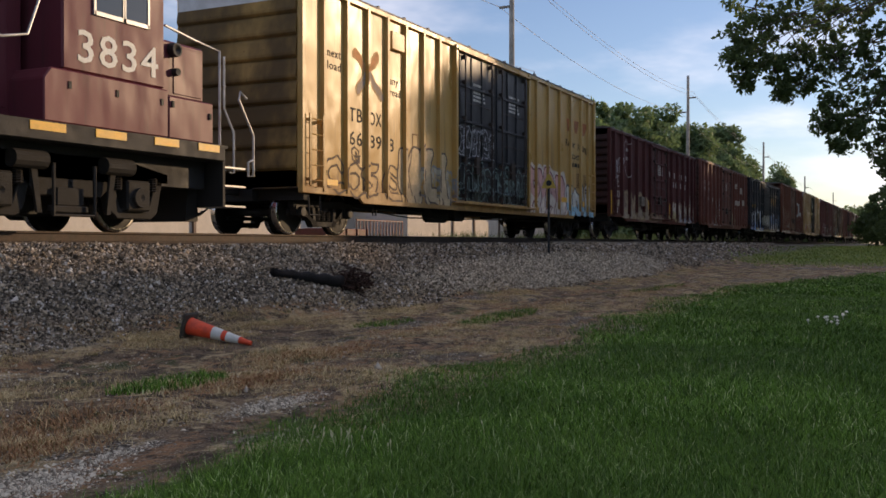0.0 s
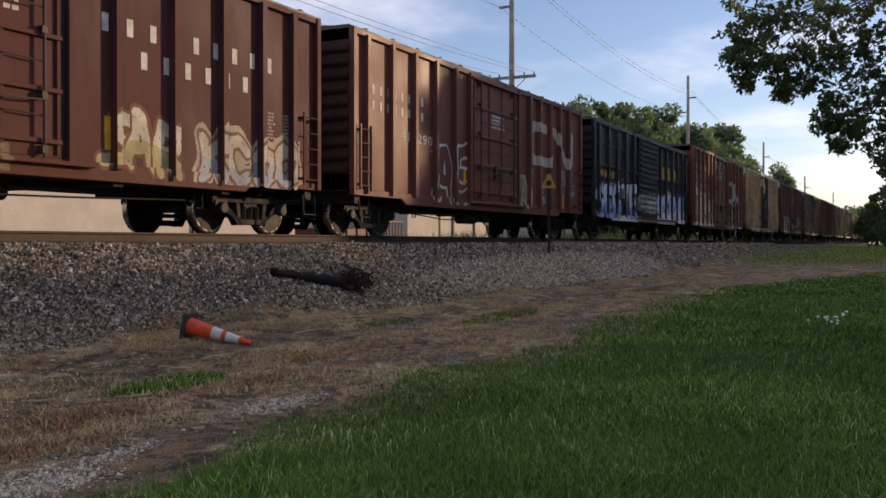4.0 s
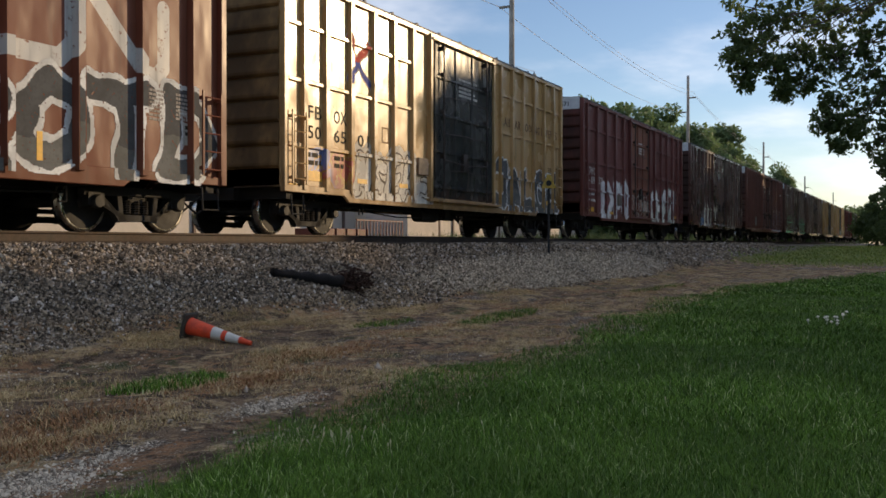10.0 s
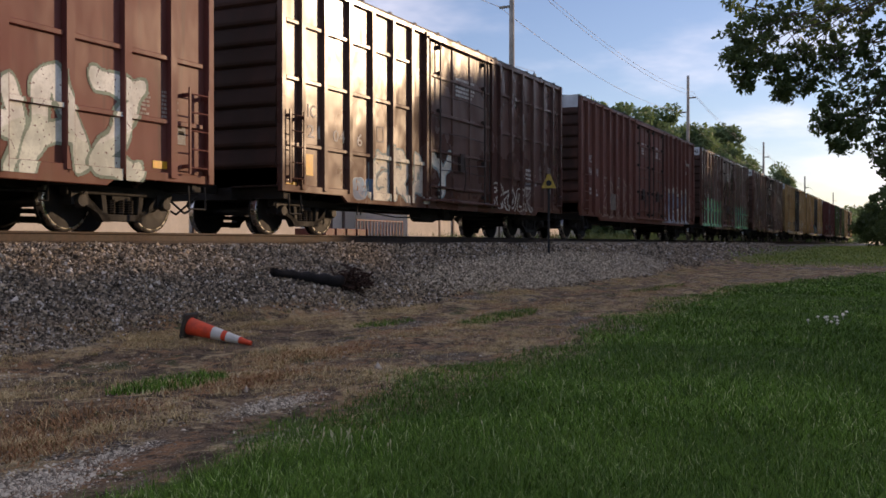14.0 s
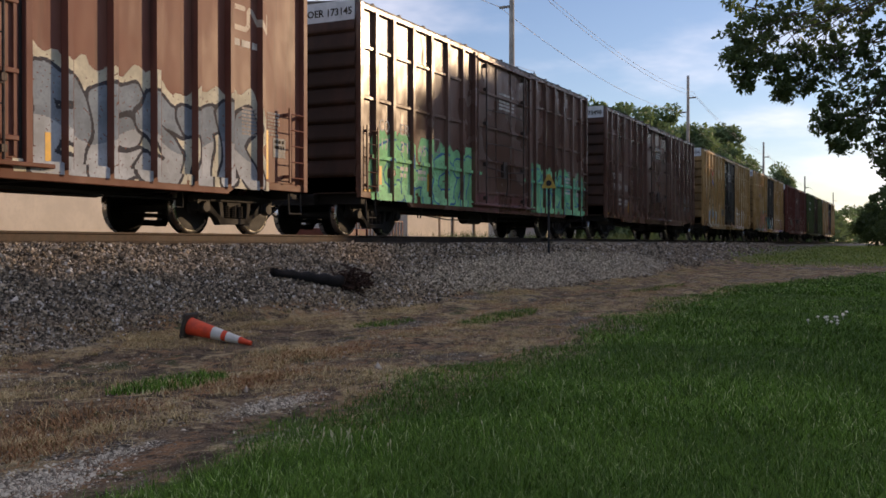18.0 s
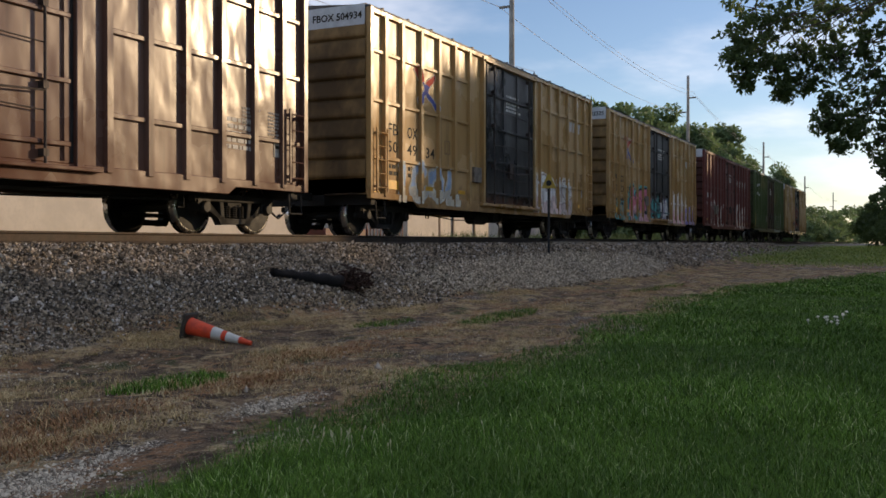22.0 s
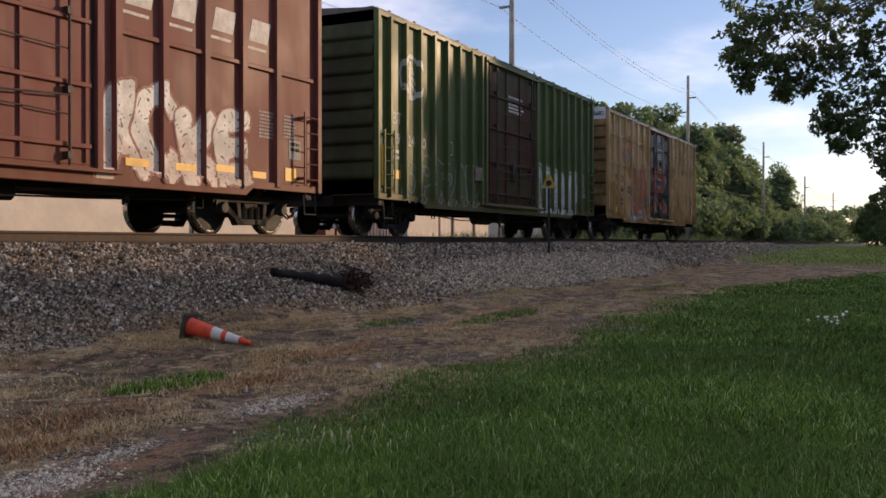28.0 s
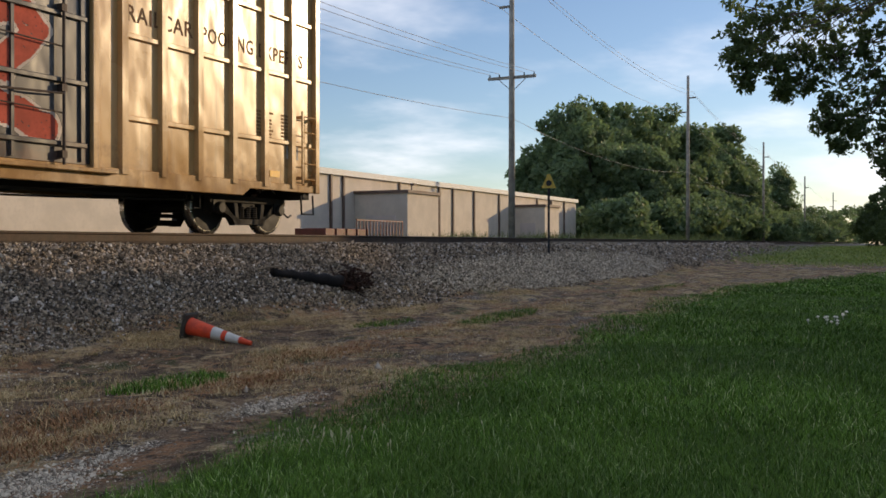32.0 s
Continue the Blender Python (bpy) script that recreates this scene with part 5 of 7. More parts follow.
loco = tagged(new("locomotive"), "maroon diesel locomotive with white road number", "locomotive")
loco.location = (LOCO_X, YC, 0)


def at(x):
    return x - LOCO_X


part("frame", Shape().box(at(-3.4), at(13.35), -1.52, 1.52, 1.22, 1.45), M_DECK, loco, bevel=0.01)
part("deck", Shape().box(at(-3.4), at(13.4), -1.54, 1.54, 1.45, 1.5), M_DECK, loco)
part("side_skirt", Shape().slab([(at(6.8), 1.24), (at(13.3), 1.24), (at(13.3), 1.46), (at(6.0), 1.46)], -1.56, -1.5), M_DECK, loco)
for x0, x1 in ((9.24, 9.85), (10.4, 11.0), (11.6, 12.15), (12.62, 13.15)):
    part("sill_marking", Shape().box(at(x0), at(x1), -1.572, -1.555, 1.36, 1.48), M_YEL, loco, "yellow reflective sill block")
part("long_hood", Shape().box(at(-2.6), at(9.75), -0.85, 0.85, 1.5, 3.9), M_MAROON, loco, bevel=0.06)
for i in range(8):
    part("hood_door", Shape().box(at(2.2 + i * 0.92), at(3.0 + i * 0.92), -0.875, -0.84, 1.7, 3.3), M_MAROON, loco, bevel=0.012)
cab = part("cab", Shape().slab([(at(9.85), 2.27), (at(11.9), 2.27), (at(11.9), 4.15), (at(11.75), 4.4), (at(9.95), 4.4), (at(9.85), 4.15)], -1.5, 1.5), M_MAROON, loco, bevel=0.03)
for x0, x1 in ((10.45, 11.0), (11.02, 11.5)):
    w = part("cab_window", Shape().box(at(x0), at(x1), -1.515, -1.45, 3.2, 3.95), M_GLASS, cab, "dark side window")
    part("window_frame", Shape().box(at(x0) - 0.03, at(x1) + 0.03, -1.53, -1.5, 3.14, 3.2).box(at(x0) - 0.04, at(x0), -1.53, -1.5, 3.14, 4.0).box(at(x1), at(x1) + 0.04, -1.53, -1.5, 3.14, 4.0), M_RAILW, w)
part("cab_roof", Shape().box(at(9.75), at(12.0), -1.55, 1.55, 4.4, 4.5), M_MAROON, loco, bevel=0.03)
part("battery_box", Shape().slab([(at(9.5), 1.5), (at(11.95), 1.5), (at(11.95), 2.26), (at(9.62), 2.26), (at(9.5), 2.1)], -1.53, 1.53), M_MAROON, loco, bevel=0.02)
part("battery_box", Shape().box(at(11.97), at(13.05), -1.52, 1.52, 1.5, 2.18), M_MAROON, loco, bevel=0.02)
part("short_hood", Shape().box(at(11.9), at(12.98), -1.38, 1.38, 2.18, 3.1), M_MAROON, loco, bevel=0.04)
part("hood_panel", Shape().box(at(12.22), at(12.9), -1.395, -1.37, 2.25, 3.03), M_MAROON, loco, bevel=0.008)
part("headlight", Shape().turn_y([(-1.38, 0.12), (-1.5, 0.11), (-1.5, 0.08), (-1.45, 0.0)], at(12.2), 2.95, 16), M_DECK, loco, "dark round side lamp")
part("bell", Shape().turn_y([(-1.38, 0.07), (-1.47, 0.06), (-1.47, 0.0)], at(12.25), 2.6, 12), M_DECK, loco)
for x, z in ((9.95, 2.05), (10.85, 2.05), (11.8, 2.05), (12.05, 2.05), (12.95, 1.95)):
    part("latch", Shape().box(at(x) - 0.025, at(x) + 0.025, -1.545, -1.49, z - 0.05, z + 0.05), M_DECK, loco)
writing(loco, "3834", at(10.08), 2.42, 0.48, M_WHITE, y=-1.507, name="road_number", width=1.66)
hr = Shape().path([(at(13.3), -1.45, 1.5), (at(13.3), -1.45, 3.12), (at(12.6), -1.45, 3.2), (at(11.95), -1.45, 3.3)], 0.022, 8)
part("handrail", hr, M_RAILW, loco, "silver handrail")
hr = Shape().path([(at(13.42), -1.45, 3.05), (at(13.42), -1.45, 2.15), (at(13.62), -1.5, 1.75), (at(13.62), -1.5, 1.05), (at(13.5), -1.5, 1.05)], 0.02, 8)
part("handrail", hr, M_RAILW, loco)
hr = Shape().path([(at(14.3), -1.25, 2.45), (at(14.12), -1.25, 2.55), (at(14.08), -1.25, 2.4), (at(14.5), -1.25, 1.8), (at(14.5), -1.25, 1.05), (at(14.35), -1.25, 1.05), (at(14.35), -1.25, 1.3), (at(14.5), -1.25, 1.35)], 0.022, 8)
part("handrail", hr, M_RAILW, loco)
part("handrail", Shape().path([(at(-3.0), -1.45, 2.55), (at(8.9), -1.45, 2.55), (at(9.3), -1.45, 2.65), (at(9.55), -1.45, 3.3)], 0.02, 6), M_RAILW, loco)
for x in (-2, 0.5, 3, 5.5, 8.3):
    part("stanchion", Shape().tube((at(x), -1.45, 1.4), (at(x), -1.45, 2.55), 0.022, 6), M_DECK, loco)
part("step_well", Shape().box(at(13.3), at(13.36), -1.52, -0.75, 0.45, 1.5).box(at(13.36), at(13.95), -0.78, -0.74, 0.45, 1.3), M_DECK, loco)
for z in (0.45, 0.8, 1.12):
    part("step", Shape().box(at(13.35), at(13.92), -1.52, -0.75, z, z + 0.03), M_RAILW, loco)
part("pilot", Shape().slab([(at(13.0), 0.2), (at(13.32), 0.2), (at(13.32), 1.25), (at(13.1), 1.25)], -0.95, 0.95), M_DECK, loco)
part("underframe", Shape().box(at(-3.2), at(13.2), -1.2, 1.2, 0.75, 1.24), M_DECK, loco)
part("fuel_tank", Shape().slab([(at(1.8), 0.3), (at(7.4), 0.3), (at(7.6), 0.6), (at(7.6), 1.22), (at(1.6), 1.22), (at(1.6), 0.6)], -1.35, 1.35), M_DECK, loco, bevel=0.05)
LOCO_WHEELS = []
for xc in (-0.6, 10.25):
    tf = Shape()
    for sg in (-1, 1):
        y0, y1 = sorted((sg * 1.02, sg * 1.2))
        tf.slab([(-2.05, 0.95), (-1.1, 1.12), (1.1, 1.12), (2.05, 0.95), (2.05, 0.78), (0.85, 0.74), (0.6, 0.5), (-0.6, 0.5), (-0.85, 0.74), (-2.05, 0.78)], y0, y1)
        for d in (-1.3, 1.3):
            tf.slab([(d - 0.62, 0.8), (d - 0.5, 0.3), (d - 0.36, 0.2), (d + 0.36, 0.2), (d + 0.5, 0.3), (d + 0.62, 0.8), (d + 0.45, 0.8), (d + 0.3, 0.36), (d - 0.3, 0.36), (d - 0.45, 0.8)], y0, y1)
    tk = part("truck", tf, M_TRUCK, loco, "dark dusty cast locomotive truck frame", at=(at(xc), 0, 0), bevel=0.015)
    for d in (-1.3, 1.3):
        part("axle_box", Shape().box(d - 0.25, d + 0.25, -1.3, -1.02, 0.32, 0.8), M_TRUCK, tk, bevel=0.03)
        part("axle_cap", Shape().turn_y([(-1.3, 0.16), (-1.36, 0.15), (-1.36, 0.06), (-1.33, 0.0)], d, 0.53, 14), M_TRUCK, tk)
        part("brake_cylinder", Shape().path([(d * 0.42, -1.3, 0.98), (d * 0.85, -1.3, 0.98)], 0.13, 12), M_TRUCK, tk)
        part("brake_lever", Shape().slab([(d * 0.52, 0.85), (d * 0.6, 0.85), (d * 0.52, 0.25), (d * 0.46, 0.25)], -1.32, -1.27), M_TRUCK, tk)
        for q in (-0.38, 0.38):
            part("coil_spring", shared("spring", spring_mesh), M_STEEL, tk, at=(d + q, -1.2, 0.36))
    part("motor_case", Shape().box(-0.9, 0.9, -0.65, 0.65, 0.25, 0.9), M_DECK, tk)
    part("truck_step", Shape().path([(-0.45, -1.38, 0.95), (-0.45, -1.38, 0.22), (0.3, -1.38, 0.22), (0.3, -1.38, 0.95)], 0.03, 6), M_STEEL, tk)
    part("swing_hanger", Shape().box(-0.42, 0.27, -1.3, -1.2, 0.26, 0.36).box(-0.3, 0.2, -1.28, -1.2, 0.36, 0.62), M_TRUCK, tk, bevel=0.015)
    part("sand_pipe", Shape().path([(1.75, -1.1, 1.1), (1.9, -1.12, 0.7), (1.82, -0.9, 0.2)], 0.025, 6), M_STEEL, tk)
    for d in (-1.3, 1.3):
        w = part("wheelset", shared("wheelset", wheelset_two), M_STEEL, tk, at=(d, 0, WR))
        WHEELSETS.append(w)
c = part("coupler", shared("coupler", coupler_mesh), M_STEEL, loco, at=(at(13.35), 0, 0))

# ---- the boxcars ----
Y1, Y2 = (0.51, 0.30, 0.12), (0.59, 0.375, 0.175)
COER, COER2 = (0.13, 0.062, 0.045), (0.18, 0.095, 0.07)
BLK = (0.02, 0.02, 0.025)
M_DOORBLK = car_paint("door_black", (0.022, 0.023, 0.027), (0.045, 0.045, 0.05), rust_amt=0.2, rough=0.24, spec=0.5, tags=[(-1.6, 1.9, 0.9, 1.9, 0.7, (0.25, 0.26, 0.28), BLK, (0.5, 0.5, 0.5))], seed=3)
GIRTS = (1.72, 2.97, 4.05)
P50 = [0.72, 1.5, 2.45, 3.4, 4.3, 5.2, 10.5, 11.35, 12.2, 13.1, 14.0, 14.85]


def placards(car, items, m=None, y=-1.503):
    edge_x = RELIEF[car.name][0]
    for x, z, w, h in items:
        if x < edge_x + 0.13 or x + w > -edge_x - 0.13:
            y_ = -1.602
        else:
            y_ = y
        part("reflector", Shape().box(x, x + w, y_ - 0.006, y_, z, z + h), m or M_YEL, car)


def board(car, x, z, w=0.42, h=0.42):
    part("routing_board", Shape().box(x, x + w, -1.62, -1.5, z, z + h), M_PLACARD, car, bevel=0.01)


def yellow_car(label, x0, x1, num, tags, seed, mark="FB OX", door=None, slogan=True, gloss=0.5):
    p = car_paint("yellow_enamel", Y1, Y2, rust=(0.16, 0.07, 0.03), rust_amt=0.3, rough=0.25, spec=gloss, tags=tags, seed=seed)
    car = boxcar(label, x0, x1, 4.97, p, door or M_DOORBLK, [(6.15, 9.8)], P50, GIRTS, white_end=True, end_ribs=8, post_w=0.15, end_text="FBOX " + num)
    a = -(x1 - x0) / 2
    for i, tx in enumerate(mark.split()):
        writing(car, tx, a + (0.88, 1.82)[i], 2.28, 0.27, M_LETTER_D, width=0.5)
    for i in range(0, len(num), 2):
        writing(car, num[i:i + 2], a + (0.88, 1.82, 2.75)[i // 2], 1.89, 0.26, M_LETTER_D, width=0.48)
    bars(car, a + 0.9, 1.52, 0.45, 0.09, 2, M_LETTER_D)
    bars(car, a + 1.85, 1.52, 0.4, 0.09, 2, M_LETTER_D)
    placards(car, [(a + 0.88, 1.05, 0.5, 0.2), (a + 2.75, 1.1, 0.4, 0.1), (a + 4.6, 1.1, 0.4, 0.1), (a + 14.2, 1.05, 0.3, 0.12), (a + 0.2, 0.85, 0.36, 0.12)])
    board(car, a + 5.35, 1.45, 0.5, 0.4)
    piece(car, 2.2, 3.35, 3.2, 4.05, 1, (0.52, 0.10, 0.07), (0.62, 0.55, 0.42), int(seed) + 160, fill2=(0.10, 0.12, 0.36), word="X", weight=0.15, edge=0.03)
    if slogan:
        faded = shared("slogan_brown", lambda: plain("slogan_brown", (0.17, 0.09, 0.05), 0.6, 0, 0.4, 3.0, spec=0.1))
        for tx, x, w_ in (("RAILCAR", 10.6, 1.5), ("POOLING", 12.3, 1.4), ("EXPERTS", 13.85, 1.4)):
            writing(car, tx, a + x, 3.2, 0.26, faded, width=w_)
    else:
        for k in range(3):
            part("logo_strip", Shape().slab([(a + 13.3 + k * 0.42, 3.62), (a + 13.6 + k * 0.42, 3.62), (a + 13.7 + k * 0.42, 3.95), (a + 13.4 + k * 0.42, 3.95)], -1.506, -1.502), M_LETTER, car, "worn white logo stroke")
    return car


def brown_car(label, x0, x1, eave, paint, posts, doors, girts=(), **kw):
    return boxcar(label, x0, x1, eave, paint, kw.pop("door_paint", paint), doors, posts, girts, **kw)


# ---- graffiti: flat paint that follows the posts, girts and sill of a car side ----
LETTERS = {
    "A": [[(0.04, 0.0), (0.4, 1.0), (0.6, 1.0), (0.96, 0.0)], [(0.24, 0.36), (0.76, 0.36)]],
    "B": [[(0.1, 0.0), (0.1, 1.0), (0.68, 0.96), (0.82, 0.75), (0.62, 0.53), (0.15, 0.52)], [(0.62, 0.53), (0.92, 0.3), (0.7, 0.03), (0.1, 0.0)]],
    "C": [[(0.92, 0.85), (0.6, 1.0), (0.25, 0.9), (0.08, 0.5), (0.25, 0.1), (0.6, 0.0), (0.92, 0.15)]],
    "D": [[(0.12, 0.0), (0.12, 1.0), (0.62, 0.95), (0.9, 0.5), (0.62, 0.05), (0.12, 0.0)]],
    "E": [[(0.88, 1.0), (0.14, 0.97), (0.12, 0.0), (0.9, 0.04)], [(0.15, 0.5), (0.75, 0.5)]],
    "G": [[(0.9, 0.85), (0.5, 1.0), (0.12, 0.75), (0.1, 0.25), (0.5, 0.0), (0.9, 0.15), (0.9, 0.45), (0.55, 0.45)]],
    "H": [[(0.12, 0.0), (0.12, 1.0)], [(0.88, 0.0), (0.88, 1.0)], [(0.12, 0.5), (0.88, 0.5)]],
    "I": [[(0.5, 0.0), (0.5, 1.0)]],
    "J": [[(0.2, 1.0), (0.8, 1.0), (0.75, 0.2), (0.45, 0.0), (0.1, 0.15)]],
    "K": [[(0.12, 0.0), (0.12, 1.0)], [(0.85, 1.0), (0.18, 0.5), (0.9, 0.0)]],
    "L": [[(0.15, 1.0), (0.12, 0.05), (0.9, 0.0)]],
    "M": [[(0.06, 0.0), (0.18, 1.0), (0.5, 0.35), (0.82, 1.0), (0.94, 0.0)]],
    "N": [[(0.1, 0.0), (0.14, 1.0), (0.82, 0.05), (0.9, 1.0)]],
    "O": [[(0.5, 0.0), (0.12, 0.25), (0.12, 0.75), (0.5, 1.0), (0.88, 0.75), (0.88, 0.25), (0.5, 0.0)]],
    "P": [[(0.14, 0.0), (0.14, 1.0), (0.7, 0.98), (0.88, 0.74), (0.7, 0.48), (0.16, 0.46)]],
    "R": [[(0.12, 0.0), (0.12, 1.0), (0.72, 0.96), (0.84, 0.74), (0.66, 0.5), (0.2, 0.48), (0.92, 0.0)]],
    "S": [[(0.88, 0.88), (0.45, 1.0), (0.14, 0.75), (0.8, 0.35), (0.62, 0.02), (0.1, 0.1)]],
    "T": [[(0.04, 0.96), (0.96, 1.0)], [(0.5, 1.0), (0.5, 0.0)]],
    "U": [[(0.12, 1.0), (0.12, 0.25), (0.5, 0.0), (0.88, 0.25), (0.88, 1.0)]],
    "V": [[(0.06, 1.0), (0.5, 0.0), (0.94, 1.0)]],
    "X": [[(0.08, 0.0), (0.92, 1.0)], [(0.08, 1.0), (0.92, 0.0)]],
    "Y": [[(0.06, 1.0), (0.5, 0.5), (0.94, 1.0)], [(0.5, 0.5), (0.46, 0.0)]],
    "Z": [[(0.1, 1.0), (0.9, 0.98), (0.12, 0.03), (0.92, 0.0)]],
    "*": [[(0.2, 0.0), (0.5, 1.0), (0.8, 0.0), (0.05, 0.62), (0.95, 0.62), (0.2, 0.0)]]}


def spray(c):
    return shared(("spray", c), lambda: plain("spray_paint", shade(c, 1.12), 0.7, 0.0, 0.24, 2.2, 0.04, spec=0.08))


def piece(car, x0, x1, z0, z1, count, fill, line, seed, fill2=None, halo=None, weight=0.2, edge=0.06, cell=0.017, chips=0.03, word="", widths=(), pad=0.09, drop=0.0, face=0.0):
    """A sprayed word between offsets x0 and x1 from the front end. Fill None leaves the letters open; pad is the reach of the halo behind them."""
    word = word or "".join("DCOSNAREK"[(seed * 5 + 4 * k * k + 7 * k) % 9] for k in range(count))
    count = len(word)
    span = np.array(widths or [1.0] * count)
    left = np.concatenate([[0.0], np.cumsum(span)]) / span.sum() * (x1 - x0) + x0
    r = np.random.default_rng(seed)
    a, posts, pw, pd_, sill, girts = RELIEF[car.name]
    h, lift = z1 - z0, 0.0006 * (seed % 7)
    nx, nz = int((x1 - x0 + 0.5 + 2 * pad) / cell), int((h + 0.45 + 2 * pad) / cell)
    gx = x0 - 0.25 - pad + (np.arange(nx) + 0.5) * cell
    gz_ = z0 - 0.2 - pad + (np.arange(nz) + 0.5) * cell
    X, Z = np.meshgrid(gx, gz_, indexing="ij")
    p1, p2 = r.uniform(0, 6, 2)
    Xw = X + 0.07 * np.sin(Z * 4.1 + p1) + 0.03 * np.sin(X * 9 + Z * 7 + p2)
    Zw = Z + 0.06 * np.sin(X * 2.9 + p2) + 0.025 * np.sin(X * 11 - Z * 5 + p1)
    code = np.zeros(X.shape, int)
    owner = np.full(X.shape, -1)
    wid = weight * h * 0.62
    dall = np.full(X.shape, 9.0)
    layers = []
    for k in range(count):
        w = left[k + 1] - left[k]
        cx, cz, kx, kz, tilt = left[k] + 0.09 * w + r.normal(0, 0.02), z0 + r.uniform(0, 0.1) * h, w * r.uniform(0.86, 0.98), h * r.uniform(0.82, 1.0) - drop * h * k / count, r.normal(0, 0.08)
        d = np.full(X.shape, 9.0)
        for line_ in LETTERS[word[k]]:
            q = np.array(line_) * (kx, kz) + (cx, cz)
            q[:, 0] += tilt * (q[:, 1] - cz)
            for (ax, az), (bx, bz) in zip(q, q[1:]):
                ux, uz = bx - ax, bz - az
                t = np.clip(((Xw - ax) * ux + (Zw - az) * uz) / (ux * ux + uz * uz), 0, 1)
                d = np.minimum(d, np.hypot(Xw - ax - t * ux, Zw - az - t * uz))
        layers.append(d)
        dall = np.minimum(dall, d)
    if halo is not None:
        code[dall < wid + edge + pad * (1 + 0.35 * np.sin(X * 5 + p1) + 0.25 * np.sin(X * 13 + p2))] = 4
    for k, d in enumerate(layers):
        owner[d < wid + edge] = k
        if fill is not None:
            code[d < wid + edge] = 2
            code[d < wid] = 1
        else:
            code[np.abs(d - wid) < edge / 2] = 2
            code[d < wid - edge / 2] = 0
    if fill2 is not None:
        low = z0 + h * (0.45 + 0.12 * np.sin(X * 3.3 + p1))
        code[(code == 1) & (Z < low)] = 3
    n1 = np.sin(X * 17 + 9 * np.sin(Z * 5 + p1)) * np.sin(Z * 21 + 7 * np.sin(X * 7 + p2))
    code[n1 > 1 - chips * 2] = 0
    code[Z < sill + 0.03] = 0
    post_of = np.zeros(nx)
    for p in (() if face else posts):
        post_of[np.abs(gx - p) < pw * 0.36] = pd_
        side = (np.abs(gx - p) >= pw * 0.36) & (np.abs(gx - p) < pw * 0.52)
        post_of[side] = -1
    mats = {1: fill, 2: line, 3: fill2, 4: halo}
    kinds = [q for q in (1, 2, 3, 4) if mats[q] is not None]
    for k in range(-1, count):
        vs, fs, ms = [], [], []
        mine = np.where(owner == k, code, 0)
        for j in range(nz):
            zc = gz_[j]
            base = 1.563 if zc < sill + 0.2 else (1.5532 if any(abs(zc - g) < 0.04 for g in girts) else 1.5035)
            base = (face or base) + lift
            row = mine[:, j]
            if not row.any():
                continue
            key = np.where((row > 0) & (post_of >= 0), row * 2 + (post_of > 0), 0)
            cuts = np.flatnonzero(np.diff(key, prepend=0, append=0))
            for i0, i1 in zip(cuts, cuts[1:]):
                if key[i0]:
                    xa, xb, b, y = a + gx[i0] - cell / 2, a + gx[i1 - 1] + cell / 2, len(vs), -max(base, 1.5035 + lift + max(0.0, post_of[i0]))
                    vs += [(xa, y, zc - cell / 2), (xb, y, zc - cell / 2), (xb, y, zc + cell / 2), (xa, y, zc + cell / 2)]
                    fs.append((b, b + 1, b + 2, b + 3))
                    ms.append(kinds.index(row[i0]))
        if fs:
            me = raw_mesh("graffiti", vs, fs, spray(mats[kinds[0]]))
            for q in kinds[1:]:
                me.materials.append(spray(mats[q]))
            me.polygons.foreach_set("material_index", ms)
            ob = new("graffiti_halo" if k < 0 else "graffiti_letter", me)
            ob.parent = car
            tagged(ob, "sprayed halo round the letters" if k < 0 else "sprayed graffiti letter")


CARS = []
# 1: long yellow car with twin black doors
p = car_paint("yellow_enamel_long", (0.54, 0.32, 0.10), (0.62, 0.40, 0.16), rust_amt=0.3, rough=0.32, seed=1, spec=0.17,
              tags=[(-4.9, -2.2, 0.85, 1.7, 0.6, (0.55, 0.52, 0.42), (0.45, 0.3, 0.1), (0.3, 0.3, 0.3))])
DB1 = car_paint("door_black_tagged", (0.018, 0.019, 0.024), (0.032, 0.033, 0.04), rust=(0.04, 0.03, 0.025), dirt=(0.02, 0.018, 0.016), rust_amt=0.15, rough=0.36, spec=0.25, seed=5, tags=[(-2.3, 0.0, 2.1, 2.9, 0.4, (0.01, 0.01, 0.012), (0.01, 0.01, 0.012), (0.42, 0.42, 0.44)), (-2.3, 2.6, 0.9, 1.9, 0.45, (0.03, 0.035, 0.03), (0.01, 0.01, 0.012), (0.22, 0.32, 0.3))])
c1 = boxcar("yellow sixty-foot boxcar with black double doors and graffiti", 15.58, 34.2, 4.97, p, DB1, [(7.0, 9.4), (9.45, 11.9)], [0.82, 1.7, 2.55, 3.4, 4.25, 5.15, 6.0, 12.75, 13.8, 14.9, 16.0, 17.1, 17.9], white_end=True, end_ribs=8, post_w=0.11, post_d=0.085, end_text="EXCESS HEIGHT CAR")
a = -9.31
for x, z, tx, w in ((1.0, 3.62, "next", 0.52), (1.0, 3.36, "load", 0.52), (3.56, 3.42, "any", 0.4), (3.56, 3.16, "road", 0.5)):
    writing(c1, tx, a + x, z, 0.18, M_LETTER_D, width=w)
for i, tx in enumerate(("TB", "OX")):
    writing(c1, tx, a + (1.83, 2.65)[i], 2.4, 0.3, M_LETTER_D, width=0.55)
for i, tx in enumerate(("66", "89", "8")):
    writing(c1, tx, a + (1.83, 2.65, 3.5)[i], 1.9, 0.3, M_LETTER_D, width=(0.55, 0.55, 0.26)[i])
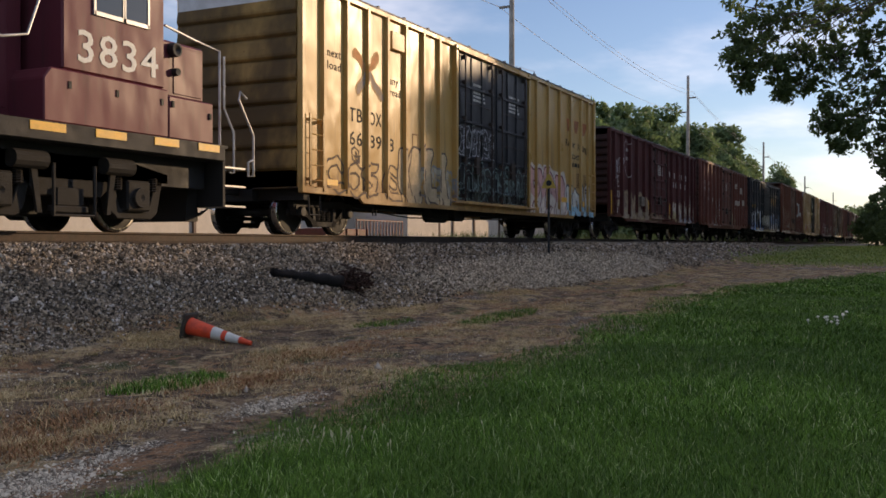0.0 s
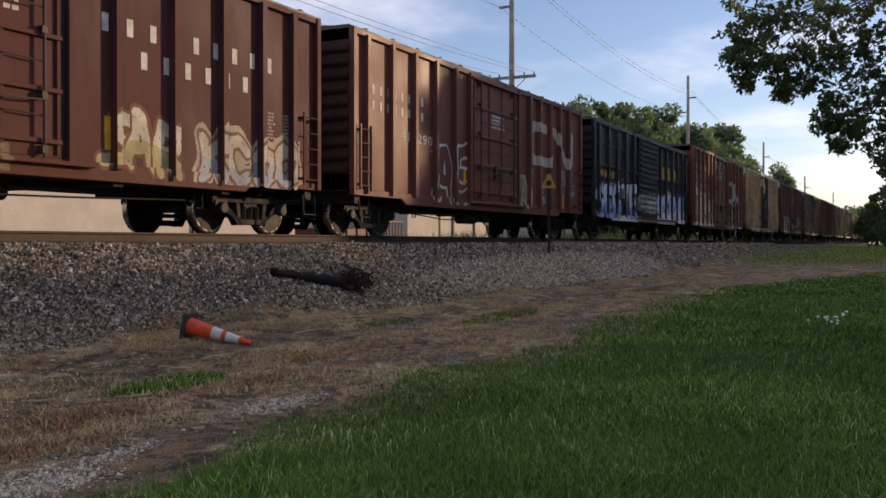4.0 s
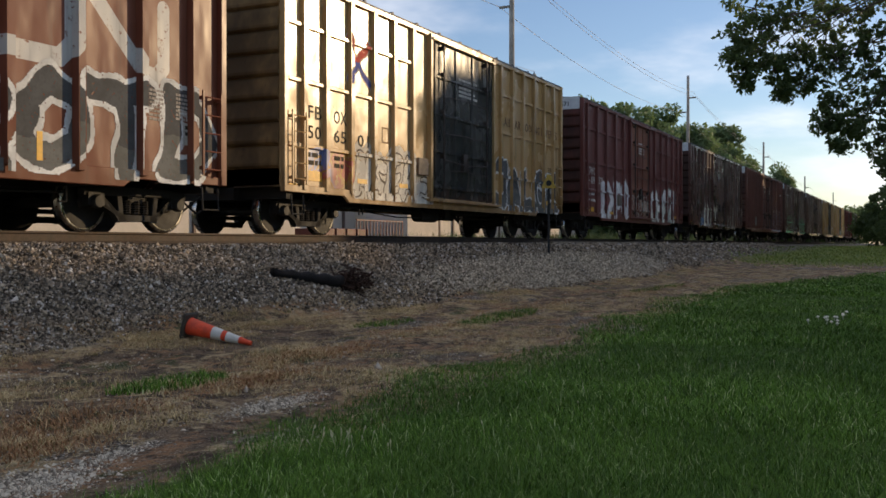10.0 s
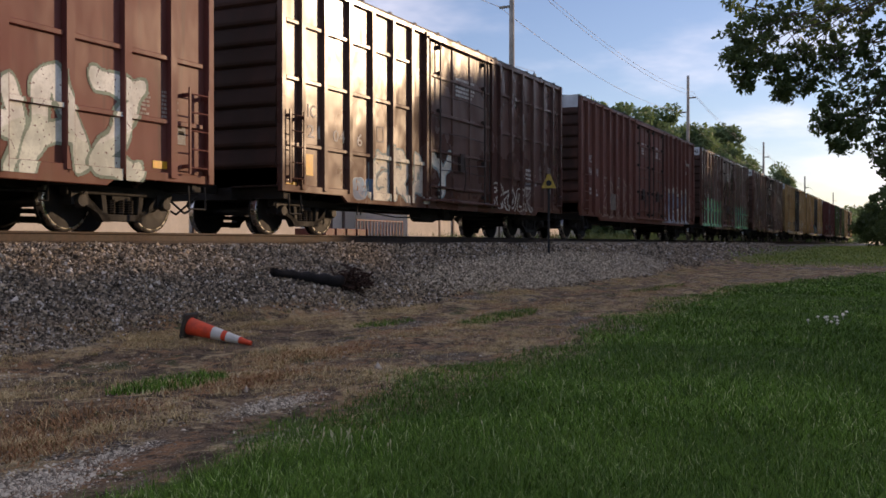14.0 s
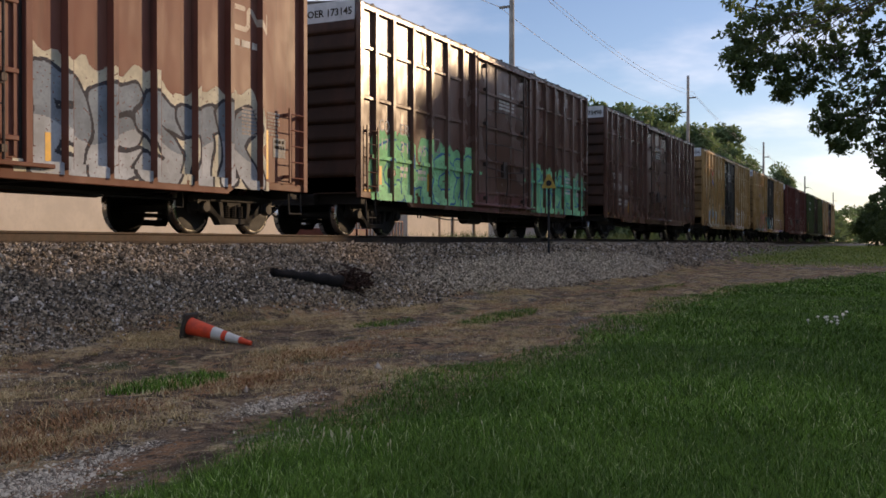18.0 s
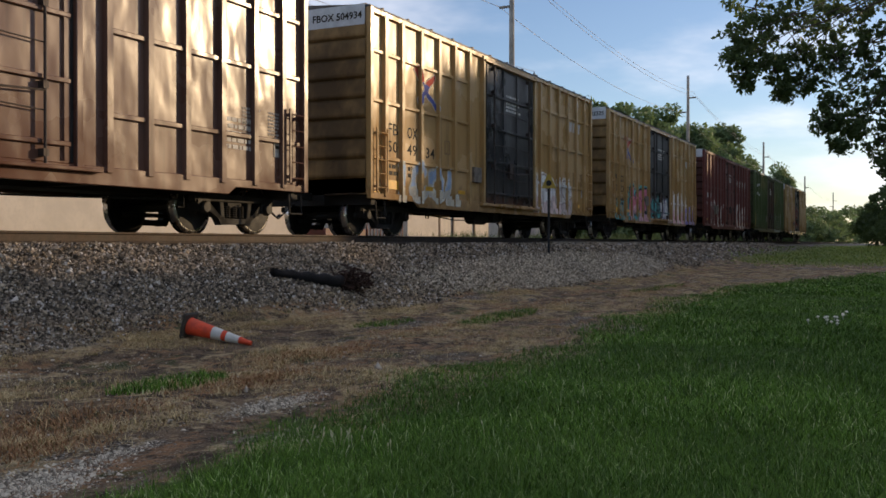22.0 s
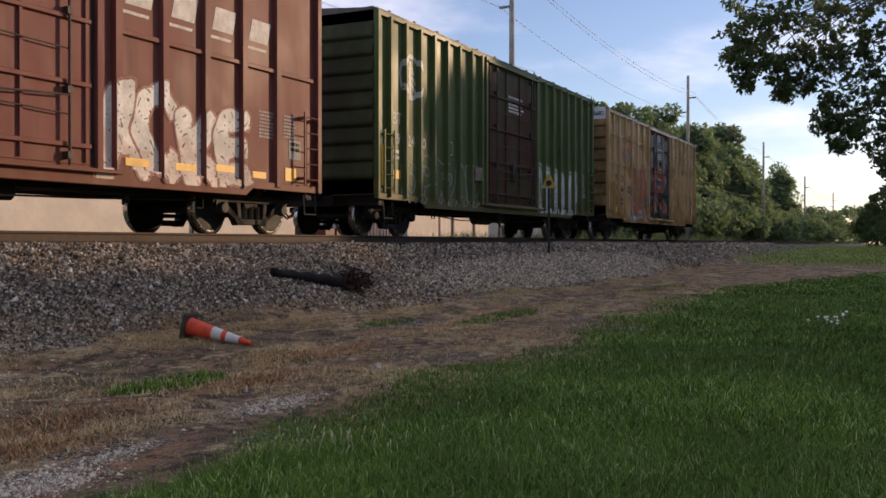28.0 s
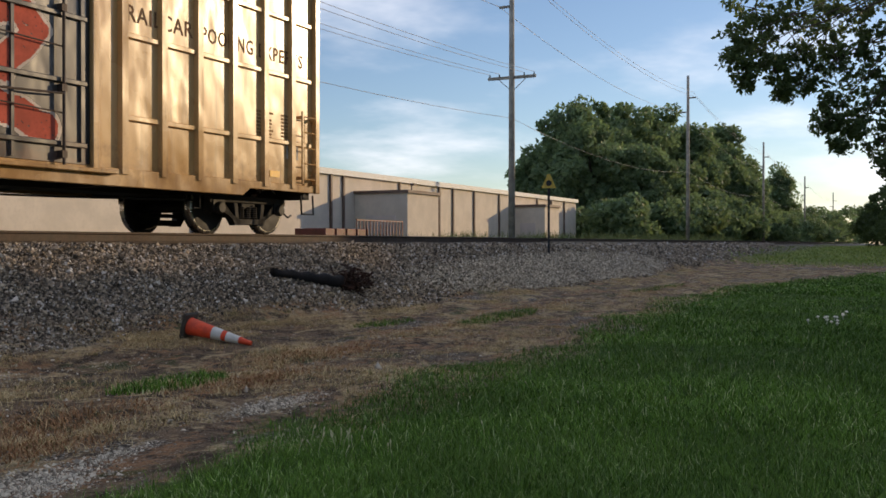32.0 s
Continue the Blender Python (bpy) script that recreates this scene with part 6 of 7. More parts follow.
for x, z, tx, w in ((15.6, 3.12, "Railcar", 1.0), (16.85, 3.05, "Pooling", 1.0), (16.1, 2.72, "Experts", 1.05)):
    writing(c1, tx, a + x, z, 0.24, M_LETTER_D, width=w)
bars(c1, a + 16.3, 2.45, 0.8, 0.14, 1, M_LETTER_D)
M_FADED = plain("faded_red_logo", (0.40, 0.15, 0.07), 0.6, 0.0, 0.4, 3.0, spec=0.1)
for x, slant in ((15.75, 0.0), (16.55, 0.0), (17.35, 0.2)):
    part("logo_strip", Shape().slab([(a + x, 3.62), (a + x + 0.22, 3.62), (a + x + 0.42 + slant, 4.05), (a + x - 0.05, 4.05)], -1.506, -1.502), M_FADED, c1, "faded red logo stroke")
placards(c1, [(a + 1.0, 1.0, 0.4, 0.12), (a + 15.2, 1.2, 0.5, 0.16), (a + 17.2, 1.1, 0.4, 0.2)])
part("routing_board", Shape().box(a + 3.52, a + 4.1, -1.6, -1.5, 4.2, 4.6), p, c1, bevel=0.01)
piece(c1, 1.95, 3.1, 3.05, 3.95, 1, (0.60, 0.30, 0.14), (0.62, 0.42, 0.20), 159, fill2=(0.42, 0.33, 0.26), word="X", weight=0.15, edge=0.03)
piece(c1, 12.1, 15.4, 0.78, 1.95, 4, (0.60, 0.36, 0.32), (0.20, 0.07, 0.08), 101, fill2=(0.66, 0.58, 0.50), halo=(0.64, 0.57, 0.50), word="PYAB", weight=0.24, edge=0.05, pad=0.12)
piece(c1, 15.7, 18.4, 0.78, 1.65, 4, (0.62, 0.62, 0.56), (0.09, 0.10, 0.11), 102, fill2=(0.26, 0.46, 0.56), word="DOIL", weight=0.24)
piece(c1, 4.1, 6.6, 0.82, 1.95, 4, (0.60, 0.46, 0.28), (0.14, 0.11, 0.09), 103, fill2=(0.52, 0.40, 0.25), word="UMLI", weight=0.26, edge=0.05)
piece(c1, 0.9, 4.0, 0.85, 1.5, 4, None, (0.16, 0.12, 0.09), 135, edge=0.05, weight=0.24, word="COSE")
piece(c1, 1.9, 2.35, 1.5, 1.92, 1, (0.14, 0.11, 0.09), (0.14, 0.11, 0.09), 136, edge=0.0, weight=0.07, word="O")
piece(c1, 1.97, 2.28, 1.57, 1.85, 1, (0.14, 0.11, 0.09), (0.14, 0.11, 0.09), 137, edge=0.0, weight=0.09, word="*")
CARS.append((c1, 15.58, 34.2))

# 2: maroon car with a shield
p = car_paint("maroon_enamel", (0.095, 0.031, 0.029), (0.13, 0.046, 0.041), rust_amt=0.3, rough=0.6, spec=0.12, seed=2, strokes=[([[(-5.55 + u * 1.35, 2.5 + v * 1.2) for u, v in ((0, 1.1), (0.18, 1.25), (0.36, 1.12), (0.55, 1.2), (0.72, 1.1), (0.74, 0.6), (0.6, 0.2), (0.37, 0.0), (0.14, 0.2), (0, 0.6), (0, 1.1))]], 0.035, (0.5, 0.46, 0.42))], tags=[(-4.0, 0.5, 0.75, 1.15, 1.9, (0.40, 0.31, 0.21), (0.32, 0.24, 0.16), (0.3, 0.2, 0.14))])
c = brown_car("maroon boxcar with a white shield outline and faded graffiti", 36.1, 51.7, 4.26, p, [0.62, 1.72, 2.85, 4.0, 5.15, 10.2, 11.45, 12.65, 13.75, 14.7], [(6.3, 9.2)], sill=0.8, end_ribs=10, post_w=0.16)
a = -7.8
bars(c, a + 2.5, 3.55, 0.6, 0.13, 1, M_LETTER)
bars(c, a + 2.45, 3.2, 0.65, 0.13, 1, M_LETTER)
bars(c, a + 9.95, 2.95, 4.5, 0.27, 1, M_LETTER, pitch=0.5)
bars(c, a + 10.75, 2.5, 3.4, 0.27, 1, M_LETTER, pitch=0.5)
placards(c, [(a + 0.05, 0.95, 0.12, 0.9), (a + 3.0, 1.0, 0.12, 0.5), (a + 6.0, 1.3, 0.12, 0.4), (a + 10.0, 1.2, 0.12, 0.5)])
board(c, a + 4.5, 1.4, 0.55, 0.4)
piece(c, 1.95, 5.9, 0.9, 1.7, 5, (0.27, 0.20, 0.14), (0.40, 0.32, 0.19), 104, fill2=(0.34, 0.27, 0.20), halo=(0.25, 0.18, 0.125), weight=0.26)
piece(c, 9.9, 11.6, 0.95, 1.75, 3, (0.55, 0.50, 0.40), (0.2, 0.1, 0.06), 105, fill2=(0.42, 0.36, 0.2))
piece(c, 12.0, 14.8, 0.9, 1.6, 4, (0.52, 0.46, 0.37), (0.22, 0.12, 0.09), 106, fill2=(0.36, 0.38, 0.40), halo=(0.42, 0.35, 0.26), weight=0.26)
for k, tx in enumerate(("DRATS", "GEDIT", "MTK")):
    piece(c, 0.85, 1.75 - 0.25 * (k == 2), 2.95 - 0.3 * k, 3.2 - 0.3 * k, 5, (0.62, 0.60, 0.56), (0.62, 0.60, 0.56), 138 + k, edge=0.0, weight=0.11, word=tx)
writing(c, "WC", a + 0.95, 2.06, 0.24, M_LETTER, width=0.5)
writing(c, "273", a + 0.95, 1.65, 0.26, M_LETTER, width=0.62)
writing(c, "45", a + 1.98, 1.66, 0.26, M_LETTER, width=0.4)
piece(c, 0.8, 1.5, 1.25, 1.5, 4, (0.55, 0.50, 0.36), (0.5, 0.4, 0.3), 141, edge=0.0, weight=0.1, word="ELUV")
bars(c, a + 0.98, 1.15, 0.4, 0.07, 2, M_LETTER)
CARS.append((c, 36.1, 51.7))

# 3: brown car with the pale looping logo
p = car_paint("brown_enamel_logo", (0.17, 0.055, 0.038), (0.23, 0.085, 0.06), rust_amt=0.4, rough=0.5, seed=4, strokes=[(loop_logo(-7.6 + 10.55, 2.4, 3.95, 1.05), 0.3, (0.58, 0.50, 0.42))], tags=[])
c = brown_car("red-brown boxcar with a large pale band logo", 52.95, 68.15, 4.38, p, [0.6, 1.7, 2.8, 3.9, 5.0, 10.25, 11.1, 12.05, 12.95, 13.85], [(6.0, 9.2)], sill=0.78, end_ribs=10, post_w=0.15)
a = -7.6
bars(c, a + 0.9, 3.1, 2.8, 0.2, 1, M_LETTER, pitch=0.33)
bars(c, a + 0.9, 2.75, 2.8, 0.2, 1, M_LETTER, pitch=0.33)
writing(c, "413290", a + 2.2, 2.2, 0.24, M_LETTER, width=1.6)
placards(c, [(a + 5.6, 1.35, 0.14, 0.4), (a + 8.2, 0.88, 0.5, 0.1), (a + 13.4, 0.95, 0.1, 0.5)])
piece(c, 3.9, 5.9, 0.95, 2.2, 2, None, (0.58, 0.57, 0.55), 109, edge=0.07, weight=0.24)
piece(c, 9.42, 10.1, 1.05, 1.68, 1, (0.28, 0.30, 0.18), (0.50, 0.40, 0.22), 110, word="A", weight=0.24, halo=(0.40, 0.42, 0.34), pad=0.05)
piece(c, 10.3, 10.68, 1.76, 2.06, 1, (0.62, 0.56, 0.50), (0.2, 0.08, 0.06), 142, edge=0.0, weight=0.12, word="O")
piece(c, 11.2, 11.75, 1.42, 1.78, 1, (0.66, 0.62, 0.58), (0.66, 0.62, 0.58), 143, edge=0.0, weight=0.06, word="*")
piece(c, 11.2, 11.75, 1.12, 1.36, 3, (0.66, 0.62, 0.58), (0.66, 0.62, 0.58), 144, edge=0.0, weight=0.11, word="BMX")
piece(c, 12.95, 13.5, 1.12, 2.0, 1, None, (0.46, 0.34, 0.30), 145, edge=0.05, weight=0.2, word="D")
piece(c, 13.05, 13.4, 1.95, 2.3, 1, (0.40, 0.27, 0.23), (0.46, 0.34, 0.30), 146, edge=0.03, weight=0.2, word="O")
part("notice_plate", Shape().box(a + 13.85, a + 14.35, -1.507, -1.502, 1.66, 1.92), M_STENCIL, c, "pale notice plate")
bars(c, a + 13.9, 1.8, 0.4, 0.09, 2, M_LETTER_D, y=-1.5075)
CARS.append((c, 52.95, 68.15))

# 4: dark blue-black car with a corrugated sliding door
NAVY = (0.022, 0.025, 0.032)
p = car_paint("navy_enamel", NAVY, (0.05, 0.05, 0.055), rust_amt=0.25, rough=0.36, spec=0.13, seed=6, tags=())
pd = car_paint("navy_door", NAVY, (0.05, 0.05, 0.055), rust_amt=0.2, rough=0.5, spec=0.1, seed=7, tags=[(-1.5, 1.6, 1.1, 2.0, 0.5, (0.55, 0.54, 0.48), (0.35, 0.36, 0.3), (0.05, 0.05, 0.05))])
c = boxcar("dark navy boxcar with corrugated sliding door and blue graffiti", 69.6, 84.95, 4.38, p, pd, [], [0.7, 1.9, 3.1, 4.3, 5.5, 10.1, 11.2, 12.4, 13.5, 14.5], (2.75, 3.55), sill=0.76, end_ribs=9, post_w=0.15)
a = -7.675
d = Shape().box(a + 6.25, a + 9.3, -1.58, -1.5, 0.92, 4.25)
door = part("door", d, pd, c, "dark corrugated sliding door")
for i in range(14):
    part("door_corrugation", Shape().slab([(a + 6.4, 1.05 + i * 0.225), (a + 9.15, 1.05 + i * 0.225), (a + 9.15, 1.17 + i * 0.225), (a + 6.4, 1.17 + i * 0.225)], -1.63, -1.57), pd, door, bevel=0.02)
part("door_track", Shape().box(a + 6.0, a + 13.0, -1.64, -1.5, 0.84, 0.9), p, c)
part("door_track", Shape().box(a + 6.0, a + 13.0, -1.64, -1.5, 4.22, 4.28), p, c)
M_GOLD = plain("letter_yellow", (0.55, 0.30, 0.06), 0.6, 0.0, 0.25, 5.0, spec=0.1)
for x, tx in ((1.0, "135"), (2.2, "756")):
    writing(c, tx, a + x, 1.92, 0.24, M_LETTER, width=0.75)
for i in range(3):
    part("logo_letter_block", Shape().box(a + 10.4 + i * 1.15, a + 10.95 + i * 1.15, -1.506, -1.502, 2.75, 3.35), M_GOLD, c, "yellow painted logo block")
for i in range(4):
    part("logo_letter_block", Shape().box(a + 1.0 + i * 0.5, a + 1.3 + i * 0.5, -1.506, -1.502, 2.33, 2.6), M_GOLD, c)
placards(c, [(a + x, 0.84, 0.5, 0.1) for x in (0.6, 3.0, 5.2, 8.0, 10.8, 13.0)], y=-1.565)
board(c, a + 3.5, 1.6, 0.5, 0.4)
piece(c, 0.3, 6.1, 0.82, 2.02, 5, (0.60, 0.66, 0.74), (0.02, 0.03, 0.05), 111, fill2=(0.22, 0.36, 0.62), word="SEOTE", weight=0.25, edge=0.07, chips=0.05)
piece(c, 9.6, 15.0, 0.82, 1.95, 6, (0.42, 0.53, 0.72), (0.02, 0.03, 0.05), 112, fill2=(0.76, 0.76, 0.75), word="SOUDOB", weight=0.31, edge=0.05)
piece(c, 11.35, 12.1, 1.75, 2.2, 3, (0.05, 0.04, 0.05), (0.05, 0.04, 0.05), 233, edge=0.0, weight=0.06, word="BIG", halo=(0.70, 0.68, 0.64), pad=0.08)
part("sill_paint", Shape().box(a + 2.4, a + 6.1, -1.566, -1.561, 0.72, 0.93), spray((0.66, 0.66, 0.58)), c, "white sprayed sill")
part("sill_paint", Shape().box(a + 9.6, a + 12.9, -1.566, -1.561, 0.72, 0.93), spray((0.66, 0.66, 0.58)), c, "white sprayed sill")
part("sill_paint", Shape().box(a + 6.15, a + 9.5, -1.566, -1.561, 0.77, 0.93), spray((0.55, 0.56, 0.36)), c, "pale yellow sprayed sill")
CARS.append((c, 69.6, 84.95))

# 5: brown car with white lettering and cream bubble letters
p = car_paint("brown_enamel_cream", (0.19, 0.06, 0.036), (0.24, 0.085, 0.052), rust_amt=0.3, spec=0.16, rough=0.36, seed=8, strokes=[(loop_logo(-7.8 + 10.75, 2.42, 3.6, 1.1), 0.27, (0.56, 0.55, 0.53))], tags=[])
pd = car_paint("brown_door_rust", (0.20, 0.09, 0.055), (0.26, 0.13, 0.08), rust_amt=0.5, rough=0.36, spec=0.18, seed=9)
c = brown_car("brown boxcar with white lettering and cream bubble graffiti", 86.4, 102.0, 4.92, p, [0.62, 1.72, 2.82, 3.95, 5.05, 10.25, 11.2, 12.4, 13.65, 14.8], [(5.95, 9.65)], end_ribs=9, post_w=0.16, door_paint=pd)
a = -7.8
bars(c, a + 0.9, 3.8, 3.2, 0.27, 1, M_LETTER, pitch=0.37)
bars(c, a + 0.9, 3.32, 3.0, 0.27, 1, M_LETTER, pitch=0.37)
for x, tx, w in ((0.9, "GTW", 0.7), (1.95, "406", 0.75), (3.05, "285", 0.75)):
    writing(c, tx, a + x, 2.85, 0.27, M_LETTER, width=w)
part("plate_mark", Shape().box(a + 4.25, a + 4.55, -1.506, -1.502, 2.45, 2.48).box(a + 4.25, a + 4.55, -1.506, -1.502, 2.12, 2.15).box(a + 4.25, a + 4.28, -1.506, -1.502, 2.15, 2.45).box(a + 4.52, a + 4.55, -1.506, -1.502, 2.15, 2.45), M_LETTER, c)
placards(c, [(a + 0.25, 1.1, 0.13, 0.75), (a + 2.95, 1.1, 0.1, 0.5), (a + 4.95, 1.05, 0.08, 0.5), (a + 10.35, 1.0, 0.1, 0.4), (a + 11.7, 0.95, 0.1, 0.4), (a + 14.9, 0.95, 0.1, 0.7)])
board(c, a + 4.2, 1.15, 0.6, 0.42)
board(c, a + 3.2, 1.2, 0.25, 0.2)
piece(c, 0.3, 5.75, 0.82, 2.45, 5, (0.74, 0.66, 0.50), (0.13, 0.09, 0.06), 113, word="ECULL", weight=0.23, edge=0.045, halo=(0.68, 0.60, 0.44), pad=0.2, drop=0.35)
piece(c, 9.9, 15.3, 0.82, 2.12, 4, (0.09, 0.09, 0.09), (0.66, 0.66, 0.64), 114, fill2=(0.15, 0.15, 0.14), word="ROTD", widths=(1.1, 1.2, 1.2, 1.1), weight=0.22, edge=0.09)
CARS.append((c, 86.4, 102.0))

# 6: yellow
DG = car_paint("door_dark_green_black", (0.03, 0.032, 0.032), (0.05, 0.05, 0.048), rust_amt=0.2, rough=0.2, spec=0.4, seed=13)
c = yellow_car("yellow boxcar with dark doors and white scrawled graffiti", 103.7, 119.3, "506501", [(-7.0, -5.3, 1.0, 1.7, 0.8, (0.5, 0.12, 0.08), (0.2, 0.25, 0.5), (0.5, 0.25, 0.05))], 10, door=DG)
piece(c, 2.65, 6.05, 0.78, 1.75, 5, (0.70, 0.66, 0.58), (0.14, 0.11, 0.08), 115, word="MSEAE", weight=0.19, edge=0.035, halo=(0.66, 0.61, 0.52), pad=0.12)
piece(c, 10.0, 15.15, 0.8, 1.95, 5, (0.09, 0.09, 0.09), (0.70, 0.70, 0.67), 116, fill2=(0.14, 0.14, 0.13), word="JALGE", weight=0.26, edge=0.06)
CARS.append((c, 103.7, 119.3))

# 7: red-brown with huge white letters
p = car_paint("red_brown_enamel", (0.165, 0.05, 0.041), (0.21, 0.072, 0.06), rust_amt=0.35, rough=0.5, seed=11, tags=[(-5.6, -4.8, 0.9, 1.6, 0.7, (0.4, 0.1, 0.14), (0.3, 0.07, 0.08), (0.15, 0.05, 0.05))])
pd = car_paint("red_brown_door", (0.20, 0.065, 0.042), (0.30, 0.12, 0.07), rust_amt=0.6, rough=0.6, seed=12, tags=[(-1.5, 1.5, 0.9, 1.8, 0.9, (0.5, 0.35, 0.25), (0.2, 0.06, 0.04), (0.5, 0.5, 0.45))])
c = brown_car("red-brown boxcar with huge white bubble graffiti", 121.5, 137.15, 4.94, p, [0.62, 1.75, 2.95, 4.15, 5.3, 10.3, 11.5, 12.6, 13.7, 14.7], [(6.3, 9.2)], (1.75, 2.76, 3.95), white_end=True, end_ribs=9, post_w=0.17, end_text="409571", door_paint=pd)
a = -7.825
writing(c, "DWC", a + 0.9, 2.33, 0.28, M_LETTER, width=0.75)
writing(c, "409", a + 0.97, 1.99, 0.28, M_LETTER, width=0.65)
writing(c, "571", a + 2.12, 2.03, 0.26, M_LETTER, width=0.5)
bars(c, a + 0.88, 1.72, 0.8, 0.09, 2, M_LETTER)
placards(c, [(a + 0.9, 0.98, 0.6, 0.16), (a + 3.5, 0.95, 0.5, 0.09), (a + 5.3, 0.95, 0.4, 0.09), (a + 14.3, 1.0, 0.4, 0.12)])
placards(c, [(a + 0.9, 1.35, 0.8, 0.09)], M_LETTER)
board(c, a + 4.3, 1.3, 0.5, 0.42)
piece(c, 2.2, 6.2, 0.8, 2.1, 3, (0.78, 0.75, 0.71), (0.66, 0.62, 0.58), 117, word="DPO", widths=(1.7, 1.0, 1.2), weight=0.24, edge=0.03)
piece(c, 9.55, 13.95, 0.85, 2.12, 4, (0.74, 0.74, 0.67), (0.25, 0.30, 0.24), 118, fill2=(0.62, 0.64, 0.55), word="CHAZ", weight=0.2, edge=0.05)
CARS.append((c, 121.5, 137.15))

# 8: maroon with pale sprayed letters
p = car_paint("dull_maroon", (0.10, 0.045, 0.036), (0.15, 0.075, 0.058), rust_amt=0.25, rough=0.25, spec=0.38, seed=14, tags=[(-5.3, -4.4, 0.78, 1.2, 0.6, (0.12, 0.3, 0.5), (0.12, 0.3, 0.5), (0.3, 0.4, 0.5))])
c = brown_car("dull maroon boxcar with cream graffiti", 139.1, 154.75, 4.96, p, P50, [(6.0, 9.75)], GIRTS, white_end=True, end_ribs=9, post_w=0.14, end_text="IC 21046")
a = -7.825
writing(c, "IC", a + 0.95, 2.3, 0.26, M_LETTER, width=0.3)
for i, tx in enumerate(("21", "04", "6")):
    writing(c, tx, a + 0.95 + i * 0.93, 1.9, 0.26, M_LETTER, width=(0.45, 0.45, 0.22)[i])
placards(c, [(a + 0.9, 1.15, 0.25, 0.42), (a + 0.2, 0.85, 0.38, 0.14)])
bars(c, a + 12.6, 2.0, 0.9, 0.08, 5, M_LETTER)
piece(c, 3.2, 6.0, 0.8, 1.9, 3, (0.74, 0.68, 0.56), (0.30, 0.36, 0.34), 119, word="GRA", weight=0.22, edge=0.05)
piece(c, 6.15, 7.4, 0.98, 1.9, 1, (0.74, 0.68, 0.56), (0.30, 0.36, 0.34), 148, word="Y", weight=0.24, edge=0.05, face=1.558)
piece(c, 9.9, 13.0, 0.8, 1.4, 5, None, (0.5, 0.45, 0.38), 120, edge=0.05)
CARS.append((c, 139.1, 154.75))

# 9: long brown car with twin doors
p = car_paint("brown_enamel_long", (0.185, 0.072, 0.053), (0.24, 0.10, 0.074), rust_amt=0.35, spec=0.16, rough=0.46, seed=15, strokes=[(loop_logo(-9.3 + 16.45, 3.62, 1.0, 0.36), 0.09, (0.58, 0.50, 0.42))], tags=())
c = boxcar("long brown boxcar with twin plug doors", 156.8, 175.4, 4.98, p, p, [(7.2, 9.45), (9.6, 11.95)], [0.7, 1.55, 2.5, 3.38, 4.25, 5.15, 6.1, 12.75, 13.6, 14.5, 15.45, 16.3, 17.2], (), white_end=True, end_ribs=9, post_w=0.12)
a = -9.3
writing(c, "DWC", a + 0.85, 2.75, 0.28, M_LETTER, width=0.58)
writing(c, "794", a + 0.9, 2.3, 0.28, M_LETTER, width=0.52)
writing(c, "270", a + 1.72, 2.3, 0.28, M_LETTER, width=0.52)
bars(c, a + 0.98, 1.75, 0.4, 0.09, 2, M_LETTER)
bars(c, a + 1.75, 1.72, 0.4, 0.09, 2, M_LETTER)
bars(c, a + 16.35, 3.3, 1.1, 0.12, 1, M_LETTER)
placards(c, [(a + 0.86, 1.0, 0.08, 0.7), (a + 3.6, 0.95, 0.07, 0.5), (a + 12.4, 0.95, 0.1, 0.4), (a + 17.4, 1.0, 0.07, 0.9)])
board(c, a + 3.4, 1.1, 0.75, 0.62)
piece(c, 2.4, 6.9, 0.9, 2.1, 5, None, (0.38, 0.28, 0.22), 121, edge=0.065, weight=0.2, word="ZDOUR")
piece(c, 12.2, 17.1, 0.82, 2.15, 5, (0.22, 0.26, 0.30), (0.06, 0.06, 0.07), 122, fill2=(0.42, 0.45, 0.48), halo=(0.58, 0.55, 0.44), word="BESTK", weight=0.25, pad=0.2, drop=0.2)
CARS.append((c, 156.8, 175.4))


def coer(label, x0, x1, num, tags, seed):
    p = car_paint("brown_enamel_dull", COER, COER2, rust_amt=0.22, rough=0.25, spec=0.4, seed=seed, tags=tags)
    c = brown_car(label, x0, x1, 4.97, p, P50, [(6.0, 9.8)], GIRTS, white_end=True, end_ribs=9, post_w=0.14, end_text="COER " + num)
    a = -(x1 - x0) / 2
    for i, tx in enumerate(("CO", "ER")):
        writing(c, tx, a + (0.93, 1.88)[i], 2.32, 0.27, M_LETTER, width=0.47)
    for i in range(0, 6, 2):
        writing(c, num[i:i + 2], a + (0.98, 1.9, 2.8)[i // 2], 1.92, 0.26, M_LETTER, width=0.38)
    bars(c, a + 1.9, 1.5, 0.36, 0.09, 2, M_LETTER)
    bars(c, a + 2.78, 1.48, 0.4, 0.09, 2, M_LETTER)
    bars(c, a + 13.2, 1.95, 0.9, 0.07, 5, M_LETTER)
    placards(c, [(a + 0.85, 1.12, 0.2, 0.42), (a + 3.25, 1.08, 0.1, 0.42), (a + 0.2, 0.86, 0.4, 0.14), (a + 6.2, 1.2, 0.14, 0.35), (a + 14.8, 1.05, 0.1, 0.5)])
    return c


c = coer("brown boxcar with bright green bubble graffiti", 177.4, 192.95, "173145", [(-1.9, 1.9, 0.7, 1.2, 1.2, (0.28, 0.12, 0.12), COER, (0.25, 0.12, 0.11))], 16)
piece(c, 0.65, 5.95, 0.82, 1.9, 4, (0.26, 0.62, 0.30), (0.06, 0.18, 0.34), 123, fill2=(0.32, 0.68, 0.36), halo=(0.22, 0.55, 0.27), word="CHOT", weight=0.3, edge=0.045, pad=0.22)
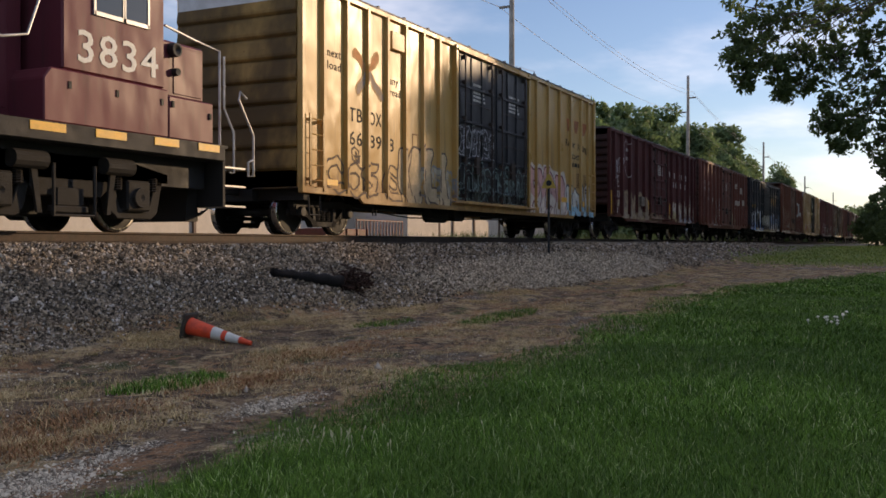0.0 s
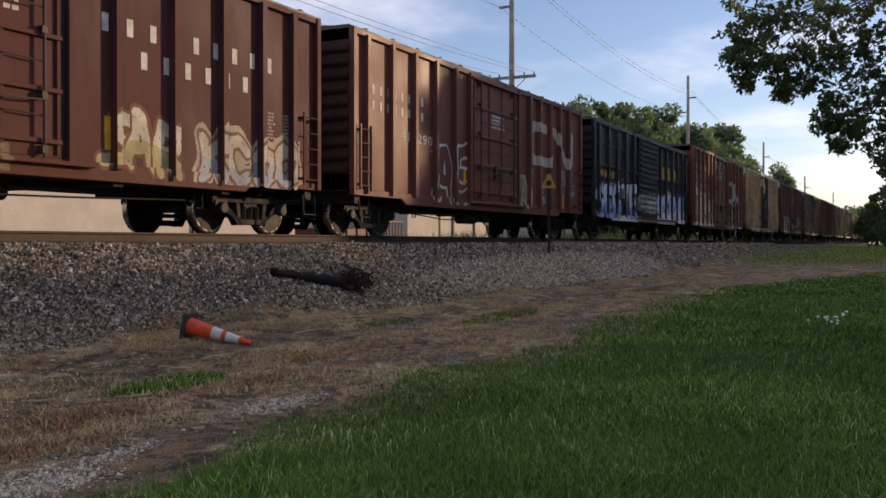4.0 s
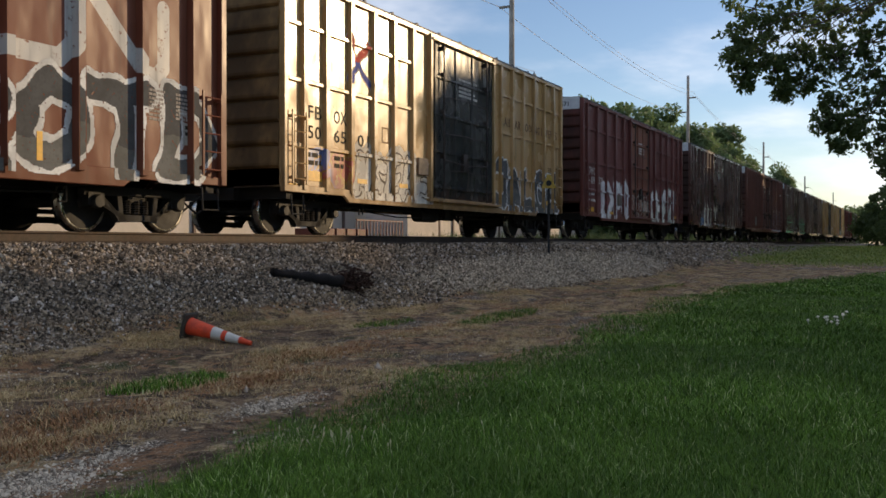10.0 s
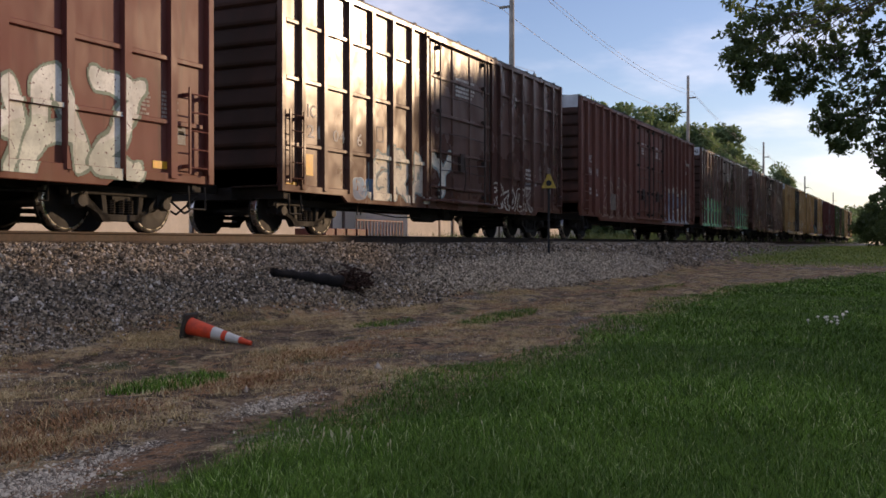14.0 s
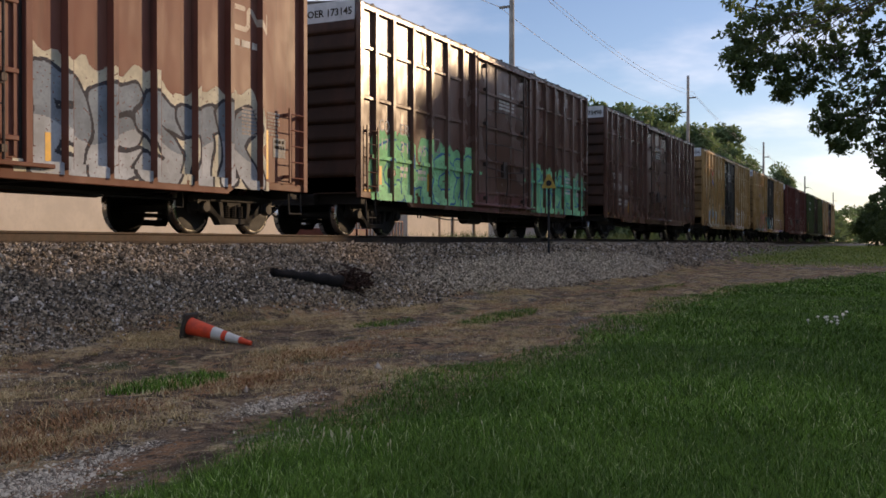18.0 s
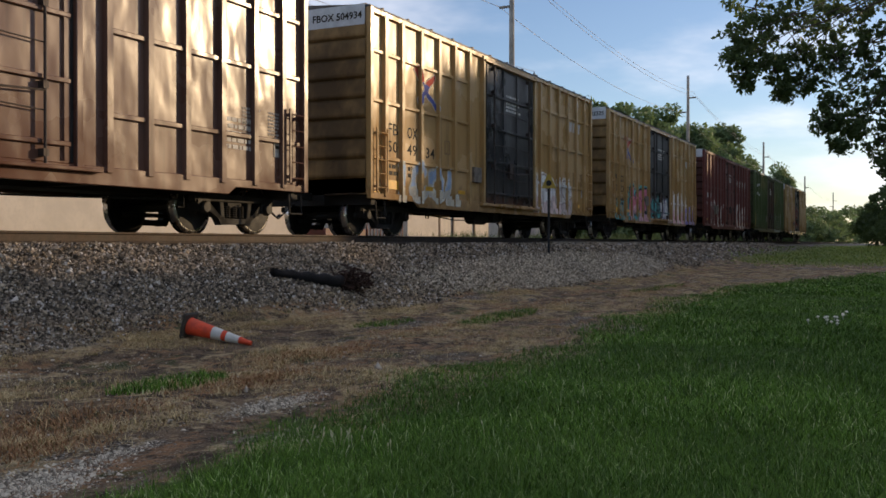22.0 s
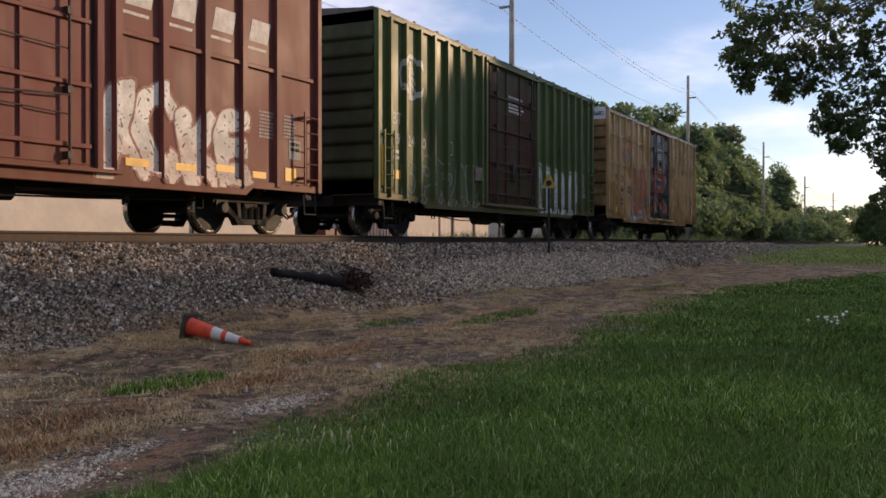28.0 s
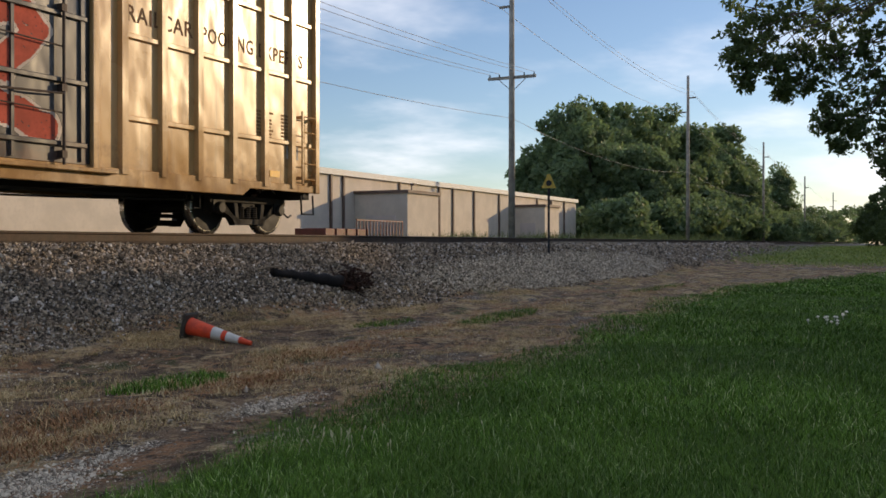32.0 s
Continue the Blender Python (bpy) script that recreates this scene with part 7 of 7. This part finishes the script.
piece(c, 9.9, 15.3, 0.82, 1.85, 5, (0.14, 0.48, 0.27), (0.05, 0.14, 0.32), 124, fill2=(0.24, 0.58, 0.30), halo=(0.18, 0.50, 0.26), word="TEMBS", weight=0.27, edge=0.04, pad=0.2)
CARS.append((c, 177.4, 192.95))
c = coer("plain brown boxcar with faded white lettering", 195.3, 210.9, "173498", [], 17)
CARS.append((c, 195.3, 210.9))
DD = car_paint("door_tarnished_steel", (0.035, 0.035, 0.037), (0.07, 0.065, 0.06), rust_amt=0.4, rough=0.3, spec=0.2, seed=18)
c = yellow_car("yellow boxcar with scraped steel door and blue graffiti patches", 213.3, 228.95, "504934", [], 19, door=DD, gloss=0.18, slogan=False)
piece(c, 1.1, 4.6, 0.85, 1.65, 4, (0.36, 0.48, 0.64), (0.60, 0.58, 0.50), 125, word="ICOL", weight=0.2, edge=0.06, fill2=(0.62, 0.56, 0.44))
piece(c, 9.95, 13.5, 0.8, 1.8, 4, (0.76, 0.73, 0.68), (0.34, 0.26, 0.22), 126, fill2=(0.72, 0.58, 0.54), word="MBUS", weight=0.25, edge=0.045, halo=(0.70, 0.66, 0.60), pad=0.06)
CARS.append((c, 213.3, 228.95))
DT = car_paint("door_black_teal_tags", (0.03, 0.03, 0.032), (0.06, 0.055, 0.05), rust_amt=0.35, rough=0.42, spec=0.25, seed=20, tags=[(-1.7, 1.9, 0.9, 1.9, 0.9, (0.1, 0.3, 0.3), (0.25, 0.2, 0.25), BLK)])
c = yellow_car("yellow boxcar with pink, teal and violet graffiti", 231.1, 246.8, "502325", [], 21, door=DT, gloss=0.14, slogan=False)
piece(c, 3.0, 6.1, 0.8, 1.92, 2, (0.70, 0.22, 0.28), (0.04, 0.05, 0.05), 127, fill2=(0.78, 0.44, 0.48), halo=(0.12, 0.40, 0.38), word="ME", widths=(1.2, 1.0), weight=0.27, edge=0.09, pad=0.14)
piece(c, 0.9, 2.3, 0.8, 1.5, 3, None, (0.1, 0.36, 0.36), 128, edge=0.07)
piece(c, 10.0, 13.3, 0.8, 1.9, 4, (0.80, 0.66, 0.58), (0.78, 0.72, 0.66), 129, fill2=(0.74, 0.42, 0.42), halo=(0.76, 0.64, 0.56), word="AONS", weight=0.28, pad=0.2, drop=0.2)
piece(c, 6.4, 8.0, 0.98, 1.75, 2, (0.10, 0.40, 0.38), (0.05, 0.06, 0.06), 149, word="SC", weight=0.26, face=1.558)
piece(c, 8.1, 9.7, 0.98, 1.8, 2, (0.70, 0.68, 0.64), (0.2, 0.18, 0.3), 150, word="OA", weight=0.22, face=1.558)
piece(c, 13.3, 15.3, 0.8, 1.55, 3, (0.30, 0.24, 0.52), (0.66, 0.58, 0.60), 130, word="EVA", edge=0.04, weight=0.26)
CARS.append((c, 231.1, 246.8))

# 14: red car
p = car_paint("red_enamel", (0.17, 0.046, 0.036), (0.22, 0.07, 0.055), rust_amt=0.35, rough=0.55, seed=22, tags=())
c = brown_car("faded red boxcar with white lettering and pale graffiti", 249.1, 264.6, 4.94, p, [0.62, 1.6, 2.6, 3.6, 4.6, 5.5, 10.1, 11.1, 12.1, 13.1, 14.1], [(6.1, 9.6)], (3.0,), white_end=True, end_ribs=9, post_w=0.16, end_text="729333")
a = -7.75
for x, tx in ((0.85, "729"), (1.85, "333")):
    writing(c, tx, a + x, 1.95, 0.26, M_LETTER, width=0.55)
bars(c, a + 0.85, 2.4, 1.4, 0.26, 1, M_LETTER)
for i in range(4):
    part("logo_letter_block", Shape().slab([(a + 10.3 + i, 3.45), (a + 10.85 + i, 3.45), (a + 10.95 + i, 3.85), (a + 10.4 + i, 3.85)], -1.506, -1.502), M_LETTER, c, "faded white logo block")
    part("logo_letter_block", Shape().slab([(a + 10.2 + i, 3.3), (a + 10.8 + i, 3.3), (a + 10.81 + i, 3.35), (a + 10.21 + i, 3.35)], -1.506, -1.502), M_LETTER, c)
placards(c, [(a + 10.3, 1.0, 0.5, 0.12), (a + 11.4, 1.0, 0.5, 0.12), (a + 12.4, 1.05, 0.5, 0.12), (a + 13.4, 1.0, 0.4, 0.12), (a + 14.4, 1.0, 0.35, 0.25), (a + 0.8, 1.1, 0.5, 0.12)])
board(c, a + 3.0, 1.5, 0.8, 0.5)
piece(c, 2.3, 6.0, 0.85, 2.25, 4, (0.64, 0.58, 0.52), (0.3, 0.1, 0.08), 131, edge=0.0, weight=0.1, word="CYXO")
piece(c, 9.7, 13.2, 0.82, 2.1, 4, (0.74, 0.69, 0.62), (0.36, 0.20, 0.16), 132, fill2=(0.66, 0.56, 0.48), word="ACKE", weight=0.23, edge=0.045, drop=0.25, chips=0.06)
CARS.append((c, 249.1, 264.6))

# 15: dark green car with a tree roundel
p = car_paint("forest_green_enamel", (0.085, 0.12, 0.042), (0.12, 0.155, 0.065), rust_amt=0.25, rough=0.45, spec=0.16, seed=23, strokes=[(ring_lines(-6.1, 3.72, 0.5), 0.1, (0.55, 0.55, 0.5)), ([[(-6.1, 3.25), (-6.1, 4.05)], [(-6.35, 3.38), (-6.1, 3.62), (-5.85, 3.38)], [(-6.32, 3.58), (-6.1, 3.82), (-5.88, 3.58)], [(-6.25, 3.82), (-6.1, 4.0), (-5.95, 3.82)]], 0.09, (0.55, 0.55, 0.5))], tags=())
pd = car_paint("rusted_green_door", (0.06, 0.065, 0.03), (0.09, 0.03, 0.022), rust=(0.07, 0.022, 0.016), rust_amt=0.7, rough=0.5, spec=0.07, seed=24)
c = brown_car("forest green boxcar with white tree roundel", 266.85, 282.35, 4.98, p, [0.57, 1.3, 2.02, 2.75, 3.48, 4.2, 4.95, 5.6, 10.5, 11.25, 11.95, 12.65, 13.35, 14.05, 14.8], [(6.0, 9.7)], (), end_ribs=9, post_w=0.11, door_paint=pd)
a = -7.75
writing(c, "IBT", a + 0.7, 2.55, 0.28, M_LETTER, width=0.5)
writing(c, "19", a + 0.78, 2.1, 0.26, M_LETTER, width=0.36)
writing(c, "24", a + 1.5, 2.1, 0.26, M_LETTER, width=0.36)
writing(c, "0", a + 2.25, 2.1, 0.26, M_LETTER, width=0.18)
bars(c, a + 0.68, 1.88, 0.42, 0.08, 2, M_LETTER)
placards(c, [(a + 0.68, 1.3, 0.5, 0.2), (a + 0.1, 1.1, 0.08, 0.9), (a + 2.9, 1.15, 0.1, 0.4)])
board(c, a + 5.1, 1.5, 0.5, 0.36)
piece(c, 1.2, 5.5, 0.85, 1.75, 5, None, (0.24, 0.27, 0.22), 133, edge=0.06, weight=0.24, word="OPRAC")
piece(c, 9.75, 13.7, 0.82, 2.1, 5, (0.54, 0.55, 0.51), (0.20, 0.22, 0.17), 134, fill2=(0.48, 0.49, 0.46), word="CRAMP", weight=0.2, edge=0.045, halo=(0.46, 0.47, 0.43), pad=0.07)
CARS.append((c, 266.85, 282.35))

# 16: last yellow car
LAST_RED = (0.46, 0.13, 0.075)

c = yellow_car("yellow boxcar with red and blue graffiti letters, last of the train", 284.3, 300.0, "506682", (), 25,
               door=car_paint("door_black_last", (0.028, 0.028, 0.032), (0.05, 0.048, 0.048), rust_amt=0.3, rough=0.27, spec=0.6, seed=26))
piece(c, 3.25, 4.5, 1.1, 2.75, 1, LAST_RED, (0.12, 0.14, 0.40), 151, word="C", weight=0.2, edge=0.05)
piece(c, 4.55, 5.98, 1.1, 2.85, 1, LAST_RED, (0.12, 0.14, 0.40), 152, word="A", weight=0.18, edge=0.05)
piece(c, 6.5, 9.2, 1.2, 2.9, 1, (0.42, 0.09, 0.06), (0.56, 0.48, 0.42), 153, word="R", weight=0.2, edge=0.05, face=1.558)
piece(c, 3.2, 5.8, 0.85, 1.2, 5, (0.30, 0.44, 0.66), (0.6, 0.62, 0.6), 154, word="MUNUI", weight=0.16, edge=0.03)
CARS.append((c, 284.3, 300.0))


# ---- what moves ----
def motions():
    ts = (0.0, 4.0, 8.0, 12.0, 16.0, 20.0, 24.0, 28.0, 32.0)
    walk(loco, [(t, pose(LOCO_X - SPEED * t, YC, 0)) for t in ts])
    for car, x0, x1 in CARS:
        walk(car, [(t, pose((x0 + x1) / 2 - SPEED * t, YC, 0)) for t in ts])
    step = 2.0 / FPS
    times = [k * step for k in range(481)]
    for w in WHEELSETS:
        x, y, z = w.location
        walk(w, [(t, pose(x, y, z, 0, -math.degrees(SPEED * t / WR), 0)) for t in times])


motions()
